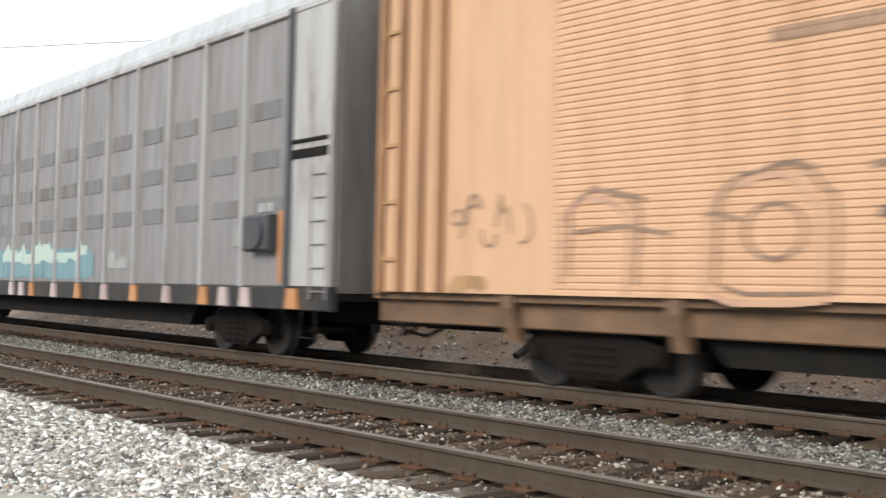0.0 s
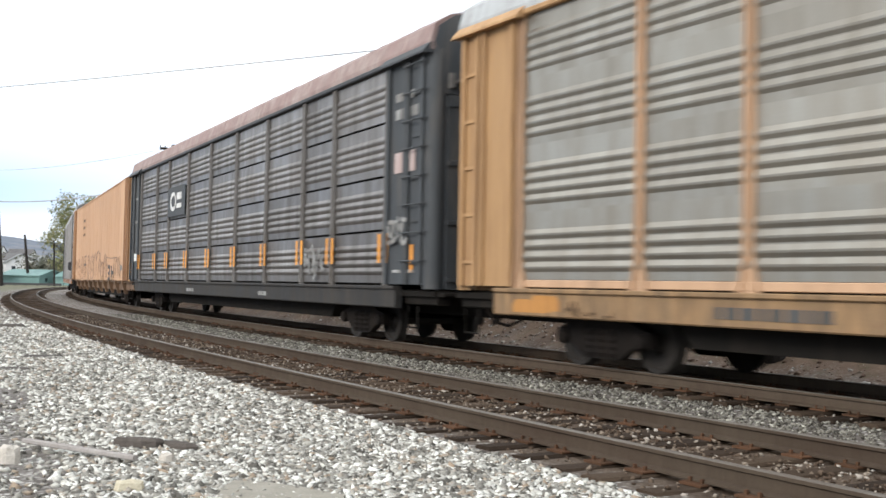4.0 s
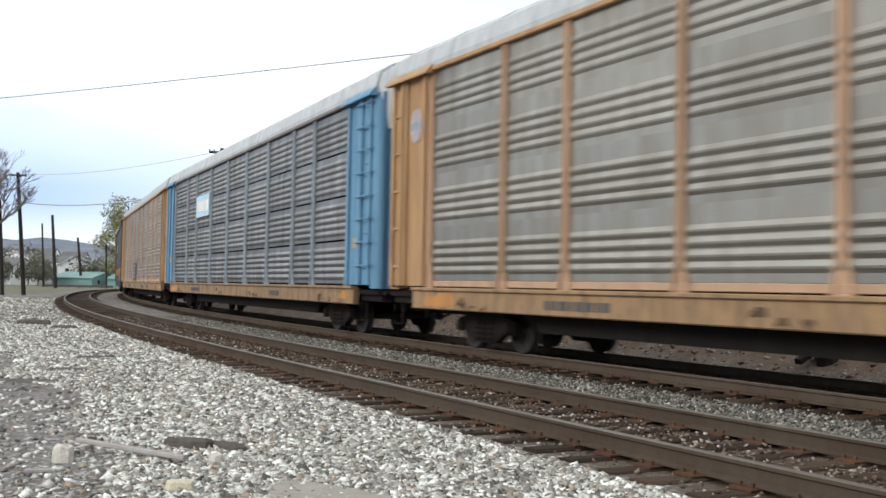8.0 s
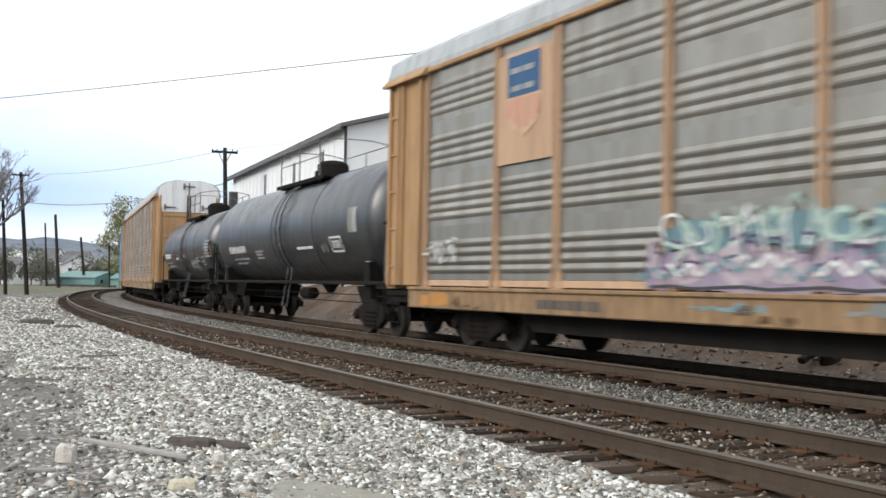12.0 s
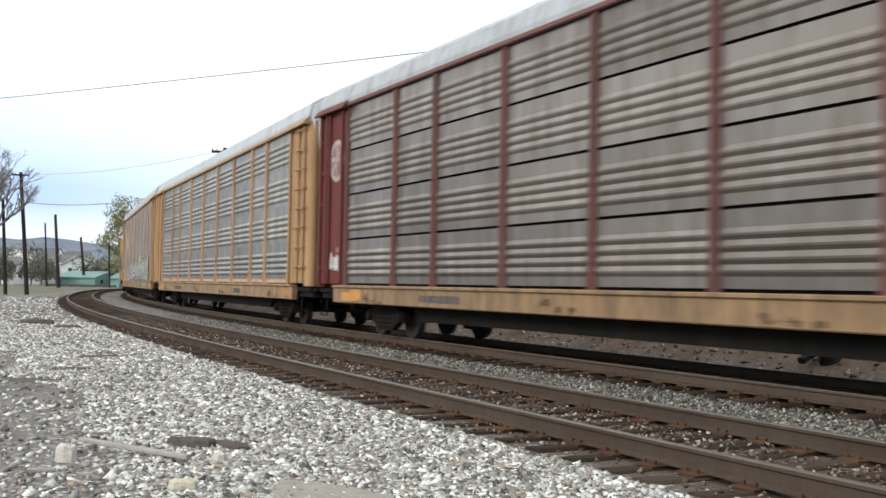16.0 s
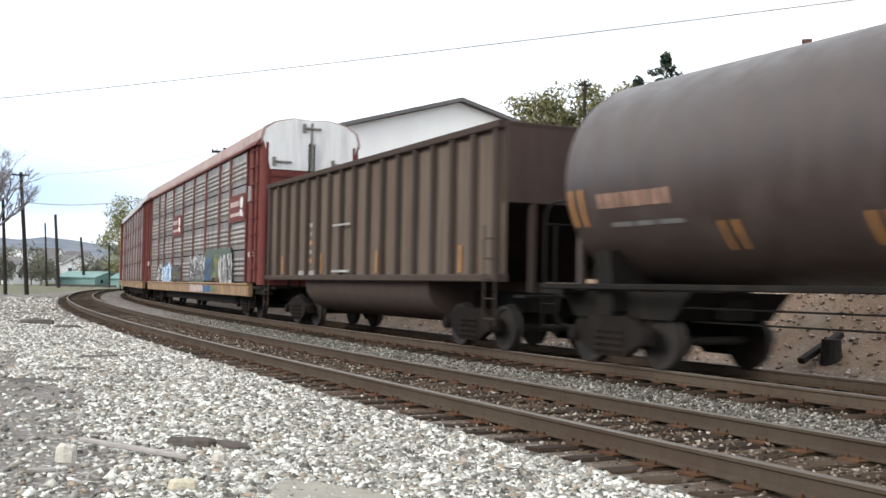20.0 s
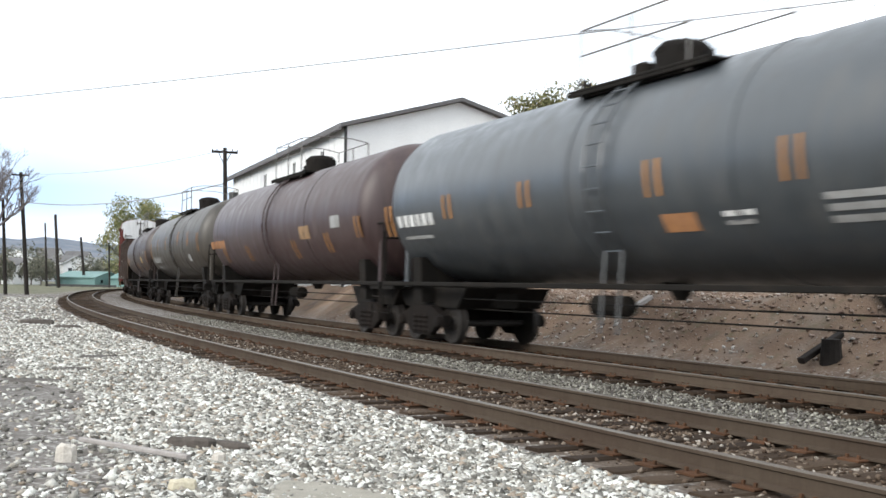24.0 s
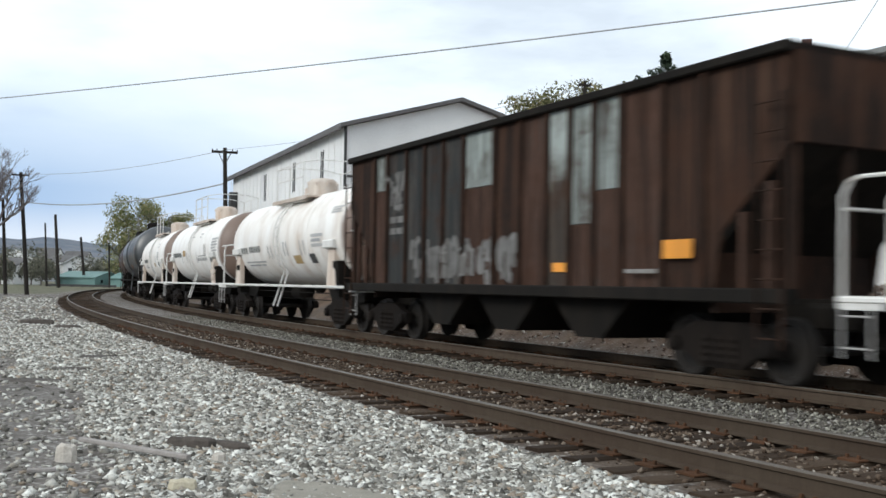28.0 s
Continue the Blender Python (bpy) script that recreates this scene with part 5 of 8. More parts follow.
    stanchion = shared("stanchion:%s:%.2f" % (top_m.name, zt), lambda: Shape().tube([(0, 0, zt - 0.3), (0, 0, zt + 0.85)], 0.02, 6), top_m)
    for y in (-1.05, 1.05):
        for x in (px - w, px, px + w):
            part("stanchion", stanchion, top_m, car, at=pose(x, y, 0))
        for z in (0.42, 0.85):
            part("platform_rail", shared("platform_rail:%s:%.2f" % (top_m.name, w), lambda: Shape().tube([(-w, 0, 0), (w, 0, 0)], 0.016, 6), top_m), top_m, car, at=pose(px, y, zt + z))
    for x in (px - w, px + w):
        part("platform_rail", shared("cross_rail:%s" % top_m.name, lambda: Shape().tube([(0, -1.05, 0), (0, -0.5, 0.1), (0, 0.5, 0.1), (0, 1.05, 0)], 0.016, 6), top_m), top_m, car, at=pose(x, 0, zt + 0.85))
    # the ladder to the platform follows the tank's side
    lad, lx = Shape(), spec.get("ladder_at", px)
    for dx in (-0.22, 0.22):
        pts = []
        for k in range(9):
            a = radians(-42 + 14 * k)
            pts.append((lx + dx, (r + 0.1) * math.cos(a), zc + (r + 0.1) * math.sin(a)))
        lad.tube([(lx + dx, 1.42, 0.5)] + pts, 0.024, 6)
    for k in range(11):
        a = radians(-42 + 11.2 * k)
        lad.tube([(lx - 0.22, (r + 0.1) * math.cos(a), zc + (r + 0.1) * math.sin(a)), (lx + 0.22, (r + 0.1) * math.cos(a), zc + (r + 0.1) * math.sin(a))], 0.016, 5)
    part("ladder", lad, trim if spec.get("rail") else body, car)
    part("bottom_outlet", Shape().turned([(zc - r - 0.25, 0.1), (zc - r - 0.05, 0.22), (zc - r + 0.1, 0.4)], "z", 14, (px, 0, 0)), M["under"], car)
    part("brake_tank", Shape().turned([(-0.5, 0.05), (-0.45, 0.18), (0.45, 0.18), (0.5, 0.05)], "x", 14, (px + 1.6, 0.15, 0.9)), M["under"], car)
    for x in (-spec["bogie"], spec["bogie"]):
        bogie(car, x)
    for sgn in (-1, 1):
        coupler(car, sgn * (L / 2 - 0.9))

    def on_tank(x0, x1, z0, z1, material, name="stencil", label=""):
        """A patch that follows the curve of the tank."""
        sh = Shape()
        k = 6
        for x in (x0, x1):
            for i in range(k + 1):
                z = z0 + (z1 - z0) * i / k
                sh.v.append((x, math.sqrt(max(0.01, r * r - (z - zc) ** 2)) + 0.012, z))
        sh.f += [(i, i + 1, k + 2 + i, k + 1 + i) for i in range(k)]
        m = len(sh.v)
        sh.v += [(a, b - 0.02, c) for a, b, c in sh.v[:m]]
        sh.f += [tuple(m + i for i in f) for f in sh.f[:]]
        return part(name, sh, material, car, label)

    def lettering(x, z, words, material, height):
        for wd in words:
            on_tank(x - wd, x, z, z + height, material)
            x -= wd + 0.09

    for x, z, words, mat_, hgt in spec.get("marks", ()):
        lettering(x, z, words, M[mat_], hgt)
    for x0, x1, z0, z1, mat_, label in spec.get("patches", ()):
        on_tank(x0, x1, z0, z1, M[mat_], "marking", label)
    for x0, x1, z0, z1, mat_ in spec.get("data", ()):
        rows = max(3, int((z1 - z0) / 0.11))
        for k in range(rows):
            z = z1 - (k + 1) * (z1 - z0) / rows
            cut = x0 + (x1 - x0) * (0.0, 0.18, 0.06, 0.3, 0.12)[k % 5]
            on_tank(cut, x1, z, z + (z1 - z0) / rows * 0.62, M[mat_], "stencil")
    for x0, x1, z0, z1, mat_ in spec.get("frames", ()):
        for q in ((x0, x1, z0, z0 + 0.05), (x0, x1, z1 - 0.05, z1), (x0, x0 + 0.05, z0 + 0.05, z1 - 0.05), (x1 - 0.05, x1, z0 + 0.05, z1 - 0.05)):
            on_tank(*q, M[mat_], "stencil_frame")
        for k in range(3):
            a = x0 + (x1 - x0) * (0.22 + 0.22 * k)
            on_tank(a, a + (x1 - x0) * 0.13, z0 + 0.1, z1 - 0.1, M[mat_], "stencil")
    for x, z, rad, mat_ in spec.get("rosettes", ()):
        yy = math.sqrt(max(0.01, r * r - (z - zc) ** 2))
        lobes = [(x + rad * (0.72 + 0.28 * math.cos(6 * a)) * math.cos(a), z + rad * (0.72 + 0.28 * math.cos(6 * a)) * math.sin(a)) for a in [6.2832 * k / 36 for k in range(36)]]
        part("stay_plate", Shape().prism(lobes, yy - 0.3, yy + 0.03, "y"), M[mat_], car, "pale star-shaped plate")
    for x0, x1, z0, z1, n, mat_ in spec.get("scrawl", ()):
        rs = random.Random(int(abs(x0) * 100))
        for k in range(n):
            a = x0 + (x1 - x0) * k / n
            zz = z0 + rs.uniform(0, 0.2) * (z1 - z0)
            on_tank(a, a + (x1 - x0) / n * rs.uniform(0.35, 0.6), zz, z1 - rs.uniform(0, 0.25) * (z1 - z0), M[mat_], "graffiti", "worn pale scrawl")
            on_tank(a, a + (x1 - x0) / n * 1.1, zz + rs.uniform(0.1, 0.7) * (z1 - zz), zz + rs.uniform(0.1, 0.7) * (z1 - zz) + 0.07, M[mat_], "graffiti")
    for x, z0, z1 in spec.get("amber", ()):
        for d in (-0.13, 0.13):
            on_tank(x + d - 0.04, x + d + 0.04, z0, z1, M[spec.get("strip", "amber")], "reflector")
    return car


# ---- open cars ----
def tub_gondola(spec):
    car = thing("coal_gondola", spec["label"], "gondola car", "freight train")
    L = spec["length"]
    h = L / 2 - 0.55
    z0, z1, y = 1.38, 4.15, 1.52
    wall = Shape().bar(-h, h, y - 0.06, y, z0, z1, 0.01).bar(-h, h, -y, -y + 0.06, z0, z1, 0.01)
    part("side_wall", wall, M["coal_side"], car)
    part("end_wall", Shape().bar(h - 0.07, h, -y, y, 2.7, z1, 0.01, "y"), M["coal_end"], car)
    part("end_wall", Shape().bar(-h, -h + 0.07, -y, y, 2.7, z1, 0.01, "y"), M["coal_end"], car)
    part("load_floor", Shape().box(-h + 0.05, h - 0.05, -y + 0.05, y - 0.05, 3.3, 3.4), M["under"], car)
    rib = shared("gondola_rib", lambda: Shape().prism([(-0.09, 0), (0.09, 0), (0.06, 0.11), (-0.06, 0.11)], z0, z1 - 0.1, "z"), M["coal_rib"])
    n = 17
    for k in range(n):
        part("rib", rib, M["coal_rib"], car, at=pose(-h + 0.2 + (2 * h - 0.4) * k / (n - 1), y, 0))
    part("top_rim", Shape().bar(-h, h, y - 0.05, y + 0.13, z1 - 0.12, z1 + 0.02, 0.02).bar(-h, h, -y - 0.1, -y + 0.05, z1 - 0.12, z1 + 0.02, 0.02).bar(-h, -h + 0.14, -y, y, z1 - 0.1, z1 + 0.02, 0.02, "y").bar(h - 0.14, h, -y, y, z1 - 0.1, z1 + 0.02, 0.02, "y"), M["coal_rib"], car)
    part("side_sill", Shape().bar(-h, h, y - 0.1, y + 0.14, z0 - 0.1, z0 + 0.04, 0.02), M["coal_rib"], car)
    a = h - 3.3
    poly = [(1.45, z0 - 0.05)] + [(1.45 * math.cos(t), z0 - 0.05 - 0.93 * math.sin(t) ** 0.7) for t in [math.pi * k / 14 for k in range(1, 14)]] + [(-1.45, z0 - 0.05)]
    part("tub", Shape().prism(poly, -a, a, "x"), M["coal_rib"], car, "rounded dark tub hung between the bogies", smooth=True)
    part("centre_sill", Shape().bar(-h, h, -0.3, 0.3, 0.7, 1.1, 0.03), M["under"], car)
    amber_pairs(car, [-5.4, -1.6, 2.2, 6.0], z0 + 0.08, z0 + 0.6, y + 0.02, 0.2, 0.08, "amber_dull")
    for k, m in enumerate(("worn_orange", "mark_dim", "worn_orange", "mark_dim", "mark_dim")):
        bars(car, "stencil", 4.75, 1.75 + 0.24 * k, [0.4], M[m], y + 0.01, 0.11)
        bars(car, "stencil", 3.75, 1.75 + 0.24 * k, [0.3, 0.15], M[m], y + 0.01, 0.11)
    bars(car, "stencil", 4.4, 1.4, [0.3, 0.4, 0.5, 0.2], M["mark_dim"], y + 0.01, 0.14)
    plate_on(car, "placard", 0.1, 1.3, z0 + 0.1, z0 + 0.16, M["mark_dim"], y + 0.125)
    plate_on(car, "placard", 0.1, 1.3, z0 + 1.25, z0 + 1.3, M["mark_dim"], y + 0.125)
    for sgn in (-1, 1):
        ladder(car, sgn * (h - 0.25), y + 0.14, 0.5, 2.3, M["coal_rib"])
        part("end_platform", Shape().bar(min(sgn * h, sgn * (h + 0.4)), max(sgn * h, sgn * (h + 0.4)), -1.3, 1.3, 1.0, 1.06, 0.01, "y"), M["under"], car)
        part("brake_pipe", Shape().tube([(sgn * (h + 0.1), 0.5, 1.1), (sgn * (h + 0.1), 0.5, 2.3), (sgn * (h + 0.1), -0.3, 2.4)], 0.03), M["under"], car)
        part("slope_sheet", Shape().prism([(sgn * h, 2.7), (sgn * (h - 0.08), 2.7), (sgn * (h - 2.2), 1.4), (sgn * (h - 2.1), 1.3)], -y + 0.07, y - 0.07, "y"), M["under"], car, "dark sloping floor sheet")
        for yy in (-0.9, 0.9):
            part("end_post", Shape().bar(min(sgn * (h - 0.12), sgn * h), max(sgn * (h - 0.12), sgn * h), yy - 0.06, yy + 0.06, 1.1, 2.72, 0.015, "z"), M["coal_rib"], car)
        bogie(car, sgn * (h - 1.9))
        coupler(car, sgn * (h - 0.2))
    return car


def rusty_hopper(spec):
    car = thing("open_hopper", spec["label"], "hopper car", "freight train")
    L = spec["length"]
    h = L / 2 - 0.6
    z0, z1, y = 1.2, 4.2, 1.52
    # sheets between the ribs, from the tail to the head: (from, to, paint, height from which an older pale coat is left)
    sheets = ((-5.55, -4.7, "rust_brown", 0), (-4.7, -3.75, "rust", 0), (-3.75, -3.05, "rust", 2.7), (-3.05, -2.38, "rust", 2.2), (-2.38, -1.7, "rust_pale", 0), (-1.7, -0.85, "rust", 0),
              (-0.85, 0.05, "rust_brown", 0), (0.05, 1.25, "rust", 3.05), (1.25, 2.1, "rust_dark", 0), (2.1, 2.95, "rust_dark", 0), (2.95, 3.85, "rust_dark", 0), (3.85, 4.85, "rust_dark", 0), (4.85, 5.55, "rust", 3.3))
    rib = shared("hopper_rib", lambda: Shape().prism([(-0.05, 0), (0.05, 0), (0.035, 0.07), (-0.035, 0.07)], z0, z1 - 0.05, "z"), M["rust_brown"])
    for a, b, m, old in sheets:
        part("side_sheet", Shape().bar(a + 0.01, b - 0.01, y - 0.05, y, z0, old or z1, 0.006), M[m], car)
        if old:
            part("side_sheet", Shape().bar(a + 0.01, b - 0.01, y - 0.05, y, old + 0.006, z1, 0.006), M["rust_flake"], car, "sheet with a flaking pale blue-grey coat")
        part("rib", rib, M["rust_brown"], car, at=pose(a, y, 0))
    part("rib", rib, M["rust_brown"], car, at=pose(5.55, y, 0))
    # the end bays are open below the slope of the floor
    for sgn in (-1, 1):
        part("side_sheet", Shape().prism([(sgn * 5.56, z0), (sgn * 5.56, z1), (sgn * h, z1), (sgn * h, 3.0), (sgn * 5.85, 1.95), (sgn * 5.72, z0)], y - 0.05, y, "y"), M["rust_brown"], car, "end sheet cut to the slope of the floor")
        part("side_sheet", Shape().prism([(sgn * 5.56, z0), (sgn * 5.56, z1), (sgn * h, z1), (sgn * h, 3.0), (sgn * 5.85, 1.95), (sgn * 5.72, z0)], -y, -y + 0.05, "y"), M["rust_brown"], car)
        part("slope_sheet", Shape().prism([(sgn * h, 3.04), (sgn * (h - 0.1), 3.06), (sgn * 5.6, 1.75), (sgn * 5.6, 1.6)], -y + 0.05, y - 0.05, "y"), M["under"], car, "dark sloping floor sheet")
        part("end_sheet", Shape().bar(min(sgn * (h - 0.06), sgn * h), max(sgn * (h - 0.06), sgn * h), -y, y, 3.0, z1, 0.01, "y"), M["rust_brown"], car)
        for xx in (6.15, 6.6):
            part("side_post", Shape().bar(min(sgn * xx, sgn * (xx + 0.12)), max(sgn * xx, sgn * (xx + 0.12)), y - 0.12, y - 0.02, z0, 2.2 + (xx - 6.15) * 0.8, 0.015, "z"), M["rust"], car)
        part("end_bulkhead", Shape().bar(min(sgn * 5.62, sgn * 5.7), max(sgn * 5.62, sgn * 5.7), -y + 0.06, y - 0.06, 0.9, 1.75, 0.01, "y"), M["rust_brown"], car)
        for yy in (-1.42, -0.5, 0.5, 1.42):
            part("end_post", Shape().bar(min(sgn * (h - 0.16), sgn * (h - 0.04)), max(sgn * (h - 0.16), sgn * (h - 0.04)), yy - 0.05, yy + 0.05, 1.05, 3.0, 0.015, "z"), M["rust_brown"], car)
    part("far_side", Shape().box(-5.56, 5.56, -y, -y + 0.05, z0, z1), M["rust"], car)
    part("load_floor", Shape().box(-h + 0.05, h - 0.05, -y + 0.05, y - 0.05, 3.2, 3.3), M["under"], car)
    part("top_rim", Shape().bar(-h, h, y - 0.06, y + 0.12, z1 - 0.1, z1 + 0.03, 0.02).bar(-h, h, -y - 0.1, -y + 0.05, z1 - 0.1, z1 + 0.03, 0.02).bar(-h, -h + 0.14, -y, y, z1 - 0.1, z1 + 0.03, 0.02, "y").bar(h - 0.14, h, -y, y, z1 - 0.1, z1 + 0.03, 0.02, "y"), M["under"], car)
    part("side_sill", Shape().bar(-h, h, y - 0.1, y + 0.12, z0 - 0.16, z0 + 0.03, 0.02), M["under"], car)
    for x in (-2.6, 0.0, 2.6):
        part("hopper_bay", Shape().prism([(-1.25, z0), (1.25, z0), (0.35, 0.42), (-0.35, 0.42)], -1.3, 1.3, "y"), M["under"], car, at=pose(x, 0, 0))
    part("centre_sill", Shape().bar(-h, h, -0.3, 0.3, 0.7, 1.1, 0.03), M["under"], car)
    ribs_at = [q[0] for q in sheets] + [5.55]
    face = lambda x: y + (0.075 if min(abs(x - q) for q in ribs_at) < 0.052 else 0.006)
    for k in range(6):
        x0 = 3.6 - 0.74 * k
        strokes(car, "graffiti", 41 + k, x0, x0 - 0.6, 1.32, 2.15, M["mark_worn"], 4, face, 0.12, "worn whitish spray-painted letters")
    strokes(car, "stencil", 52, 4.75, 3.95, 2.75, 3.85, M["mark_worn"], 5, face, 0.1, "worn white stencils")
    for z in (2.55, 2.3):
        bars(car, "stencil", 4.7, z, [0.3, 0.3], M["mark_worn"], y + 0.01, 0.14)
    plate_on(car, "reflector", -2.35, -1.9, 1.45, 1.6, M["amber"], y + 0.01, "small orange reflector")
    plate_on(car, "reflector", -5.4, -4.8, 1.62, 1.88, M["amber"], y + 0.085, "orange reflector plate")
    plate_on(car, "placard", -4.7, -4.0, 1.42, 1.48, M["mark_dim"], y + 0.12)
    for sgn in (-1, 1):
        ladder(car, sgn * (h - 0.25), y + 0.14, 0.5, 3.6, M["rust_brown"])
        part("end_platform", Shape().bar(min(sgn * h, sgn * (h + 0.45)), max(sgn * h, sgn * (h + 0.45)), -1.3, 1.3, 1.0, 1.06, 0.01, "y"), M["under"], car)
        bogie(car, sgn * (h - 1.6))
        coupler(car, sgn * (h - 0.1))
    return car


# ---- the cars, from the head of the train to its tail ----
def silver_sides(car, spec):
    """Long grey sides with slim posts and three rows of perforated strips."""
    side, strip, post = M["silver"], M["silver_dark"], M["pale_post"]
    n = 17
    w = (2 * HALF - 2.4) / n
    sheet = shared("silver_sheet", lambda: Shape().bar(-w / 2 + 0.01, w / 2 - 0.01, -0.05, 0.0, 1.2, TOP, 0.008, "z"), side)
    dark = shared("vent_strip", lambda: Shape().bar(-w / 2 + 0.3, w / 2 - 0.26, 0.0, 0.014, -0.15, 0.15, 0.004), strip)
    stud = shared("slim_post", lambda: Shape().prism([(-0.05, 0), (0.05, 0), (0.035, 0.07), (-0.035, 0.07)], 1.18, TOP + 0.02, "z"), post)
    for k in range(n):
        x = -HALF + 1.2 + w * (k + 0.5)
        p = part("side_sheet", sheet, side, car, at=pose(x, SIDE, 0))
        for z in (2.5, 3.27, 4.09):
            part("vent_strip", dark, strip, p, at=pose(0.06 if z > 3 else -0.06, 0, z))
    for k in range(n + 1):
        part("post", stud, post, car, at=pose(-HALF + 1.2 + w * k, SIDE, 0))
    part("far_side", Shape().box(-HALF + 0.3, HALF - 0.3, -SIDE, -SIDE + 0.05, 1.2, 5.25), side, car)
    roof = M["roof"]
    part("roof", Shape().prism(roof_profile(), -HALF + 0.05, HALF - 0.05, "x"), roof, car)
    part("top_chord", Shape().bar(-HALF + 0.1, HALF - 0.1, SIDE - 0.05, SIDE + 0.06, TOP - 0.04, TOP + 0.08, 0.02), M["pale_post"], car)
    for sgn in (-1, 1):
        x = sgn * HALF
        lo, hi = sorted((sgn * (HALF - 1.2), x))
        part("corner_panel", Shape().bar(lo + 0.04, hi - 0.04, SIDE - 0.08, SIDE + 0.04, 1.2, TOP, 0.03, "z"), M["pale_post"], car)
        part("end_wall", Shape().prism([(-1.5, 1.1)] + [(y * 0.93, z - 0.02) for y, z in roof_profile()[1:-1]] + [(1.5, 1.1)], min(x - sgn * 0.1, x), max(x - sgn * 0.1, x), "x"), M["grey_post"], car)
        part("end_hatch", Shape().bar(lo + 0.1, hi - 0.1, SIDE + 0.045, SIDE + 0.07, 3.2, 3.34, 0.01).bar(lo + 0.1, hi - 0.1, SIDE + 0.045, SIDE + 0.07, 3.44, 3.5, 0.01), M["under"], car)
        part("corner_edge", Shape().bar(min(sgn * (HALF - 1.24), sgn * (HALF - 1.1)), max(sgn * (HALF - 1.24), sgn * (HALF - 1.1)), SIDE, SIDE + 0.1, 1.18, TOP + 0.05, 0.02, "z"), M["charcoal"], car, "dark edge beside the end door")
        part("rust_patch", Shape().bar(min(sgn * (HALF - 1.42), sgn * (HALF - 1.28)), max(sgn * (HALF - 1.42), sgn * (HALF - 1.28)), SIDE + 0.07, SIDE + 0.08, 1.25, 2.4, 0.003, "z"), M["worn_orange"], car, "orange primer stripe")
        ladder(car, x - sgn * 0.3, SIDE + 0.05, 1.0, 3.1, M["silver"], 0.42)
        part("step", Shape().tube([(x - sgn * 0.8, SIDE, 0.8), (x - sgn * 0.8, SIDE, 0.4), (x - sgn * 0.4, SIDE, 0.4), (x - sgn * 0.4, SIDE, 0.8)], 0.02, 5), M["under"], car)
    part("brake_box", Shape().bar(-HALF + 1.5, -HALF + 2.3, SIDE + 0.02, SIDE + 0.22, 1.75, 2.35, 0.04).turned([(SIDE + 0.22, 0.26), (SIDE + 0.27, 0.26)], "y", 18, (-HALF + 1.9, 0, 2.05)), M["spray_black"], car, "black hand-brake box")
    part("side_sill", Shape().bar(-HALF, HALF, SIDE - 0.12, SIDE + 0.02, 0.82, 1.2, 0.02), M["charcoal_sill"], car)
    gusset = shared("gusset", lambda: Shape().prism([(-0.17, 0.84), (0.17, 0.84), (0.12, 1.16), (-0.12, 1.16)], 0, 0.06, "y"), M["mark_faded"])
    for k in range(2 * n):
        if k % 2 == 0 or k % 7 == 3:
            part("gusset", gusset if k % 4 else shared("gusset:orange", lambda: Shape().prism([(-0.17, 0.84), (0.17, 0.84), (0.12, 1.16), (-0.12, 1.16)], 0, 0.06, "y"), M["worn_orange"]), M["mark_faded"], car, "", pose(-HALF + 1.0 + (2 * HALF - 2) * k / (2 * n), SIDE + 0.02, 0))
    part("deck", Shape().box(-HALF, HALF, -SIDE + 0.1, SIDE - 0.12, 0.98, 1.08), M["under"], car)
    part("centre_sill", Shape().bar(-HALF - 0.2, HALF + 0.2, -0.3, 0.3, 0.6, 0.98, 0.03), M["under"], car)
    part("belly_frame", Shape().prism([(-8.6, 0.98), (-8.1, 0.42), (8.1, 0.42), (8.6, 0.98)], -1.2, 1.2, "y"), M["under"], car)
    blot(car, "spray_patch", 1, -4.4, 2.6, 1.25, 2.0, M["spray_teal"], SIDE + 0.006, "faded teal spray paint")
    blot(car, "spray_patch", 2, -4.0, 1.6, 1.6, 2.15, M["spray_mint"], SIDE + 0.011, "", 0.6)
    blot(car, "spray_patch", 3, -6.2, -5.0, 1.4, 1.9, M["mark_dim"], SIDE + 0.006, "", 0.5)
    plate_on(car, "placard", -11.0, -10.5, 1.85, 2.15, M["mark_dim"], SIDE + 0.02, "worn pale placard")
    plate_on(car, "placard", -11.75, -11.3, 2.4, 2.55, M["mark_dim"], SIDE + 0.02)
    blot(car, "spray_patch", 3, 5.0, 7.2, 1.3, 1.95, M["spray_teal"], SIDE + 0.006, "", 0.5)


def ribbed_sheet(w, h, ribs):
    z = []
    for k in range(ribs):
        a = h * k / ribs
        z += [(a, 0.0), (a + h / ribs * 0.55, 0.0), (a + h / ribs * 0.7, -0.013), (a + h / ribs * 0.85, -0.013)]
    z.append((h, 0.0))
    sh = Shape()
    n = len(z)
    for x in (-w / 2, w / 2):
        sh.v += [(x, y, zz) for zz, y in z] + [(x, -0.06, 0.0), (x, -0.06, h)]
    m = n + 2
    sh.f += [(i, i + 1, m + i + 1, m + i) for i in range(n - 1)] + [(n, n + 1, m + n + 1, m + n), (0, n, m + n, m), (n - 1, m + n - 1, m + n + 1, n + 1)]
    return sh


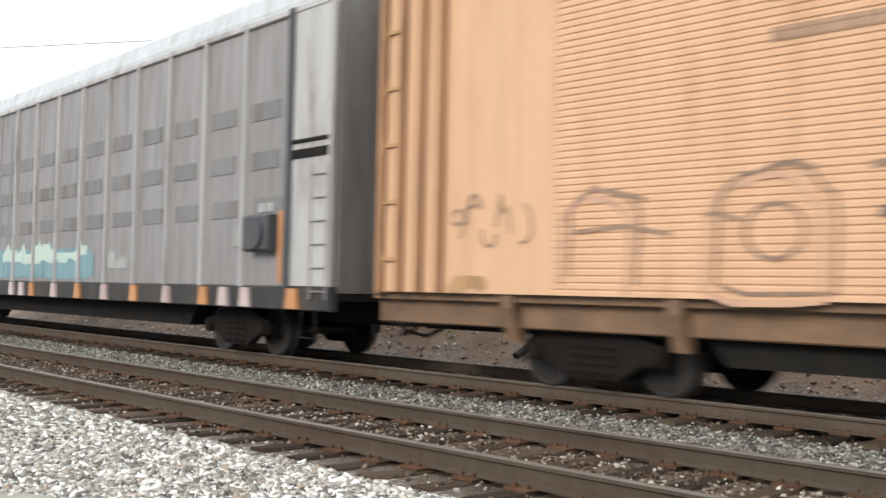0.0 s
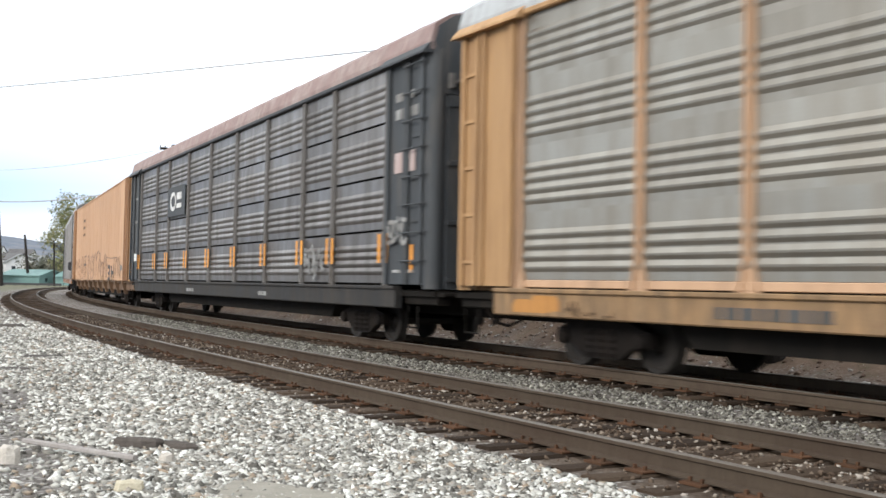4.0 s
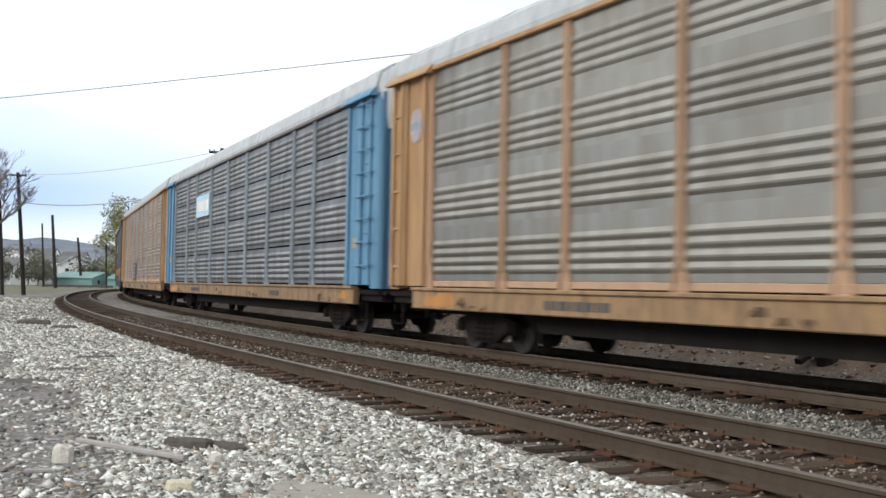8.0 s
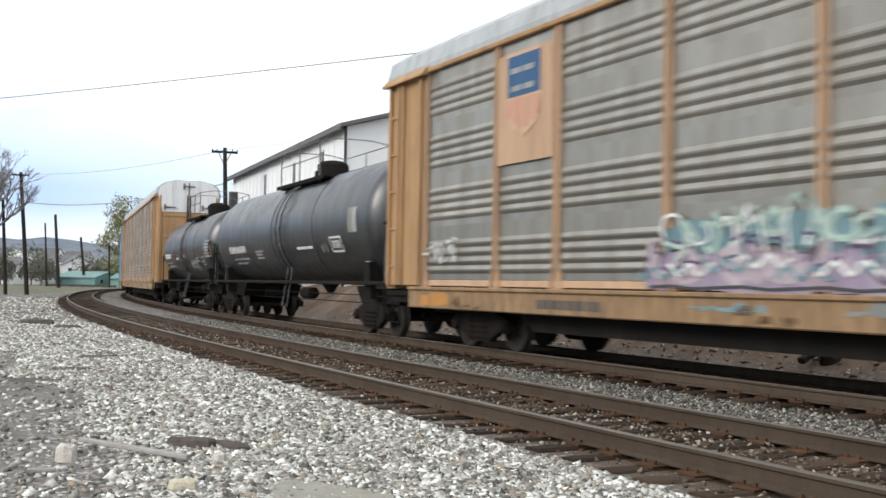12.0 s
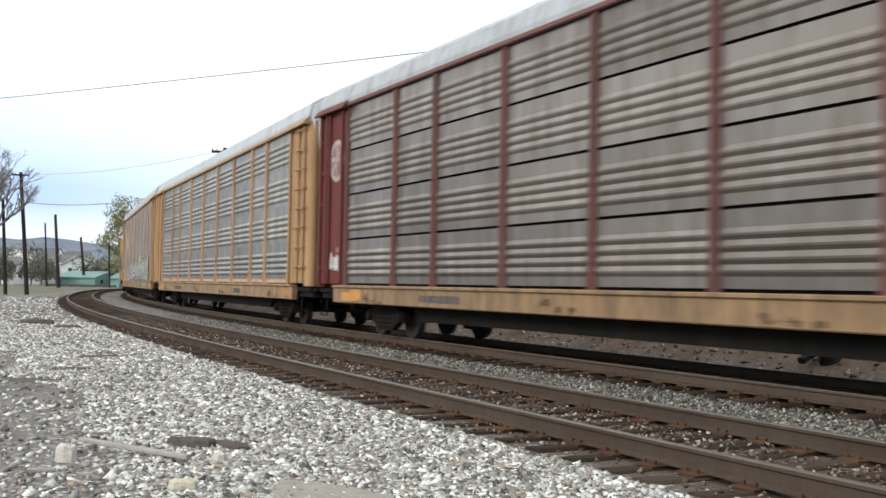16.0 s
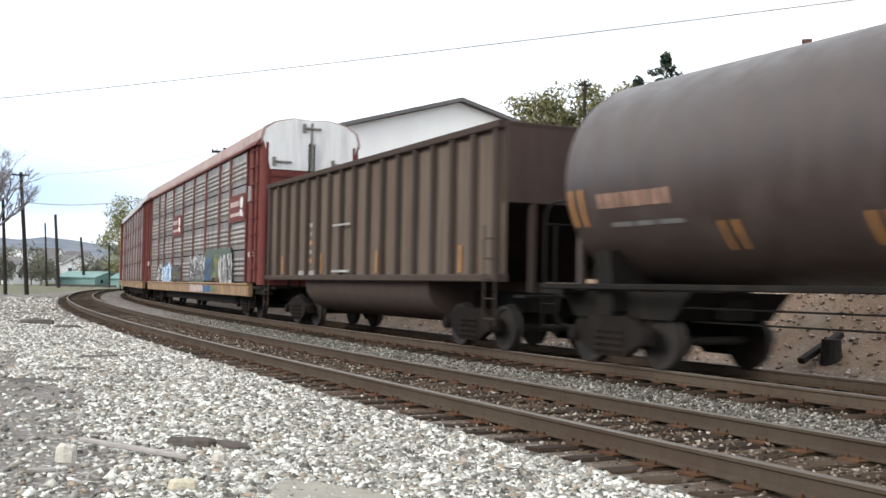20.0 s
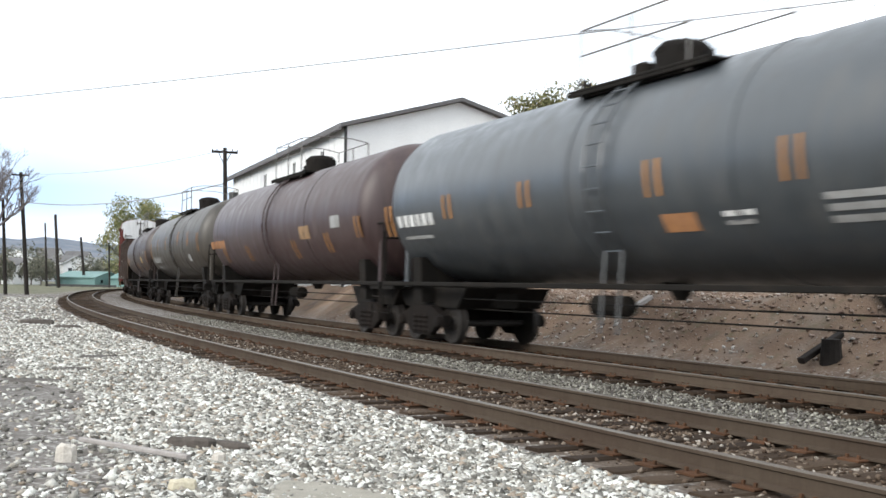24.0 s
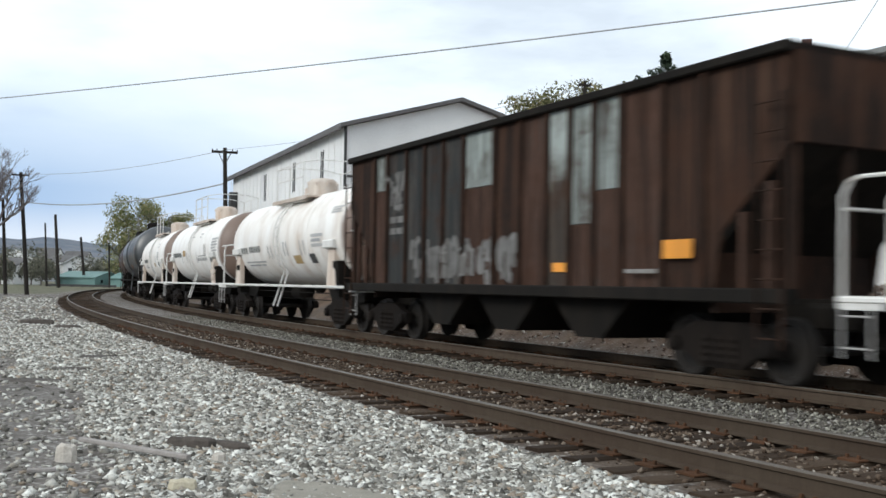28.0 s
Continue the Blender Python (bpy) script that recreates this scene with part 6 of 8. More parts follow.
def bubble_letters(car, y):
    """Big sprayed letters in outline, and three filled in black."""
    def outline(x0, x1, z0, z1, open_foot=False, inner=False, material="spray"):
        cx, rx = (x0 + x1) / 2, (x1 - x0) / 2
        rz = min(0.5, (z1 - z0) * 0.4)
        arch = [(cx + rx * math.cos(a), z1 - rz + rz * math.sin(a)) for a in [math.pi * k / 10 for k in range(11)]]
        pts = [(x1, z0 + 0.08)] + arch + [(x0, z0 + 0.08)]
        if not open_foot:
            pts += [(cx - rx * 0.5, z0), (cx + rx * 0.5, z0), (x1, z0 + 0.08)]
        wob = random.Random(int(x0 * 100) + 7000)
        pts = [(a + wob.uniform(-0.05, 0.05), b + wob.uniform(-0.05, 0.05)) for a, b in pts]
        part("graffiti", Shape().ribbon([(a + 0.13, b - 0.1) for a, b in pts], 0.07, y - 0.002), M["spray_rose"], car)
        part("graffiti", Shape().ribbon(pts, 0.045, y), M[material], car, "dark outlined spray-paint letter")
        for _ in range(2):
            a, b = wob.choice(pts[1:-1])
            part("graffiti", Shape().ribbon([(a - 0.25, b - 0.06), (a, b + 0.02), (a + wob.uniform(0.1, 0.3), b)], wob.uniform(0.03, 0.055), y + 0.001), M["spray"], car)
        if inner:
            k = 0.52
            hole = [(cx + rx * k * math.cos(a), (z0 + z1) / 2 + (z1 - z0) * 0.22 * math.sin(a)) for a in [6.2832 * j / 12 for j in range(13)]]
            part("graffiti", Shape().ribbon(hole, 0.045, y), M[material], car)

    outline(9.0, 10.0, 1.25, 2.4, True)
    part("graffiti", Shape().ribbon([(9.9, 1.9), (9.2, 1.95), (8.6, 1.85)], 0.05, y), M["spray"], car)
    outline(6.75, 8.0, 1.2, 2.5, False, True)
    part("graffiti", Shape().ribbon([(6.4, 2.45), (5.7, 2.5), (4.9, 2.55)], 0.07, y), M["spray"], car)
    outline(5.3, 5.95, 1.22, 2.3, True)
    part("graffiti", Shape().ribbon([(6.3, 2.0), (5.4, 2.06), (5.0, 2.0)], 0.12, y), M["spray_black"], car)
    outline(3.3, 4.0, 1.22, 2.6)
    outline(0.75, 2.45, 1.25, 2.55, False, True)
    outline(-0.5, 0.65, 1.27, 2.58, True)
    outline(-2.25, -0.75, 2.15, 2.65, True, False, "spray_black")
    outline(-2.8, -1.6, 1.28, 2.22, True, True)
    outline(-3.75, -2.95, 1.2, 2.1, True)
    outline(-5.4, -4.0, 1.2, 2.42, True)
    outline(-5.1, -4.35, 1.2, 2.2, True)
    black = M["spray_black"]
    for x0, x1, z0, z1 in ((-6.75, -6.45, 1.15, 1.88), (-6.5, -5.95, 1.7, 1.88), (-6.5, -6.05, 1.42, 1.56), (-6.5, -5.95, 1.15, 1.28),
                           (-7.5, -7.22, 1.15, 1.84), (-8.1, -7.4, 1.42, 1.6), (-8.3, -8.12, 1.15, 1.9)):
        part("graffiti", Shape().bar(x0, x1, y, y + 0.005, z0, z1, 0.002), M["spray"] if x0 < -8.2 else black, car, "thick black spray-paint stroke")


def tan_sides(car, spec):
    """Closed sun-bleached sides with fine level ribs and plain end bays."""
    m = M["tan"]
    z0, z1 = 1.15, 5.6
    xs = [-10.2 + 20.4 * k / 9 for k in range(10)]
    for a, b in zip(xs, xs[1:]):
        part("side_sheet", shared("ribbed_sheet", lambda: ribbed_sheet(b - a - 0.006, z1 - z0, 54), m), m, car, at=pose((a + b) / 2, SIDE, z0))
    for sgn in (-1, 1):
        lo, hi = sorted((sgn * 10.2, sgn * (HALF - 0.3)))
        part("plain_bay", Shape().bar(lo, hi, SIDE - 0.07, SIDE, z0, z1, 0.01, "z"), m, car)
        spec2 = dict(end="orange", gable="tan", closed=True)
        corner_doors(car, sgn, spec2)
    part("far_side", Shape().box(-HALF + 0.3, HALF - 0.3, -SIDE, -SIDE + 0.05, z0, z1), m, car)
    part("roof", Shape().prism([(-1.6, 5.58), (-1.5, 5.7), (-0.8, 5.9), (0, 5.96), (0.8, 5.9), (1.5, 5.7), (1.6, 5.58)], -HALF + 0.05, HALF - 0.05, "x"), m, car)
    part("top_chord", Shape().bar(-HALF + 0.1, HALF - 0.1, SIDE - 0.06, SIDE + 0.03, 5.58, 5.66, 0.02), m, car)
    part("side_sill", Shape().bar(-HALF, HALF, SIDE - 0.34, SIDE - 0.22, 0.72, 1.15, 0.02), M["rusty_sill"], car, "rust-stained orange sill")
    part("belly_frame", Shape().prism([(-8.6, 0.98), (-8.1, 0.42), (8.1, 0.42), (8.6, 0.98)], -1.2, 1.2, "y"), M["under"], car)
    part("deck", Shape().box(-HALF, HALF, -SIDE + 0.1, SIDE - 0.1, 1.05, 1.14), M["rusty_sill"], car)
    part("centre_sill", Shape().bar(-HALF - 0.2, HALF + 0.2, -0.3, 0.3, 0.6, 1.0, 0.03), M["under"], car)
    bracket = shared("bracket", lambda: Shape().prism([(SIDE - 0.03, 1.14), (SIDE - 0.03, 0.98), (SIDE - 0.18, 0.55), (SIDE - 0.3, 0.55), (SIDE - 0.3, 1.14)], -0.1, 0.1, "x"), M["rusty_sill"])
    for k in range(10):
        part("bracket", bracket, M["rusty_sill"], car, at=pose(-11 + 22 * k / 9, 0, 0))
    y = SIDE + 0.006
    bubble_letters(car, y)
    strokes(car, "graffiti", 7, 12.0, 10.6, 1.8, 2.4, M["spray"], 5, y, 0.035)
    strokes(car, "graffiti", 11, -8.4, -11.0, 1.25, 2.3, M["spray"], 7, y, 0.06)
    part("graffiti", Shape().ribbon([(-5.1, 2.28), (-7.0, 2.2), (-9.6, 2.2)], 0.05, y), M["spray"], car)
    for a, b in ((-3.1, -4.4), (-7.3, -8.2), (12.0, 11.3)):
        blot(car, "rust_patch", int(a * 10) + 500, b, a, 1.16, 1.4, M["orange"], y, "orange rust bloom above the sill", 0.6)
    blot(car, "spray_patch", 51, -11.3, -10.6, 1.55, 2.0, M["mark_dim"], y, "smeared white spray paint", 0.5)
    blot(car, "spray_patch", 52, -12.2, -11.7, 1.5, 2.5, M["spray"], SIDE + 0.006, "dark smear beside the ladder", 0.4)
    for k, ws in enumerate(([0.13] * 7, [0.13] * 6, [0.13] * 7)):
        bars(car, "stencil", 7.4, 4.6 - 0.42 * k, ws, M["spray"], y, 0.15, "faded stencilled lettering")


def shield(car, x, z, s):
    """A crest: a blue field with pale bars over faded red stripes, in a pale rim."""
    y = SIDE + 0.02
    rim = [(-0.5, 0.62), (0.5, 0.62), (0.52, -0.2), (0.34, -0.55), (0.0, -0.72), (-0.34, -0.55), (-0.52, -0.2)]
    part("crest", Shape().prism([(x + a * s, z + b * s) for a, b in rim], y, y + 0.012, "y"), M["peach"], car, "blue, red and white crest")
    part("crest_field", Shape().bar(x - 0.46 * s, x + 0.46 * s, y + 0.012, y + 0.018, z - 0.08 * s, z + 0.56 * s, 0.003), M["spray_blue"], car)
    for dz in (0.0, 0.28):
        bars(car, "crest_bar", x + 0.36 * s, z + dz * s, [0.3 * s, 0.3 * s], M["mark_dim"], y + 0.02, 0.09 * s)
    for k in range(6):
        dx = (-0.4 + 0.16 * k) * s
        part("crest_stripe", Shape().bar(x + dx - 0.035 * s, x + dx + 0.035 * s, y + 0.012, y + 0.018, z - (0.62 - 0.5 * abs(-0.4 + 0.16 * k)) * s, z - 0.12 * s, 0.003), M["crest_red"], car)


def dark_car_extras(car):
    amber_pairs(car, POSTS, 1.62, 2.2, SIDE + 0.04, 0.165, 0.11)
    amber_pairs(car, [-13.0, 13.5], 1.42, 1.95, SIDE + 0.006, 0.12, 0.11)
    plate_on(car, "nameplate", 4.45, 6.95, 3.45, 4.5, M["charcoal"], SIDE + 0.02, "charcoal panel with a plain white emblem")
    y = SIDE + 0.034
    sh = Shape()
    ring = [(6.15 + 0.36 * math.cos(a), 3.98 + 0.27 * math.sin(a)) for a in [6.2832 * k / 16 for k in range(17)]]
    sh.ribbon(ring, 0.14, y)
    sh.bar(4.95, 5.62, y, y + 0.006, 3.72, 3.88, 0.002).bar(4.95, 5.62, y, y + 0.006, 4.02, 4.26, 0.002)
    part("emblem", sh, M["mark"], car, "plain white ring and bars emblem")
    plate_on(car, "placard", -13.2, -12.3, 3.35, 3.75, M["mark_faded"], SIDE + 0.006, "pale placard")
    bars(car, "stencil", -12.3, 4.75, [0.8], M["mark_dim"], SIDE + 0.006, 0.16)
    bars(car, "stencil", -12.3, 4.4, [0.2, 0.2, 0.2, 0.2], M["mark_dim"], SIDE + 0.006, 0.2)
    plate_on(car, "placard", -13.2, -12.3, 1.42, 1.48, M["mark_dim"], SIDE + 0.006)
    strokes(car, "spray_scrawl", 8, -12.2, -13.0, 1.95, 2.5, M["mark_dim"], 4, SIDE + 0.076, 0.08)
    for z in (4.45, 3.5):
        bars(car, "stencil", 12.85, z, [0.1, 0.12, 0.1, 0.12], M["mark_dim"], SIDE + 0.006, 0.1)
    plate_on(car, "placard", 12.4, 13.1, 1.95, 2.25, M["mark"], SIDE + 0.006, "pale placard")
    strokes(car, "spray_scrawl", 9, -7.3, -8.6, 1.35, 2.0, M["mark_dim"], 9, SIDE + 0.01, 0.05, "smeared grey spray paint")
    bars(car, "stencil", 3.9, 0.85, [0.25, 0.3, 0.25], M["mark_dim"], SIDE + 0.032, 0.1)
    bars(car, "stencil", -3.9, 0.85, [0.35, 0.25], M["mark_dim"], SIDE + 0.032, 0.1)


def orange_car_extras(car):
    plate_on(car, "panel_mark", 2.3, 4.0, 1.25, 2.3, M["mark_dark"], SIDE + 0.004, "dark stencilled square")
    for k in range(4):
        bars(car, "stencil", 3.8, 1.4 + 0.22 * k, [0.4, 0.5, 0.4], M["mark_dim"], SIDE + 0.018, 0.1)
    bars(car, "stencil", -1.5, 0.86, [0.3, 0.25, 0.3, 0.4], M["mark_dark"], SIDE + 0.032, 0.14)
    blot(car, "spray_patch", 4, -12.6, -11.5, 1.25, 2.0, M["red"], SIDE + 0.006, "dark red spray paint")


def sill_marks(car):
    for x, n in ((7.3, 8), (-4.7, 5)):
        bars(car, "stencil", x, 0.84, [0.12 + 0.05 * (k % 3) for k in range(n)], M["mark_dark"], SIDE + 0.032, 0.15)
    for x in (-10.2, -3.0, 2.0, 9.5):
        for k in range(3):
            blot(car, "soot_stain", int(x * 10) + 900 + k, x - 0.3 + 0.37 * k, x - 0.1 + 0.43 * k, 0.76, 0.9 + 0.07 * k, M["soot"], SIDE + 0.032, "soot stain on the sill", 0.8)
    for x0, x1 in ((10.4, 11.6), (-11.9, -11.0)):
        blot(car, "paint_patch", int(x0 * 3) + 90, x0, x1, 0.79, 1.08, M["orange_fresh"], SIDE + 0.031, "patch of brighter orange paint", 0.4)


def blue_car_extras(car):
    sill_marks(car)
    plate_on(car, "nameplate", 4.25, 6.65, 3.75, 4.6, M["sky_blue"], SIDE + 0.02, "sky blue and white nameplate")
    bars(car, "stencil", 6.45, 3.95, [0.3, 0.27, 0.3, 0.3, 0.27, 0.3], M["white"], SIDE + 0.034, 0.42)
    plate_on(car, "placard", 11.8, 12.5, 2.05, 2.3, M["tan_placard"], SIDE + 0.006, "dull yellow placard")
    plate_on(car, "placard", -12.5, -12.0, 2.05, 2.3, M["tan_placard"], SIDE + 0.006, "dull yellow placard")


def cross_emblem_extras(car):
    sill_marks(car)
    y = SIDE + 0.006
    c = (12.15, 4.5)
    part("emblem", Shape().prism([(c[0] + 0.27 * math.cos(a), c[1] + 0.36 * math.sin(a)) for a in [math.pi * k / 10 for k in range(20)]], y, y + 0.01, "y"), M["mark_faded"], car, "faded oval pale emblem with a blue cross")
    part("emblem_cross", Shape().bar(c[0] - 0.25, c[0] + 0.25, y + 0.01, y + 0.016, c[1] - 0.07, c[1] + 0.07, 0.003).bar(c[0] - 0.07, c[0] + 0.07, y + 0.01, y + 0.016, c[1] - 0.32, c[1] + 0.32, 0.003), M["blue_post"], car)
    strokes(car, "spray_scrawl", 14, -12.4, -13.0, 1.2, 1.6, M["mark_faded"], 7, SIDE + 0.072, 0.07, "faint pinkish scrawl")
    strokes(car, "spray_scrawl", 15, -9.8, -11.3, 1.5, 2.05, M["mark_dim"], 6, relief(), 0.03, "thin pale scrawl")
    for x0, x1 in ((-10.7, -9.8), (-5.9, -4.0)):
        blot(car, "paint_patch", int(x1 * 10), x0, x1, 0.79, 1.08, M["spray_grey"], SIDE + 0.031, "grey-green paint on the sill", 0.3)
    for z, ws in ((3.85, [0.3, 0.25]), (3.5, [0.5]), (2.35, [0.3, 0.2])):
        bars(car, "stencil", -11.95, z, ws, M["orange_rib"], SIDE + 0.004, 0.09)


def crest_extras(car):
    sill_marks(car)
    plate_on(car, "crest_board", 6.93, 8.64, 3.35, 5.3, M["peach"], SIDE + 0.004, "orange board behind the crest")
    shield(car, 7.8, 4.6, 1.12)
    # the violet piece, with teal sprayed over its upper edge, and the mint one after it
    blot(car, "graffiti_field", 21, -1.7, 4.5, 1.16, 1.72, M["spray_violet"], relief(), "violet, white and teal spray-paint piece", 0.2)
    blot(car, "graffiti_field", 28, -1.6, 4.1, 1.6, 2.2, M["spray_teal"], relief(-0.003), "", 0.55)
    strokes(car, "graffiti", 22, 4.4, -1.7, 1.3, 1.85, M["spray_pink"], 13, relief(0.008), 0.13)
    strokes(car, "graffiti", 31, 4.3, -1.7, 1.6, 2.3, M["mark"], 11, relief(0.01), 0.06)
    strokes(car, "graffiti", 29, 4.5, -1.7, 1.3, 1.95, M["spray_dark"], 16, relief(0.012), 0.04)
    for k in range(9):
        part("graffiti", Shape().ribbon([(4.2 - 0.65 * k + 0.09 * j, 1.42 + 0.05 * (k % 4) + 0.08 * math.sin(1.3 * j + k)) for j in range(-5, 6)], 0.06, relief(0.013)), M["mark" if k % 2 else "spray_teal"], car)
    strokes(car, "graffiti", 23, 4.0, -1.6, 1.7, 2.3, M["spray_mint"], 16, relief(0.014), 0.06)
    blot(car, "graffiti_field", 24, -9.8, -1.6, 1.16, 2.3, M["spray_mint"], relief(0.002), "mint and cream spray-paint piece", 0.3)
    blot(car, "graffiti_field", 25, -9.2, -2.0, 1.25, 1.85, M["spray_cream"], relief(0.008), "", 0.4)
    strokes(car, "graffiti", 26, -1.8, -9.6, 1.25, 2.4, M["spray_teal"], 34, relief(0.014), 0.05)
    strokes(car, "graffiti", 27, -1.8, -9.6, 1.2, 2.5, M["spray_cream"], 34, relief(0.016), 0.11)
    strokes(car, "graffiti", 30, -2.2, -9.4, 1.2, 2.1, M["spray_dark"], 22, relief(0.018), 0.035)
    part("graffiti", Shape().ribbon([(4.4 - 0.45 * k, 1.235 + 0.02 * math.sin(2.1 * k)) for k in range(31)], 0.035, relief(0.02)), M["spray_black"], car, "long black outline stroke")
    for k, (x0, x1, m) in enumerate(((2.2, 3.6, "spray_teal"), (-0.2, 1.0, "spray_grey"), (-4.4, -2.0, "spray_teal"), (-8.2, -5.4, "spray_mint"))):
        blot(car, "graffiti_field", 70 + k, x0, x1, 0.92, 1.1, M[m], SIDE + 0.032, "", 0.95)
    strokes(car, "spray_scrawl", 33, 11.3, 10.1, 1.65, 2.1, M["mark"], 6, relief(), 0.035, "small white scrawl")


def red_emblem_extras(car):
    sill_marks(car)
    for cx, rr, cz, yy in ((-12.0, 0.36, 4.25, SIDE + 0.004), (12.12, 0.48, 4.25, SIDE + 0.004)):
        disc = [(cx + rr * math.cos(6.2832 * j / 24), cz + 1.12 * rr * math.sin(6.2832 * j / 24)) for j in range(24)]
        ring = [(cx + 0.86 * rr * math.cos(6.2832 * j / 24), cz + 0.96 * rr * math.sin(6.2832 * j / 24)) for j in range(25)]
        part("emblem", Shape().prism(disc, yy, yy + 0.004, "y"), M["emblem_faded"], car, "faded round pale emblem")
        part("emblem_ring", Shape().ribbon(ring, 0.22 * rr, yy + 0.005), M["mark_faded"], car)
        for dx, dz in ((0.0, 1.0), (1.0, 0.12), (0.6, -0.6)):
            part("emblem_stroke", Shape().ribbon([(cx - 0.75 * rr * dx, cz - 0.8 * rr * dz), (cx, cz + 0.06), (cx + 0.75 * rr * dx, cz + 0.8 * rr * dz)], 0.2 * rr, yy + 0.007), M["mark_faded"], car)
    for z, ws in ((3.45, [0.16, 0.14, 0.16, 0.14]), (3.2, [0.16, 0.14, 0.16]), (2.95, [0.3, 0.2]), (2.35, [0.3, 0.2]), (2.2, [0.2, 0.25])):
        bars(car, "stencil", -11.7, z, ws, M["emblem_faded"], SIDE + 0.004, 0.12)
    plate_on(car, "placard", -12.25, -11.8, 1.88, 2.02, M["amber_dull"], SIDE + 0.004, "worn amber placard")
    plate_on(car, "placard", 11.68, 12.05, 1.97, 2.1, M["amber_dull"], SIDE + 0.004, "worn amber placard")
    blot(car, "spray_patch", 61, 11.72, 12.6, 1.54, 1.9, M["emblem_faded"], SIDE + 0.004, "white scrawl on the corner panel", 0.5)
    strokes(car, "spray_scrawl", 62, 12.6, 11.72, 1.55, 1.92, M["mark"], 9, SIDE + 0.01, 0.06)


def red_logo_extras(car):
    y = SIDE + 0.02
    for x0, x1 in ((1.5, 3.95), (-11.35, -8.9)):
        plate_on(car, "nameplate", x0, x1, 3.22, 4.15, M["red"], y, "red panel with white lettering and a crest")
        bars(car, "stencil", x1 - 0.25, 3.75, [0.2] * 5, M["mark_faded"], y + 0.013, 0.18)
        bars(car, "stencil", x1 - 0.25, 3.42, [1.6], M["mark_faded"], y + 0.013, 0.12)
        c = (x0 + 0.5, 3.85)
        part("emblem", Shape().prism([(c[0] + 0.24 * math.cos(a), c[1] + 0.2 * math.sin(a)) for a in [math.pi * k / 6 for k in range(12)]], y + 0.013, y + 0.02, "y"), M["mark"], car)
        part("flag_bar", Shape().prism([(x0 + 0.2, 3.38), (x0 + 0.55, 3.38), (x0 + 0.75, 3.62), (x0 + 0.4, 3.62)], y + 0.013, y + 0.02, "y"), M["mark"], car)
    y, over, top = relief(), relief(0.006), relief(0.012)
    blot(car, "graffiti_field", 31, 6.9, 8.9, 1.2, 1.95, M["mark_dim"], y, "white and black scrawl", 0.4)
    strokes(car, "graffiti", 42, 8.9, 6.9, 1.2, 1.95, M["mark"], 9, over, 0.08)
    strokes(car, "graffiti", 32, 8.8, 6.9, 1.25, 1.9, M["spray_black"], 8, top, 0.06)
    blot(car, "graffiti_field", 33, 4.1, 6.9, 0.95, 2.1, M["spray_pale"], y, "pale blue spray paint", 0.3)
    strokes(car, "graffiti", 43, 6.8, 4.2, 1.0, 2.1, M["spray_blue"], 7, over, 0.05)
    blot(car, "graffiti_field", 34, 1.6, 4.0, 1.15, 2.05, M["spray_black"], y, "black spray paint with yellow scrawl", 0.35)
    strokes(car, "graffiti", 35, 3.7, 1.8, 1.3, 1.75, M["spray_yellow"], 6, over, 0.05)
    blot(car, "graffiti_field", 36, -4.3, -0.7, 0.95, 2.25, M["spray_green"], y, "dark green spray paint with mottled pale letters", 0.3)
    blot(car, "graffiti_field", 47, -4.3, -1.1, 1.2, 2.3, M["spray_grey"], over, "", 0.5)
    strokes(car, "graffiti", 37, -1.0, -4.3, 1.25, 2.3, M["mark"], 20, top, 0.07)
    strokes(car, "graffiti", 48, -1.0, -4.3, 1.2, 2.2, M["spray_black"], 18, relief(0.018), 0.06)
    blot(car, "graffiti_field", 49, -4.2, -1.0, 0.78, 1.1, M["mark_faded"], SIDE + 0.032, "", 0.3)
    blot(car, "graffiti_field", 53, -9.4, -4.2, 1.9, 2.45, M["spray_green"], y, "", 0.25)
    blot(car, "graffiti_field", 38, -5.8, -4.2, 1.2, 2.12, M["spray_blue"], relief(0.004), "deep blue spray paint with a yellow band", 0.12)
    blot(car, "graffiti_field", 55, -5.8, -4.2, 0.76, 1.1, M["spray_blue"], SIDE + 0.034, "", 0.2)
    strokes(car, "graffiti", 45, -4.3, -5.8, 1.25, 2.0, M["spray_green"], 5, relief(0.012), 0.06)
    blot(car, "graffiti_field", 39, -7.1, -5.7, 1.2, 2.25, M["spray_yellow"], relief(0.008), "", 0.25)
    blot(car, "graffiti_field", 56, -6.9, -5.8, 0.8, 1.1, M["spray_yellow"], SIDE + 0.036, "", 0.5)
    strokes(car, "graffiti", 54, -5.9, -7.1, 1.25, 2.1, M["spray_green"], 4, relief(0.016), 0.1)
    blot(car, "graffiti_field", 40, -9.5, -7.3, 1.0, 2.2, M["mark_dim"], y, "white and grey scrawl", 0.4)
    strokes(car, "graffiti", 46, -7.2, -9.5, 1.1, 2.2, M["mark"], 9, over, 0.09)
    strokes(car, "graffiti", 41, -7.3, -9.5, 1.1, 2.1, M["charcoal"], 9, top, 0.07)
    plate_on(car, "placard", -12.6, -12.0, 2.0, 2.2, M["mark"], SIDE + 0.006)
    plate_on(car, "placard", 11.62, 12.45, 1.98, 2.22, M["mark"], SIDE + 0.01, "white placard")
    blot(car, "spray_patch", 63, 11.7, 12.4, 1.4, 1.95, M["emblem_faded"], SIDE + 0.006, "pinkish scribbled patch", 0.4)
    bars(car, "stencil", -11.7, 3.8, [0.25, 0.25, 0.2], M["mark_dim"], SIDE + 0.006, 0.5)


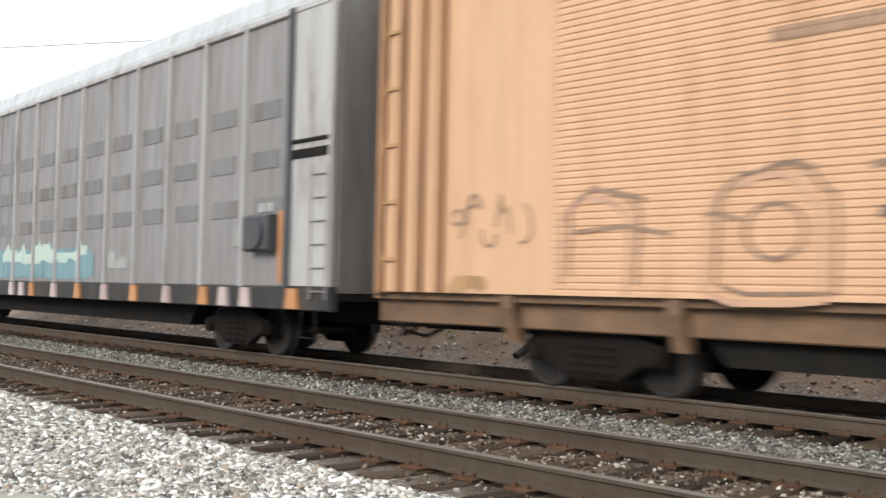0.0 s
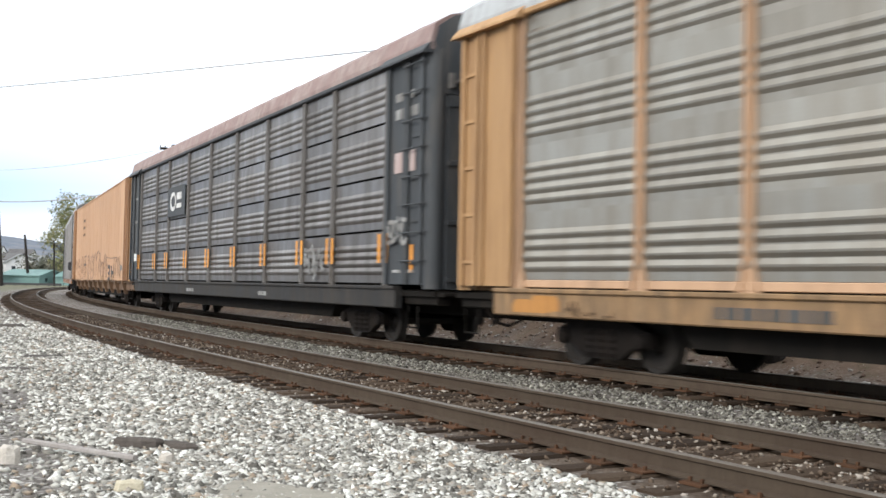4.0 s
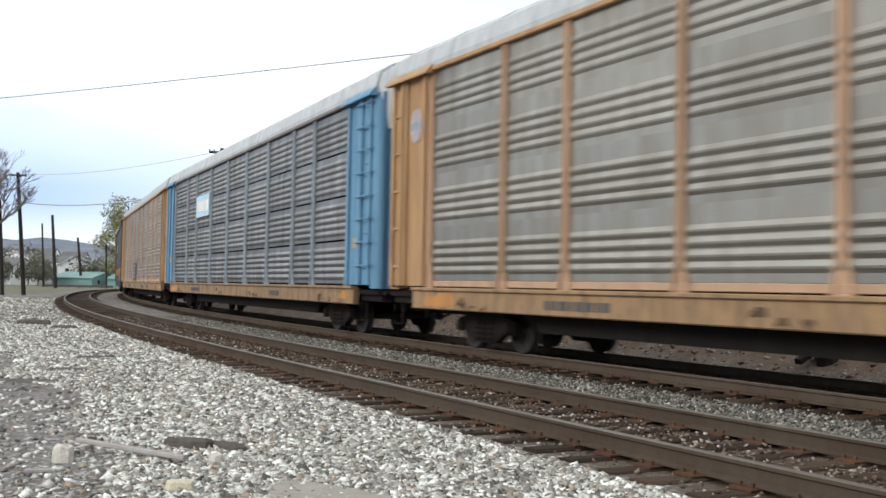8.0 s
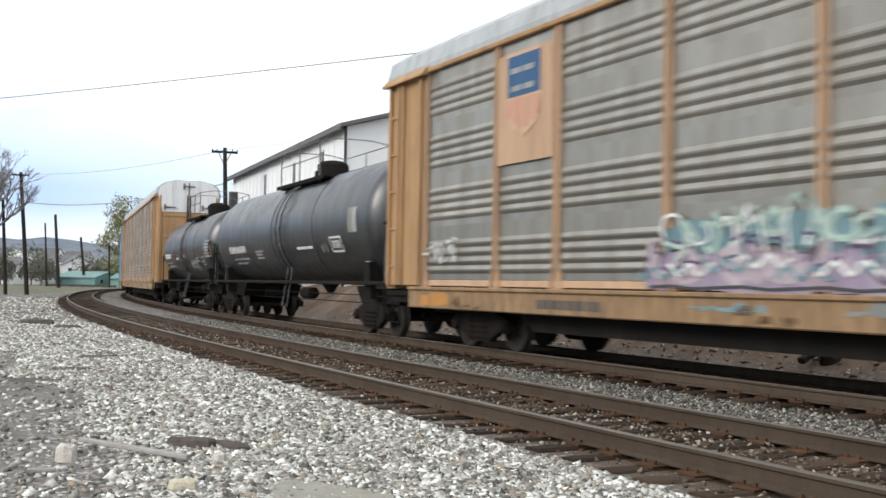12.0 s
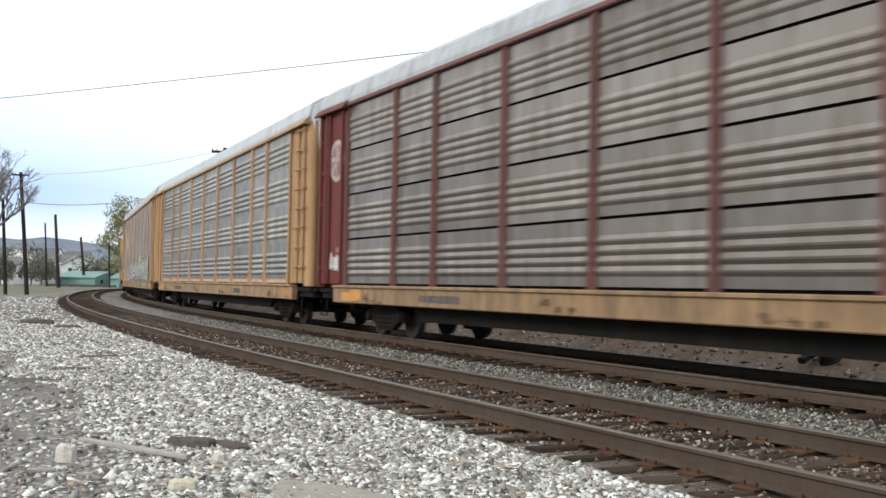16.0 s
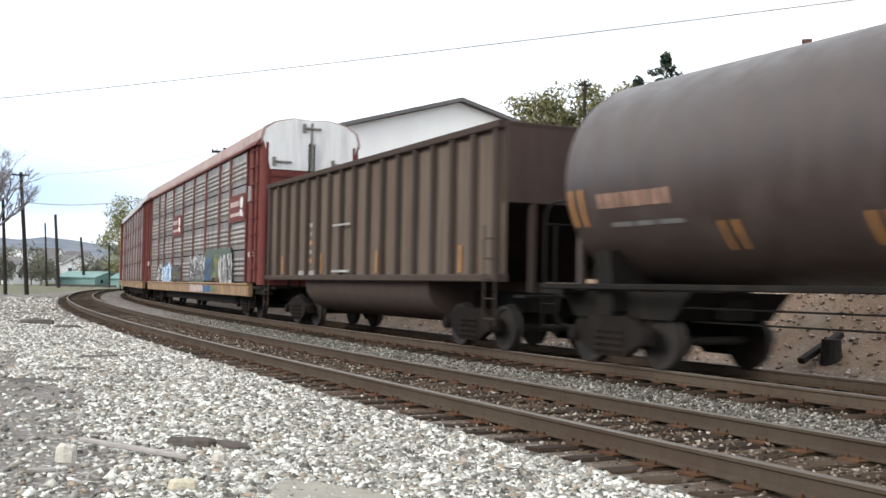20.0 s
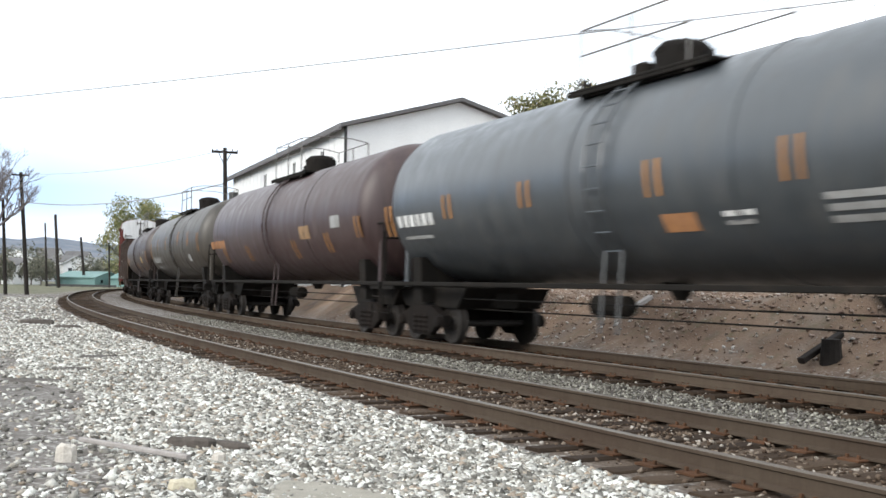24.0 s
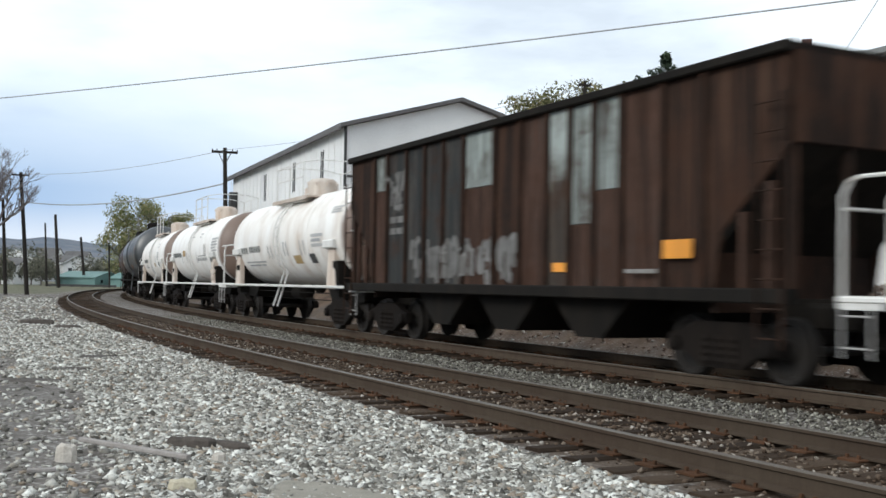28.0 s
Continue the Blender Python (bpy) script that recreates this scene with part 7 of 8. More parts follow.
ORANGE = dict(panel="panel", ribs="low_ribs", post="peach", chord="orange", end="orange", sill="orange_sill", roof="roof", flare=0.09)
RED = dict(panel="panel_brown", ribs="four_ribs", post="red_post", end="red", sill="orange_sill", roof="roof", flare=0.02)


# where each car starts and ends along the train, in metres, counted backwards from its head
CARS = [
    (autorack, 22.9, dict(label="silver-grey closed autorack car with perforated strips and faded spray paint", build=silver_sides)),
    (autorack, -5.3, dict(stretch=1.013, label="sun-bleached orange closed autorack car with dark graffiti outlines", build=tan_sides)),
    (autorack, -33.1, dict(stretch=1.03, label="dark grey autorack car with sooty ribbed panels and amber reflectors", panel="panel_dark", ribs="four_ribs", post="grey_post", end="charcoal", sill="charcoal_sill", roof="roof_pink", chord="charcoal", flare=0.0, gable="charcoal", extras=(dark_car_extras,))),
    (autorack, -61.5, dict(ORANGE, label="orange-framed autorack car with grey ribbed panels and a dark stencil", extras=(orange_car_extras, sill_marks))),
    (autorack, -89.0, dict(label="blue-ended autorack car with sooty ribbed panels on an orange sill", panel="panel_slate", ribs="even", post="blue_post", end="blue", sill="orange_sill", roof="roof", chord="grey_post", flare=0.09, extras=(blue_car_extras,))),
    (autorack, -116.85, dict(ORANGE, label="orange-framed autorack car with grey panels and a round emblem", extras=(cross_emblem_extras,))),
    (tank_car, -138.25, dict(label="dusty black tank car with white stencils", length=14.9, radius=1.42, centre=2.74, body="black_tank", bogie=5.2, dome=-0.1, strip="red_strip",
        marks=((5.2, 2.25, [0.2] * 6, "mark", 0.22), (5.1, 2.02, [0.5, 0.5, 0.4], "mark_dim", 0.06), (5.0, 1.85, [1.0, 0.9], "mark_dim", 0.06), (2.1, 2.18, [0.6], "mark", 0.06), (0.0, 2.25, [0.3, 0.2], "mark_dim", 0.08), (-3.0, 2.12, [0.3, 0.25], "mark_dim", 0.07), (-3.1, 2.0, [0.5], "mark_dim", 0.06)),
        amber=((2.55, 2.2, 2.65), (-0.75, 2.18, 2.65), (-3.6, 2.18, 2.62)), scrawl=((-3.05, -1.4, 1.62, 2.15, 7, "mark_dim"),), frames=((-4.9, -4.15, 1.86, 2.2, "mark_dim"),),
        data=((-6.2, -5.1, 2.15, 2.85, "mark_dim"),), patches=((-6.45, -6.37, 2.15, 2.6, "worn_orange", "orange strip"),))),
    (tank_car, -154.15, dict(label="large dusty black tank car with white stencils", length=18.7, radius=1.5, centre=2.86, body="black_tank", bogie=7.1, dome=-0.6, platform=1.9,
        marks=((5.9, 2.18, [0.19] * 8, "mark", 0.22), (5.6, 1.95, [0.6, 0.5, 0.7], "mark_dim", 0.06), (5.5, 1.82, [1.4], "mark_dim", 0.05), (-0.2, 2.3, [0.5], "mark_dim", 0.05), (-1.95, 2.14, [1.45], "mark", 0.07), (-4.1, 2.02, [0.2, 0.2], "mark_faint", 0.2)),
        data=((1.65, 2.6, 1.95, 2.25, "mark_dim"),), frames=((-5.75, -4.9, 2.0, 2.4, "mark"),), rosettes=((-6.2, 1.46, 0.27, "mark"),),
        patches=((-7.0, -6.4, 2.45, 3.05, "mark_dim", "worn white placard"), (-7.05, -6.75, 1.58, 1.76, "mark", "pale placard"), (-1.32, -1.26, 3.25, 3.65, "mark_faint", "faint slanted chalk line"), (-1.58, -1.52, 3.2, 3.6, "mark_faint", "")))),
    (autorack, -176.8, dict(ORANGE, label="orange-framed autorack car with a crest and pastel graffiti", extras=(crest_extras,))),
    (autorack, -204.6, dict(ORANGE, label="orange-framed autorack car with plain grey ribbed panels", extras=(sill_marks,))),
    (autorack, -232.5, dict(RED, label="oxide-red autorack car with sooty panels on an orange sill", extras=(red_emblem_extras,))),
    (autorack, -260.0, dict(RED, label="oxide-red autorack car with nameplates and bright graffiti", roof="roof_pink", seam="pale_gable", chord="red", extras=(red_logo_extras,))),
    (tub_gondola, -281.5, dict(label="dusty brown ribbed coal gondola with a rounded tub", length=15.6)),
    (tank_car, -298.3, dict(label="dusty brown tank car with amber reflector strips", length=18.0, radius=1.56, centre=3.0, body="brown_tank", bogie=6.7, dome=0.0, rosettes=((-5.95, 1.62, 0.2, "mark_faded"),),
        strip="amber_dull", marks=((6.5, 2.4, [0.13, 0.1, 0.13, 0.12, 0.13, 0.1, 0.13, 0.13], "pink_stencil", 0.22), (6.3, 2.12, [0.5, 0.4, 0.5], "mark_faint", 0.07), (-1.1, 2.06, [0.7], "mark_faint", 0.06)), amber=((7.05, 2.15, 2.72), (3.9, 1.74, 2.12), (1.55, 1.74, 2.12), (-0.85, 1.74, 2.2), (-4.9, 1.7, 2.12), (-7.4, 2.2, 2.85)),
        patches=((-4.55, -3.7, 2.2, 2.6, "tan_placard", "dull yellow placard"), (-6.1, -5.72, 2.73, 2.85, "mark_dim", "worn pale placard")))),
    (tank_car, -316.3, dict(label="dusty olive-brown tank car with amber reflector pairs", length=18.4, radius=1.57, centre=3.02, body="olive_tank", bogie=7.0, dome=-0.4, rosettes=((7.4, 1.62, 0.2, "mark_faded"),),
        marks=((6.6, 2.1, [0.22] * 8, "mark_dim", 0.28), (6.4, 1.85, [1.6], "mark_dim", 0.08)), strip="amber_dull", amber=((7.2, 2.35, 3.15), (4.6, 2.7, 3.3), (1.8, 2.7, 3.3), (-2.0, 2.8, 3.4), (-4.8, 2.7, 3.3), (-7.2, 2.35, 3.15)), patches=((-5.0, -4.3, 2.05, 2.35, "mark_dim", "worn data panel"),))),
    (tank_car, -334.6, dict(label="dusty maroon tank car with dull amber marks", length=18.8, radius=1.59, centre=3.05, body="maroon_tank", bogie=7.2, dome=0.2, strip="amber_dull",
        marks=((8.0, 2.4, [0.22] * 7, "worn_orange", 0.26),), amber=((-7.6, 2.3, 2.8), (3.0, 1.9, 2.4), (-2.2, 1.9, 2.4), (6.2, 1.9, 2.4), (-5.2, 2.0, 2.5)), patches=((-3.9, -3.0, 2.4, 2.75, "orange_sill", "faded orange placard"), (-6.4, -5.7, 2.6, 2.9, "mark_dim", "worn grey panel")))),
    (tank_car, -351.6, dict(label="slate grey tank car with amber reflector pairs and white stencils", length=17.6, radius=1.595, centre=3.055, body="grey_tank", bogie=6.5, dome=-0.4, strip="amber_dull",
        marks=((6.85, 2.42, [0.2] * 6, "mark", 0.24), (6.7, 2.16, [1.3], "mark_dim", 0.07), (-3.0, 2.16, [0.25, 0.2], "mark", 0.07), (-3.0, 2.05, [0.5], "mark_dim", 0.06)),
        amber=((7.3, 2.25, 2.9), (4.55, 2.5, 2.97), (1.7, 2.55, 3.0), (-1.72, 2.5, 3.03), (-4.32, 2.52, 3.06), (-7.12, 2.25, 3.3)), data=((-5.8, -4.72, 2.0, 2.4, "mark_dim"), (-6.85, -5.85, 2.38, 2.92, "mark_dim")),
        rosettes=((-6.38, 1.66, 0.2, "mark_faded"),), patches=((-2.45, -1.75, 2.0, 2.25, "worn_orange", "faded orange data panel"),))),
]
WHITE = dict(length=15.6, rail_depth=0.09, belly=0.04, porch=0.7, sill=1.06, radius=1.34, centre=2.56, body="white_tank", bogie=5.1, dome=-0.7, ladder_at=0.1, trim="white", trim_label="white running rail", rail="white", rail_label="white end handrail", top="white", dome_mat="blush",
    marks=((4.0, 2.2, [0.15] * 4, "spray_grey", 0.2), (3.05, 2.2, [0.15] * 4, "spray_grey", 0.2), (3.6, 2.02, [1.2], "grey_stencil", 0.05), (3.5, 1.92, [1.5], "grey_stencil", 0.05), (1.9, 2.75, [0.5], "grey_stencil", 0.05), (-2.0, 3.1, [0.9], "grey_stencil", 0.05), (-2.1, 2.95, [0.4, 0.3], "grey_stencil", 0.05)),
    patches=((1.0, 1.08, 2.0, 2.45, "grey_stencil", "faint slanted strip"), (0.7, 0.78, 2.0, 2.45, "grey_stencil", ""), (-1.5, -0.9, 1.95, 2.15, "tan_placard", "yellowed placard"), (-1.4, -1.32, 2.15, 2.55, "grey_stencil", ""), (-1.75, -1.67, 2.15, 2.55, "grey_stencil", ""), (-3.2, -2.6, 1.95, 2.18, "spray_grey", "grey data panel")),
    data=((-3.3, -2.4, 2.3, 2.75, "grey_stencil"),))
CHALKY = dict(WHITE, body="chalky_tank", dome=-0.3, star=True, label="chalky white tank car with faded stencils and a yellow placard",
    marks=((4.95, 2.27, [0.2] * 8, "spray_grey", 0.2), (0.4, 3.05, [0.5], "grey_stencil", 0.05), (-1.4, 3.12, [0.5], "grey_stencil", 0.05), (-1.4, 3.0, [0.4], "grey_stencil", 0.05), (-1.2, 2.04, [0.5, 0.3, 0.6, 0.4], "grey_stencil", 0.12), (-1.4, 2.22, [1.8], "grey_stencil", 0.04)),
    patches=((1.6, 2.25, 2.28, 2.54, "tan_placard", "yellow placard"), (1.3, 1.38, 2.0, 2.42, "grey_stencil", "faint strip"), (2.5, 2.58, 2.0, 2.42, "grey_stencil", ""), (-1.1, -1.02, 1.95, 2.4, "grey_stencil", ""), (-2.85, -2.77, 2.2, 2.7, "grey_stencil", ""), (-3.15, -3.07, 2.2, 2.7, "grey_stencil", ""), (-4.4, -3.85, 1.9, 2.12, "spray_grey", "grey data panel")),
    data=((-5.55, -4.4, 2.36, 2.92, "grey_stencil"),))
RUSTY = dict(WHITE, body="rusty_white_tank", dome=0.1, label="white tank car washed rusty brown at its ends",
    marks=((4.6, 2.15, [0.2] * 3, "spray_grey", 0.2), (3.6, 2.17, [0.2] * 5, "spray_grey", 0.2), (4.3, 1.84, [2.4], "grey_stencil", 0.05), (4.1, 1.74, [1.4, 0.5], "grey_stencil", 0.05)),
    patches=((1.28, 1.36, 1.95, 2.35, "grey_stencil", "faint strip"), (0.95, 1.03, 1.95, 2.35, "grey_stencil", ""), (-0.45, -0.37, 2.0, 2.42, "grey_stencil", ""), (-0.75, -0.67, 2.0, 2.42, "grey_stencil", ""), (-1.9, -1.2, 1.76, 2.0, "tan_placard", "yellowed placard"), (-2.1, -2.02, 2.0, 2.42, "grey_stencil", ""), (-2.42, -2.34, 2.0, 2.42, "grey_stencil", ""), (-3.22, -2.68, 1.76, 2.02, "mark_dark", "dark data panel")),
    data=((-4.1, -3.1, 2.2, 2.6, "grey_stencil"), (-5.4, -4.5, 3.05, 3.25, "grey_stencil")))
CARS.append((tank_car, -366.8, dict(WHITE, label="creamy white tank car stained with rust runs")))
CARS.append((tank_car, -380.9, CHALKY))
CARS.append((tank_car, -395.1, RUSTY))
CARS.append((rusty_hopper, -409.0, dict(label="rust-streaked open hopper with flaking blue-grey panels", length=15.4)))
CARS.append((tank_car, -423.9, dict(WHITE, label="white tank car with a white railing on its end platform")))

TRAIN = []
for make, middle, spec in CARS:
    TRAIN.append((make(spec), middle))


# ---- what stands round the line ----
def pierced(a0, a1, z0, z1, d0, d1, holes, axis):
    """One connected wall from a0 to a1 and z0 to z1, d0 to d1 thick, with openings (a, a, z, z). axis: across the wall."""
    cuts_a = sorted({a0, a1, *[v for h in holes for v in h[:2]]})
    cuts_z = sorted({z0, z1, *[v for h in holes for v in h[2:]]})
    sh, ids = Shape(), {}

    def vert(i, k, d):
        if (i, k, d) not in ids:
            ids[(i, k, d)] = len(sh.v)
            a, z = cuts_a[i], cuts_z[k]
            sh.v.append((d, a, z) if axis == "x" else (a, d, z))
        return ids[(i, k, d)]

    def full(i, k):
        if not (0 <= i < len(cuts_a) - 1 and 0 <= k < len(cuts_z) - 1):
            return False
        ca, cz = (cuts_a[i] + cuts_a[i + 1]) / 2, (cuts_z[k] + cuts_z[k + 1]) / 2
        return not any(h[0] < ca < h[1] and h[2] < cz < h[3] for h in holes)

    for i in range(len(cuts_a) - 1):
        for k in range(len(cuts_z) - 1):
            if full(i, k):
                for d in (d0, d1):
                    sh.f.append((vert(i, k, d), vert(i + 1, k, d), vert(i + 1, k + 1, d), vert(i, k + 1, d)))
                for di, dk, p, q in ((-1, 0, (i, k), (i, k + 1)), (1, 0, (i + 1, k), (i + 1, k + 1)), (0, -1, (i, k), (i + 1, k)), (0, 1, (i, k + 1), (i + 1, k + 1))):
                    if not full(i + di, k + dk):
                        sh.f.append((vert(*p, d0), vert(*q, d0), vert(*q, d1), vert(*p, d1)))
    return sh


def white_building():
    b = thing("white_warehouse", "white metal-sided building with a low gable roof", "warehouse", at=pose(-4.49, 46.0, 0, 0, 0, 22.5))
    w, l, e, ridge = 11.06, 26.0, 8.3, 9.85
    gable = [(0, 0), (w, 0), (w, e), (w / 2, ridge), (0, e)]
    front = part("gable_wall", Shape().prism(gable, 0, 0.15, "y"), M["white_wall"], b)
    part("gable_wall", Shape().prism(gable, l - 0.15, l, "y"), M["white_wall"], b)
    slots = [(3.55, 3.95), (9.0, 9.4), (15.85, 16.25)]
    part("side_wall", pierced(0.15, l - 0.15, 0, e, 0, 0.15, [(a, c, 6.1, 7.6) for a, c in slots], "x"), M["white_wall"], b)
    part("side_wall", Shape().box(w - 0.15, w, 0.15, l - 0.15, 0, e), M["white_wall"], b)
    rib = shared("siding_rib", lambda: Shape().prism([(-0.02, 0), (0.02, 0), (0.012, 0.03), (-0.012, 0.03)], 0, e - 0.05, "z"), M["white_wall"])
    for k in range(26):
        y = 0.6 + k * 1.04
        if all(abs(y - (a + c) / 2) > 0.3 for a, c in slots):
            part("siding_rib", rib, M["white_wall"], b, at=pose(0, y, 0, 0, 0, 90))
    for a, c in slots:
        win = part("window", Shape().box(0.06, 0.09, a, c, 6.1, 7.6), M["slot"], b, "narrow dark window")
        part("window_frame", Shape().bar(-0.02, 0.02, a - 0.05, a, 6.05, 7.65, 0.005, "z").bar(-0.02, 0.02, c, c + 0.05, 6.05, 7.65, 0.005, "z"), M["fence"], win)
    part("wall_ledge", Shape().bar(0.1, w - 0.1, -0.06, 0.0, 6.02, 6.14, 0.015), M["barn_roof"], b, "thin brown ledge across the gable")
    o = 0.35
    for sgn in (0, 1):
        xa, xb = (-o, w / 2) if sgn == 0 else (w + o, w / 2)
        za = e - o * (ridge - e) / (w / 2)
        pts = [(xa, -o, za), (xb, -o, ridge), (xb, l + o, ridge), (xa, l + o, za)]
        sh = Shape().quads([(x, y, z + 0.02) for x, y, z in pts] + [(x, y, z + 0.2) for x, y, z in pts], [(0, 1, 2, 3), (4, 7, 6, 5), (0, 4, 5, 1), (2, 6, 7, 3), (0, 3, 7, 4)])
        part("roof", sh, M["barn_roof"], b)
    part("corner_trim", Shape().bar(-0.05, 0.06, -0.05, 0.06, 0, e, 0.01, "z"), M["fence"], b)
    part("gutter", Shape().bar(-o - 0.08, -o + 0.04, -o, l + o, e - 0.22, e - 0.08, 0.03, "y"), M["barn_roof"], b)
    part("service_box", Shape().bar(-0.5, -0.02, l - 1.8, l - 1.1, 5.6, 7.2, 0.03, "z"), M["fence"], b)


white_building()


def hill_house():
    h = thing("white_house", "white clapboard house with a grey roof and brick chimney", "house", at=pose(9.69, 28.0, 0, 0, 0, -19.5))
    w, e, top = 8.6, 7.2, 8.03
    wx0, wx1, wz0, wz1 = 1.05, 1.5, 5.4, 6.4
    part("wall", pierced(0, w, 0, e, 0, 0.15, [(wx0, wx1, wz0, wz1)], "y"), M["white_wall"], h)
    part("gable", Shape().prism([(0, e), (w, e), (w / 2, top)], 0, 0.15, "y"), M["white_wall"], h)
    for x in (0, w - 0.15):
        part("wall", Shape().box(x, x + 0.15, 0.15, 3.5, 0, e), M["white_wall"], h)
    for k in range(30):
        z = 0.3 + 0.23 * k
        if z < e:
            part("clapboard", shared("clapboard", lambda: Shape().prism([(0, 0), (-0.025, 0), (-0.004, 0.2), (0, 0.2)], 0, 1.0, "x"), M["white_wall"]), M["white_wall"], h, at=pose(0.03, -0.002, z))
    win = part("window", Shape().box(wx0, wx1, 0.07, 0.1, wz0, wz1), M["slot"], h, "dark sash window")
    part("window_frame", Shape().bar(wx0 - 0.06, wx1 + 0.06, -0.03, 0.0, wz1, wz1 + 0.08, 0.01).bar(wx0 - 0.06, wx1 + 0.06, -0.05, 0.0, wz0 - 0.08, wz0, 0.01).bar(wx0, wx1, 0.03, 0.06, 5.88, 5.93, 0.005), M["white_wall"], win)
    for x in (wx0 - 0.32, wx1 + 0.04):
        part("shutter", Shape().bar(x, x + 0.28, -0.05, -0.005, wz0, wz1, 0.01, "z"), M["red"], h, "dark red shutter")
    for sgn in (0, 1):
        xa, xb = (-0.06, w / 2) if sgn == 0 else (w + 0.06, w / 2)
        za = e - 0.06 * (top - e) / (w / 2)
        pts = [(xa, -0.35, za), (xb, -0.35, top), (xb, 3.6, top), (xa, 3.6, za)]
        part("roof", Shape().quads([(x, y, z + 0.01) for x, y, z in pts] + [(x, y, z + 0.16) for x, y, z in pts], [(0, 1, 2, 3), (4, 7, 6, 5), (0, 4, 5, 1), (2, 6, 7, 3), (0, 3, 7, 4)]), M["shingle"], h)
    for x in (0.98, 1.6):
        part("window", Shape().bar(x, x + 0.2, -0.03, -0.005, 6.88, 7.04, 0.005), M["slot"], h, "small dark window")
    part("downspout", Shape().tube([(-0.02, -0.2, 7.12), (-0.02, -0.05, 6.95), (-0.02, -0.05, 0.2)], 0.05, 6), M["fence"], h, "dark downspout at the corner")
    # the taller rear wing, its roof sloping towards the line
    part("rear_wing", Shape().box(0.4, 11, 3.6, 8.4, 0, 7.6), M["white_wall"], h)
    part("rear_roof", Shape().prism([(1.6, 7.35), (1.6, 7.45), (4.6, 8.78), (7.6, 7.45), (7.6, 7.35), (4.6, 8.66)], 0.3, 11.2, "x"), M["shingle"], h)
    ch = part("chimney", Shape().bar(0.04, 0.27, 0.5, 0.76, 6.5, 8.2, 0.01, "z").bar(0.02, 0.29, 0.48, 0.78, 8.16, 8.27, 0.01, "z"), M["brick_dark"], h, "dark red brick chimney")


hill_house()


def utility_pole(base, top, arm=0.0, r=0.15, insulators=True):
    p = thing("utility_pole", "weathered dark wooden utility pole" + (" with a crossarm" if arm else ""), "utility pole", "roadside poles", at=pose(*base))
    d = Vector(top) - Vector(base)
    part("pole", Shape().tube([(0, 0, -0.4), d * 0.5, d], r, 10, r * 0.7), M["wood_pole"], p)
    if arm:
        a = d - Vector((0, 0, 0.25))
        u = Vector((0.95, 0.3, 0)) * arm
        bar_ = part("crossarm", Shape().tube([a - u, a + u], 0.08, 6), M["wood_pole"], p)
        for t in (-0.95, -0.6, 0.6, 0.95):
            q = a + u * t
            part("insulator", Shape().turned([(0, 0.025), (0.08, 0.035), (0.11, 0.02)], "z", 8, (q.x, q.y, q.z + 0.07)), M["wood_pole"], bar_)
        part("brace", Shape().tube([a - u * 0.5, a - Vector((0, 0, 0.8))], 0.025, 5).tube([a + u * 0.5, a - Vector((0, 0, 0.8))], 0.025, 5), M["wood_pole"], p)


utility_pole((-12.6, 60.0, -0.1), (-12.91, 60.0, 9.07), 0.75, 0.16)
utility_pole((-37.12, 92.0, -0.2), (-38.03, 92.0, 10.74), 0.75, 0.2)
utility_pole((-38.18, 90.0, -0.2), (-38.71, 90.0, 8.27), 0.0, 0.17)
utility_pole((-63.4, 170.0, -0.2), (-64.34, 170.0, 11.88), 0.0, 0.3)
utility_pole((-76.5, 220.0, -0.2), (-77.67, 220.0, 10.27), 0.0, 0.32)
utility_pole((-76.92, 200.0, -0.2), (-77.62, 200.0, 12.07), 0.0, 0.22)
utility_pole((-61.5, 190.0, -0.2), (-61.83, 190.0, 8.09), 0.0, 0.18)
utility_pole((7.5, 55.0, 0.6), (7.43, 55.0, 12.4), 0.35, 0.11)


def cable(a, b, sag, r, label):
    a, b = Vector(a), Vector(b)
    pts = [a.lerp(b, k / 16) - Vector((0, 0, 4 * sag * (k / 16) * (1 - k / 16))) for k in range(17)]
    solid("overhead_cable", Shape().tube(pts, r, 5), M["wire"], label, "cable", "overhead cables")


cable((-62.0, 89.4, 14.5), (27.0, 38.0, 13.9), 0.55, 0.04, "grey overhead cable strung high behind the line")
cable((-37.79, 92.0, 8.1), (-12.86, 60.0, 6.98), 0.7, 0.045, "dark sagging cable between two poles")
cable((-38.02, 92.0, 10.6), (-12.9, 60.0, 8.95), 0.5, 0.018, "thin overhead cable between two poles")
cable((13.6, 30.6, 11.2), (12.0, 31.5, 8.3), 0.05, 0.012, "thin service cable that drops to the house roof")
cable((-12.9, 60.0, 8.95), (7.43, 55.0, 12.0), 0.4, 0.012, "thin overhead cable behind the warehouse")


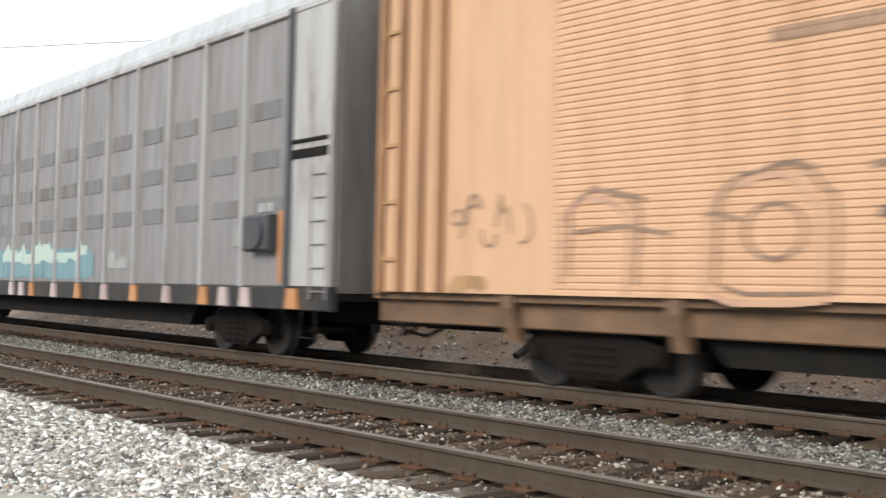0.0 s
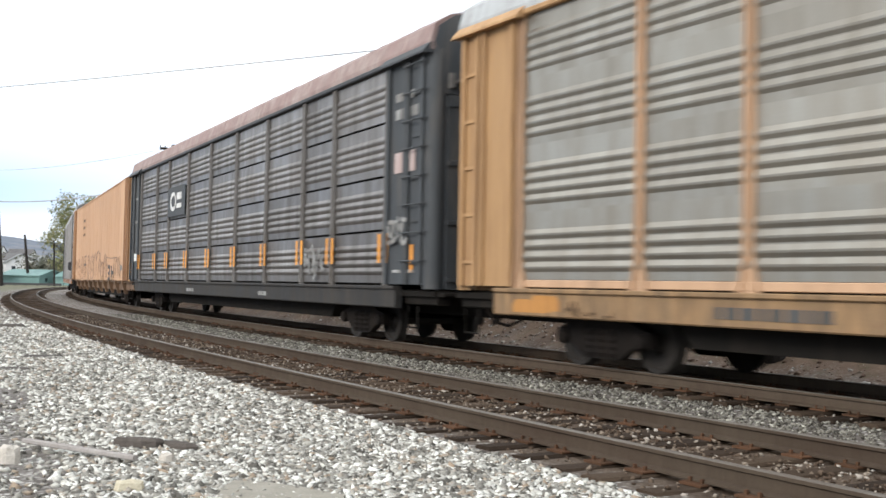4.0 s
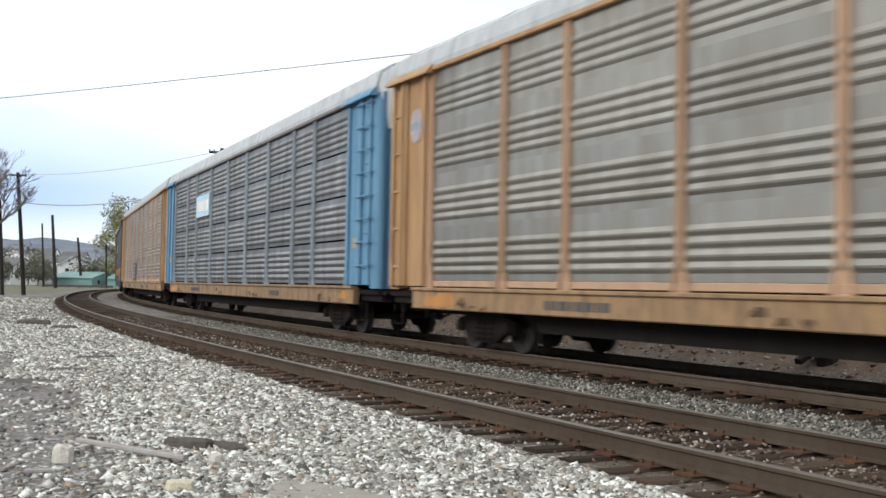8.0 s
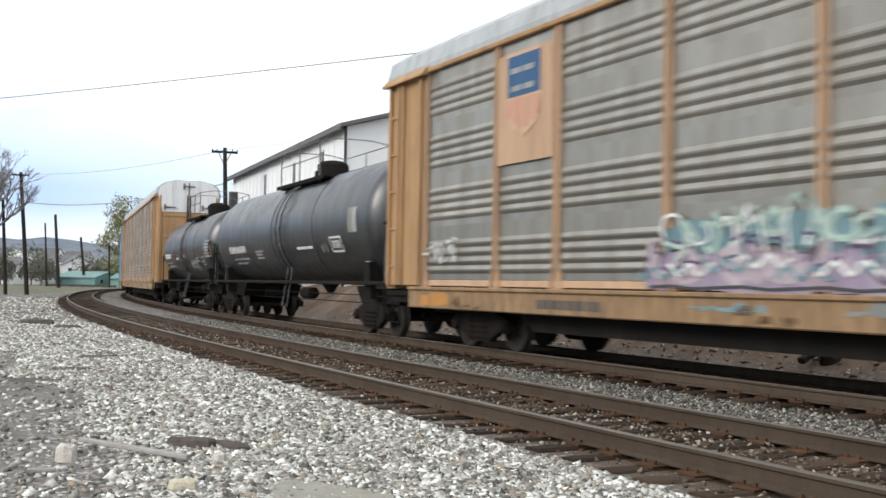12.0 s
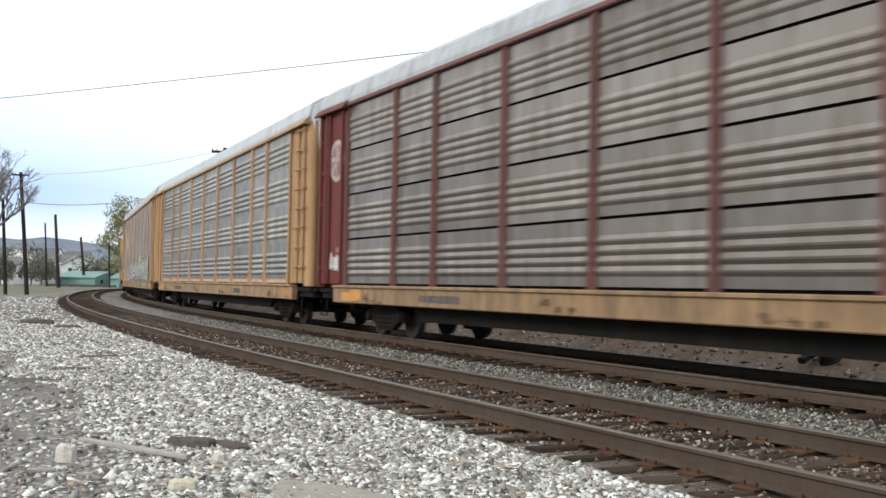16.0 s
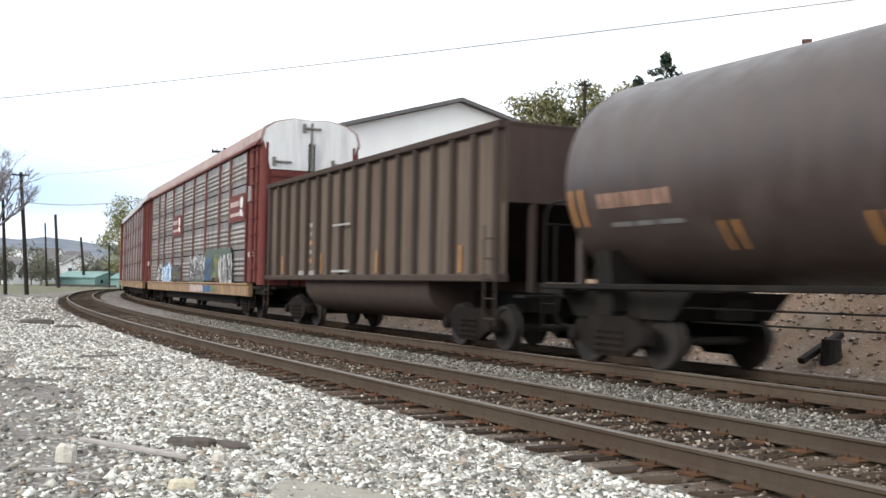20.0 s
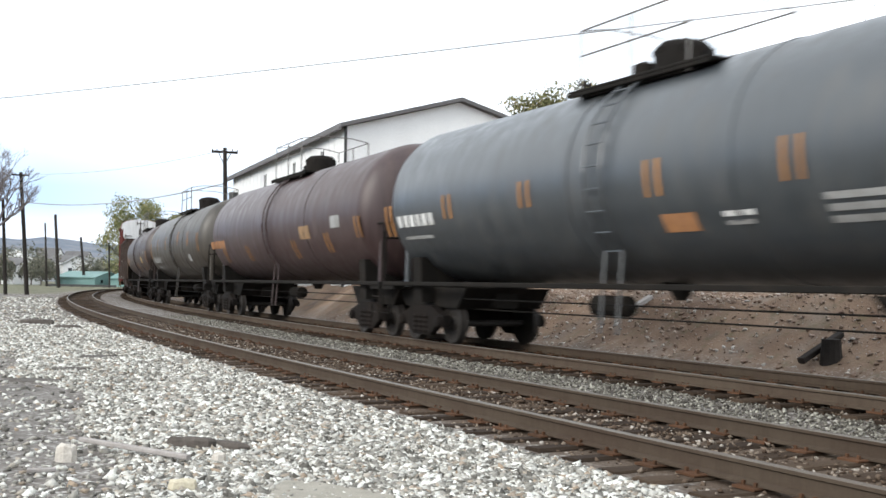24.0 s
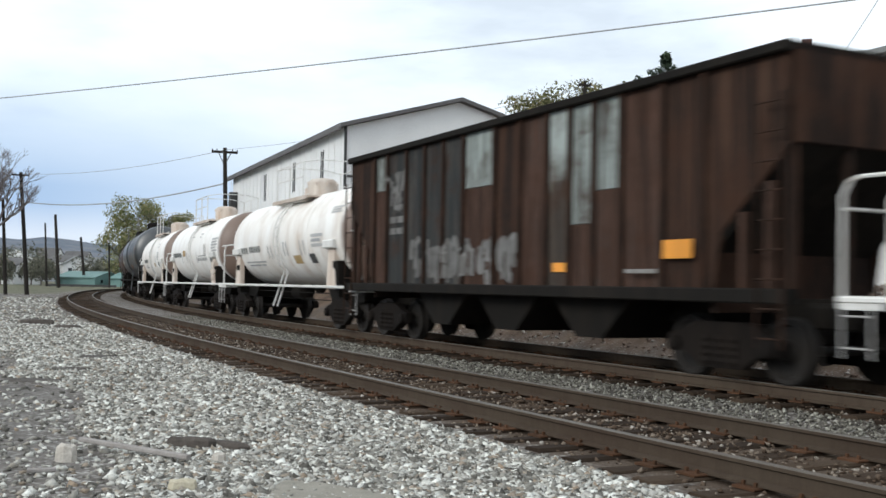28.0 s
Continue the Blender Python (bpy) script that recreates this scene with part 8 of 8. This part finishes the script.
# ---- trees ----
def leaf_cloud(blobs, count, size, seed):
    """Small leaf blades in loose clumps: centre, radii."""
    r = np.random.RandomState(seed)
    tot = sum(b[3] * b[4] * b[5] for b in blobs) ** 1.0
    vs, fs = [], []
    base = 0
    for cx, cy, cz, rx, ry, rz in blobs:
        n = max(20, int(count * rx * ry * rz / tot))
        d = r.normal(size=(n, 3))
        d /= np.linalg.norm(d, axis=1)[:, None]
        rad = (0.2 + 0.9 * r.rand(n) ** 0.6)[:, None]
        lump = 1 + 0.25 * np.sin(5 * d[:, :1] + seed) * np.cos(4 * d[:, 1:2])
        c = np.array([cx, cy, cz]) + d * rad * lump * np.array([rx, ry, rz])
        a, b = r.normal(size=(n, 3)), r.normal(size=(n, 3))
        a /= np.linalg.norm(a, axis=1)[:, None]
        b /= np.linalg.norm(b, axis=1)[:, None]
        s = (size * r.uniform(0.5, 1.3, n))[:, None]
        quad = np.stack([c - a * s, c - b * s * 0.55, c + a * s, c + b * s * 0.55], 1)
        vs.append(quad.reshape(-1, 3))
        fs.append((np.arange(n)[:, None] * 4 + np.arange(4)[None]) + base)
        base += 4 * n
    return np.concatenate(vs), np.concatenate(fs)


def limb(sh, p, d, length, r, depth, rnd, spread=0.6, tips=None, taper=0.6):
    q = p + d * length
    mid = p.lerp(q, 0.5) + Vector((rnd.uniform(-1, 1), rnd.uniform(-1, 1), rnd.uniform(-0.4, 0.6))) * length * 0.08
    sh.tube([p, mid, q], r, 5 if depth > 1 else 4, r * 0.62)
    if depth == 0:
        if tips is not None:
            tips.append(q)
        return
    for _ in range(rnd.choice([2, 3, 3])):
        v = (d + Vector((rnd.uniform(-1, 1), rnd.uniform(-1, 1), rnd.uniform(-0.35, 0.75))) * spread).normalized()
        limb(sh, q if rnd.random() < 0.7 else mid, v, length * rnd.uniform(0.6, 0.82), r * taper, depth - 1, rnd, spread, tips, taper)


def leafy_tree(x, y, z, height, crown, label, leaf, seed, count=2600, size=0.3, squat=0.8, low=0.35, clumps=11):
    t = thing("tree", label, "tree", "trees", at=pose(x, y, z))
    rnd = random.Random(seed)
    sh, tips = Shape(), []
    sh.tube([(0, 0, -0.5), (0.1, 0, height * 0.2), (0, 0.1, height * low)], height * 0.022, 8, height * 0.016)
    for k in range(5):
        a = 6.28 * k / 5 + rnd.uniform(-0.4, 0.4)
        limb(sh, Vector((0, 0.1, height * low * rnd.uniform(0.75, 1.0))), Vector((math.cos(a) * 0.7, math.sin(a) * 0.7, 0.8)).normalized(), min(height * 0.2, crown * 0.6), height * 0.009, 2, rnd, 0.6, tips)
    part("trunk", sh, M["bark"], t)
    blobs = []
    for p in tips:
        s = crown * rnd.uniform(0.16, 0.3)
        if abs(p.x) < crown and abs(p.y) < crown:
            blobs.append((p.x, p.y, min(p.z, height - s * 0.6), s, s, s * squat))
    for k in range(clumps):
        a, rr = rnd.uniform(0, 6.28), crown * rnd.uniform(0.25, 0.75)
        zz = height * rnd.uniform(low + 0.06, 0.9)
        s = crown * rnd.uniform(0.22, 0.36)
        blobs.append((rr * math.cos(a), rr * math.sin(a), zz, s, s, s * squat))
    v, f = leaf_cloud(blobs, count, size, seed)
    part("crown", big_mesh("crown", v, f, M[leaf]), M[leaf], t)


def bare_tree(x, y, z, height, label, seed, depth=4, lean=0.0):
    t = thing("bare_tree", label, "tree", "trees", at=pose(x, y, z))
    rnd = random.Random(seed)
    sh = Shape()
    top = Vector((lean, 0, height * 0.32))
    sh.tube([(0, 0, -0.5), top * 0.5, top], height * 0.025, 8, height * 0.017)
    part("trunk", sh, M["bark"], t)
    br = Shape()
    for k in range(5):
        a = 6.28 * k / 5 + rnd.uniform(-0.5, 0.5)
        limb(br, top * rnd.uniform(0.85, 1.0), Vector((math.cos(a) * 0.65, math.sin(a) * 0.65, 0.8)).normalized(), height * 0.2, height * 0.011, depth, rnd, 0.62, None, 0.66)
    part("crown", br, M["twig"], t)


def conifer(x, y, z, height, width, seed):
    t = thing("conifer", "dark green conifer with a ragged outline", "tree", "trees", at=pose(x, y, z))
    rnd = random.Random(seed)
    part("trunk", Shape().tube([(0, 0, -0.4), (0, 0, height)], height * 0.014, 6, 0.02), M["bark"], t)
    blobs = []
    for k in range(20):
        f = k / 19
        zz = height * (0.22 + 0.76 * f)
        reach = width * (1 - f) ** 0.5 * rnd.uniform(0.75, 1.15)
        turn = rnd.uniform(0, 6.28)
        for j in range(6):
            a = turn + 6.28 * j / 6 + rnd.uniform(-0.3, 0.3)
            for q in (0.45, 0.95):
                rr = reach * q * rnd.uniform(0.8, 1.1)
                s = max(0.3, width * 0.2 * (1.25 - f) * (1.2 - 0.5 * q))
                blobs.append((rr * math.cos(a), rr * math.sin(a), zz - 0.25 * rr + rnd.uniform(-0.2, 0.2), s, s, s * 0.6))
        blobs.append((0, 0, zz, 0.25, 0.25, 0.5))
    v, f = leaf_cloud(blobs, 26000, 0.16, seed)
    part("needles", big_mesh("needles", v, f, M["leaf_dark"]), M["leaf_dark"], t)


leafy_tree(-69.5, 232.0, -0.2, 21.0, 8.0, "large olive-green tree with airy limbs", "leaf_olive", 4, 22000, 0.28, 0.75, 0.14, 44)
leafy_tree(-60.5, 236.0, -0.2, 18.0, 5.0, "rounded olive tree behind the line", "leaf_olive", 8, 16000, 0.3, 0.8, 0.14, 34)
leafy_tree(7.2, 75.0, 0.8, 15.6, 3.2, "yellowing broad-leaved tree behind the warehouse", "leaf_moss", 12, 10000, 0.15, 0.9, 0.62, 44)
leafy_tree(12.0, 75.0, 0.8, 16.8, 3.2, "thinning green tree behind the warehouse", "leaf_moss", 15, 8000, 0.15, 0.9, 0.62, 36)
leafy_tree(17.6, 55.0, 0.8, 12.3, 1.25, "russet-leaved tree beside the house", "leaf_red", 17, 14000, 0.07, 1.5, 0.78, 46)
conifer(13.3, 62.0, 0.8, 14.7, 4.6, 19)
conifer(11.9, 63.5, 0.8, 13.5, 4.6, 23)
conifer(14.9, 64.5, 0.8, 11.6, 3.6, 29)
leafy_tree(16.0, 62.0, 0.8, 12.3, 1.7, "thin grey-brown shrub tree beside the house", "leaf_scrub", 25, 2600, 0.09, 1.1, 0.6, 18)
bare_tree(-38.0, 85.0, -0.2, 14.0, "leafless grey tree with fine twigs", 31, 7)
bare_tree(-72.0, 150.0, -0.2, 9.5, "leafless grey tree far down the line", 33, 4)
for k, (bx, by, bh) in enumerate(((-73.0, 165.0, 6.5), (-86.0, 190.0, 7.5), (-84.0, 215.0, 7.0), (-96.0, 240.0, 8.0))):
    leafy_tree(bx, by, -0.2, bh, 4.2, "dull brown-green scrub tree", "leaf_scrub", 50 + k, 3500, 0.24, 0.9, 0.15)


scrub = random.Random(77)
for k in range(16):
    ang, dist = scrub.uniform(17.5, 24.5), scrub.uniform(235, 330)
    leafy_tree(-dist * math.sin(radians(ang)), dist * math.cos(radians(ang)), -0.2, scrub.uniform(6, 11), 4.8, "dull brown-green scrub tree", "leaf_scrub", 80 + k, 1500, 0.34, 0.9, 0.15)

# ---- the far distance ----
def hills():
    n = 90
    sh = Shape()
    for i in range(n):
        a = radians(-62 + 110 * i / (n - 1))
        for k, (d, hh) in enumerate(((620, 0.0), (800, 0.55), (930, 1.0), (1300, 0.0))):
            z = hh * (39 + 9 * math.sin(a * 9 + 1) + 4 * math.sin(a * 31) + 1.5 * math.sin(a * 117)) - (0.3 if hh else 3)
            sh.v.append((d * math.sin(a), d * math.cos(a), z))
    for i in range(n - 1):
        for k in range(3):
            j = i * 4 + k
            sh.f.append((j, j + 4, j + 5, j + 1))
    solid("backdrop_hills", sh, M["hill"], "wooded hills on the horizon, tinted blue-grey for haze", "hill", kind="structure", smooth=True)


hills()


def small_house(x, y, z, w, d, e, top, turn, roof, wall, label):
    h = thing("distant_house", label, "house", "distant houses", at=pose(x, y, z, 0, 0, turn))
    part("wall", Shape().box(-w / 2, w / 2, -d / 2, d / 2, -0.3, e).prism([(-w / 2, e), (w / 2, e), (0, top)], -d / 2, d / 2, "y"), M[wall], h)
    for sgn in (-1, 1):
        pts = [(sgn * (w / 2 + 0.3), -d / 2 - 0.3, e - 0.15), (0, -d / 2 - 0.3, top + 0.05), (0, d / 2 + 0.3, top + 0.05), (sgn * (w / 2 + 0.3), d / 2 + 0.3, e - 0.15)]
        part("roof", Shape().quads(pts + [(a, b, c + 0.2) for a, b, c in pts], [(0, 1, 2, 3), (4, 7, 6, 5), (0, 4, 5, 1), (2, 6, 7, 3), (0, 3, 7, 4)]), M[roof], h)
    for xx in (-w * 0.25, w * 0.25):
        part("window", Shape().bar(xx - 0.45, xx + 0.45, -d / 2 - 0.04, -d / 2 - 0.005, e * 0.4, e * 0.75, 0.01), M["glass"], h)


small_house(-93.5, 262.0, 1.5, 7, 8, 3.4, 5.4, 25, "shingle", "white_wall", "small white house beyond the tracks")
small_house(-77.0, 224.0, -0.3, 11.5, 9, 2.0, 3.1, 80, "teal_roof", "teal_roof", "low shed with a teal metal roof")
small_house(-66.5, 222.0, -0.3, 8.0, 7, 1.9, 2.9, 80, "teal_roof", "teal_roof", "low teal shed beside the line")
small_house(-104.0, 250.0, 0.0, 8, 9, 3.6, 6.0, 60, "barn_roof", "white_wall", "pale house with a dark roof")
small_house(-120.0, 300.0, 2.0, 9, 9, 4.0, 6.5, 15, "shingle", "white_wall", "white house on the far slope")

far = random.Random(9)
for k in range(9):
    ang, dist = 19.0 + 0.62 * k + far.uniform(-0.2, 0.2), far.uniform(300, 430)
    small_house(-dist * math.sin(radians(ang)), dist * math.cos(radians(ang)), far.uniform(0.5, 5.5), far.uniform(7, 11), 9, far.uniform(3.4, 5.5), far.uniform(6.0, 8.0), far.uniform(0, 90),
                far.choice(("shingle", "barn_roof", "shingle")), "white_wall", "pale house among trees below the hills")


def low_barrier():
    b = thing("low_barrier", "dark low timber barrier along the road", "barrier")
    for k in range(7):
        x = -72.5 + k * 2.0
        part("post", Shape().bar(x - 0.1, x + 0.1, 189.9, 190.1, -0.4, 0.32, 0.02, "z"), M["fence"], b)
    part("beam", Shape().bar(-72.8, -60.2, 189.85, 189.95, -0.1, 0.3, 0.03), M["fence"], b)


low_barrier()


# ---- small things lying on the gravel ----
def rough_slab(name, pts, h, material, label, category, at, seed):
    """A broken flat piece: an outline with a slightly smaller, uneven top."""
    r = random.Random(seed)
    n = len(pts)
    cx, cy = sum(p[0] for p in pts) / n, sum(p[1] for p in pts) / n
    sh = Shape()
    rings = ((1.0, -0.03), (1.02, h * 0.5), (0.9, h), (0.45, h * 1.12))
    for s, z in rings:
        for px, py in pts:
            sh.v.append((cx + (px - cx) * s * r.uniform(0.95, 1.05), cy + (py - cy) * s * r.uniform(0.95, 1.05), z + (r.uniform(-0.12, 0.12) * h if z > 0 else 0)))
    for k in range(3):
        for j in range(n):
            q = (j + 1) % n
            sh.f.append((k * n + j, k * n + q, (k + 1) * n + q, (k + 1) * n + j))
    sh.f.append(tuple(3 * n + j for j in range(n)))
    solid(name, sh, M[material], label, category, at=at)


def oval(a, b, n, seed):
    r = random.Random(seed)
    return [(a * math.cos(6.283 * k / n) * r.uniform(0.8, 1.1), b * math.sin(6.283 * k / n) * r.uniform(0.8, 1.1)) for k in range(n)]


GZ = -0.215
solid("timber_lath", Shape().bar(-0.61, 0.61, -0.026, 0.026, 0.0, 0.04, 0.008), M["timber"], "bleached split timber lath lying on the gravel", "timber", at=pose(-2.5, 8.43, GZ + 0.052, 0, 1.5, -29.9))
solid("timber_lath", Shape().bar(-0.1, 0.1, -0.022, 0.022, 0.0, 0.03, 0.006), M["timber"], "short bleached stick lying on the gravel", "timber", at=pose(-2.93, 7.63, GZ + 0.012, 0, 0, 21))
rough_slab("flat_rock", oval(0.23, 0.1, 9, 1), 0.05, "slate_rock", "flat brown rock tilted on the gravel", "rock", pose(-2.13, 8.98, GZ + 0.03, -9, 0, -10), 3)
rough_slab("flat_rock", oval(0.2, 0.07, 8, 2), 0.055, "slate_rock", "thin dark slab of rock beside the flat rock", "rock", pose(-1.83, 8.95, GZ, 0, 0, -25), 4)
rough_slab("boulder", oval(0.085, 0.075, 8, 5), 0.11, "pale_rock", "pale squarish stone on the gravel", "rock", pose(-2.97, 8.24, GZ), 6)
rough_slab("boulder", oval(0.115, 0.075, 9, 7), 0.075, "yellow_rock", "yellowish limestone lump on the gravel", "rock", pose(-1.76, 7.08, GZ, 0, 0, 10), 8)
solid("concrete_slab", Shape().prism([(-0.01, -0.12), (0.03, 0.14), (0.28, 0.09), (0.84, -0.32), (0.8, -0.62), (0.02, -0.55)], -0.05, 0.035, "z"), M["concrete"], "weathered grey concrete slab sunk in the gravel", "concrete slab", at=pose(-1.13, 7.24, GZ))
rough_slab("boulder", oval(0.06, 0.05, 8, 11), 0.07, "pale_rock", "small white stone on the gravel", "rock", pose(-1.755, 8.24, GZ), 12)
for k, (x, y, a, b) in enumerate(CLODS):
    rough_slab("dirt_clod", oval(a, b, 11, 40 + k), (0.16, 0.1, 0.05, 0.05, 0.035)[k], "slate_rock" if k < 2 else "soil", "low clod of dark soil on the gravel", "soil", pose(x, y, GZ - 0.01), 60 + k)


def bank_debris():
    for s_, o, l, turn, tilt, m, label in ((16.0, 9.6, 0.6, 40, -22, "timber", "pale broken timber lying on the bank"), (9.7, 8.65, 1.1, 30, -24, "wood_pole", "dark timber leaning on the bank")):
        x, y, _ = on_line(s_, o)
        z = float(ground_z(np.array([x]), np.array([y]))[0])
        solid("timber_offcut", Shape().bar(-l / 2, l / 2, -0.07, 0.07, 0, 0.1, 0.012), M[m], label, "timber", at=pose(x, y, z + 0.1, 0, tilt, turn))
    x, y, _ = on_line(9.4, 8.55)
    z = float(ground_z(np.array([x]), np.array([y]))[0])
    solid("cut_stump", Shape().turned([(-0.1, 0.2), (0.2, 0.17), (0.36, 0.16), (0.37, 0.1)], "z", 12), M["wood_pole"], "short dark wooden stump on the bank", "stump", at=pose(x, y, z))


bank_debris()


# ---- what moves: the train runs away round the bend ----
SPEED = 15.07


def car_pose(s, reach):
    xa, ya, _ = on_line(s + reach, TRAIN_OFF)
    xb, yb, _ = on_line(s - reach, TRAIN_OFF)
    return pose((xa + xb) / 2, (ya + yb) / 2, TRAIN_Z, 0, 0, math.degrees(math.atan2(ya - yb, xa - xb)))


def motions():
    reach = {}
    for car, x, b in BOGIES:
        reach[car] = abs(x)
    for car, u in TRAIN:
        walk(car, [(0.5 * k, car_pose(u + SPEED * 0.5 * k, reach[car])) for k in range(57)])
    where = dict((car, u) for car, u in TRAIN)
    for car, x, b in BOGIES:
        rows = []
        for k in range(15):
            t = 2.0 * k
            s = where[car] + SPEED * t
            body = car_pose(s, reach[car]).to_euler().z
            rows.append((t, pose(x, 0, 0, 0, 0, math.degrees(on_line(s + x, TRAIN_OFF)[2] - body))))
        walk(b, rows)
    # all the wheels are of one size and turn alike: one roll for the leading and one for the trailing axles
    rolled = {}
    per_frame = math.degrees(SPEED / FPS / 0.425)
    for k, dx, w in WHEELSETS:
        if k not in rolled:
            walk(w, [(i / FPS, pose(dx, 0, 0.425) @ pose(0, 0, 0, 0, (per_frame * i) % 360.0, 0)) for i in range(28 * FPS + 1)])
            rolled[k] = w
        else:
            lead = rolled[k].animation_data
            w.rotation_mode = "QUATERNION"
            keys = w.animation_data_create()
            keys.action = lead.action
            keys.action_slot = lead.action_slot


motions()
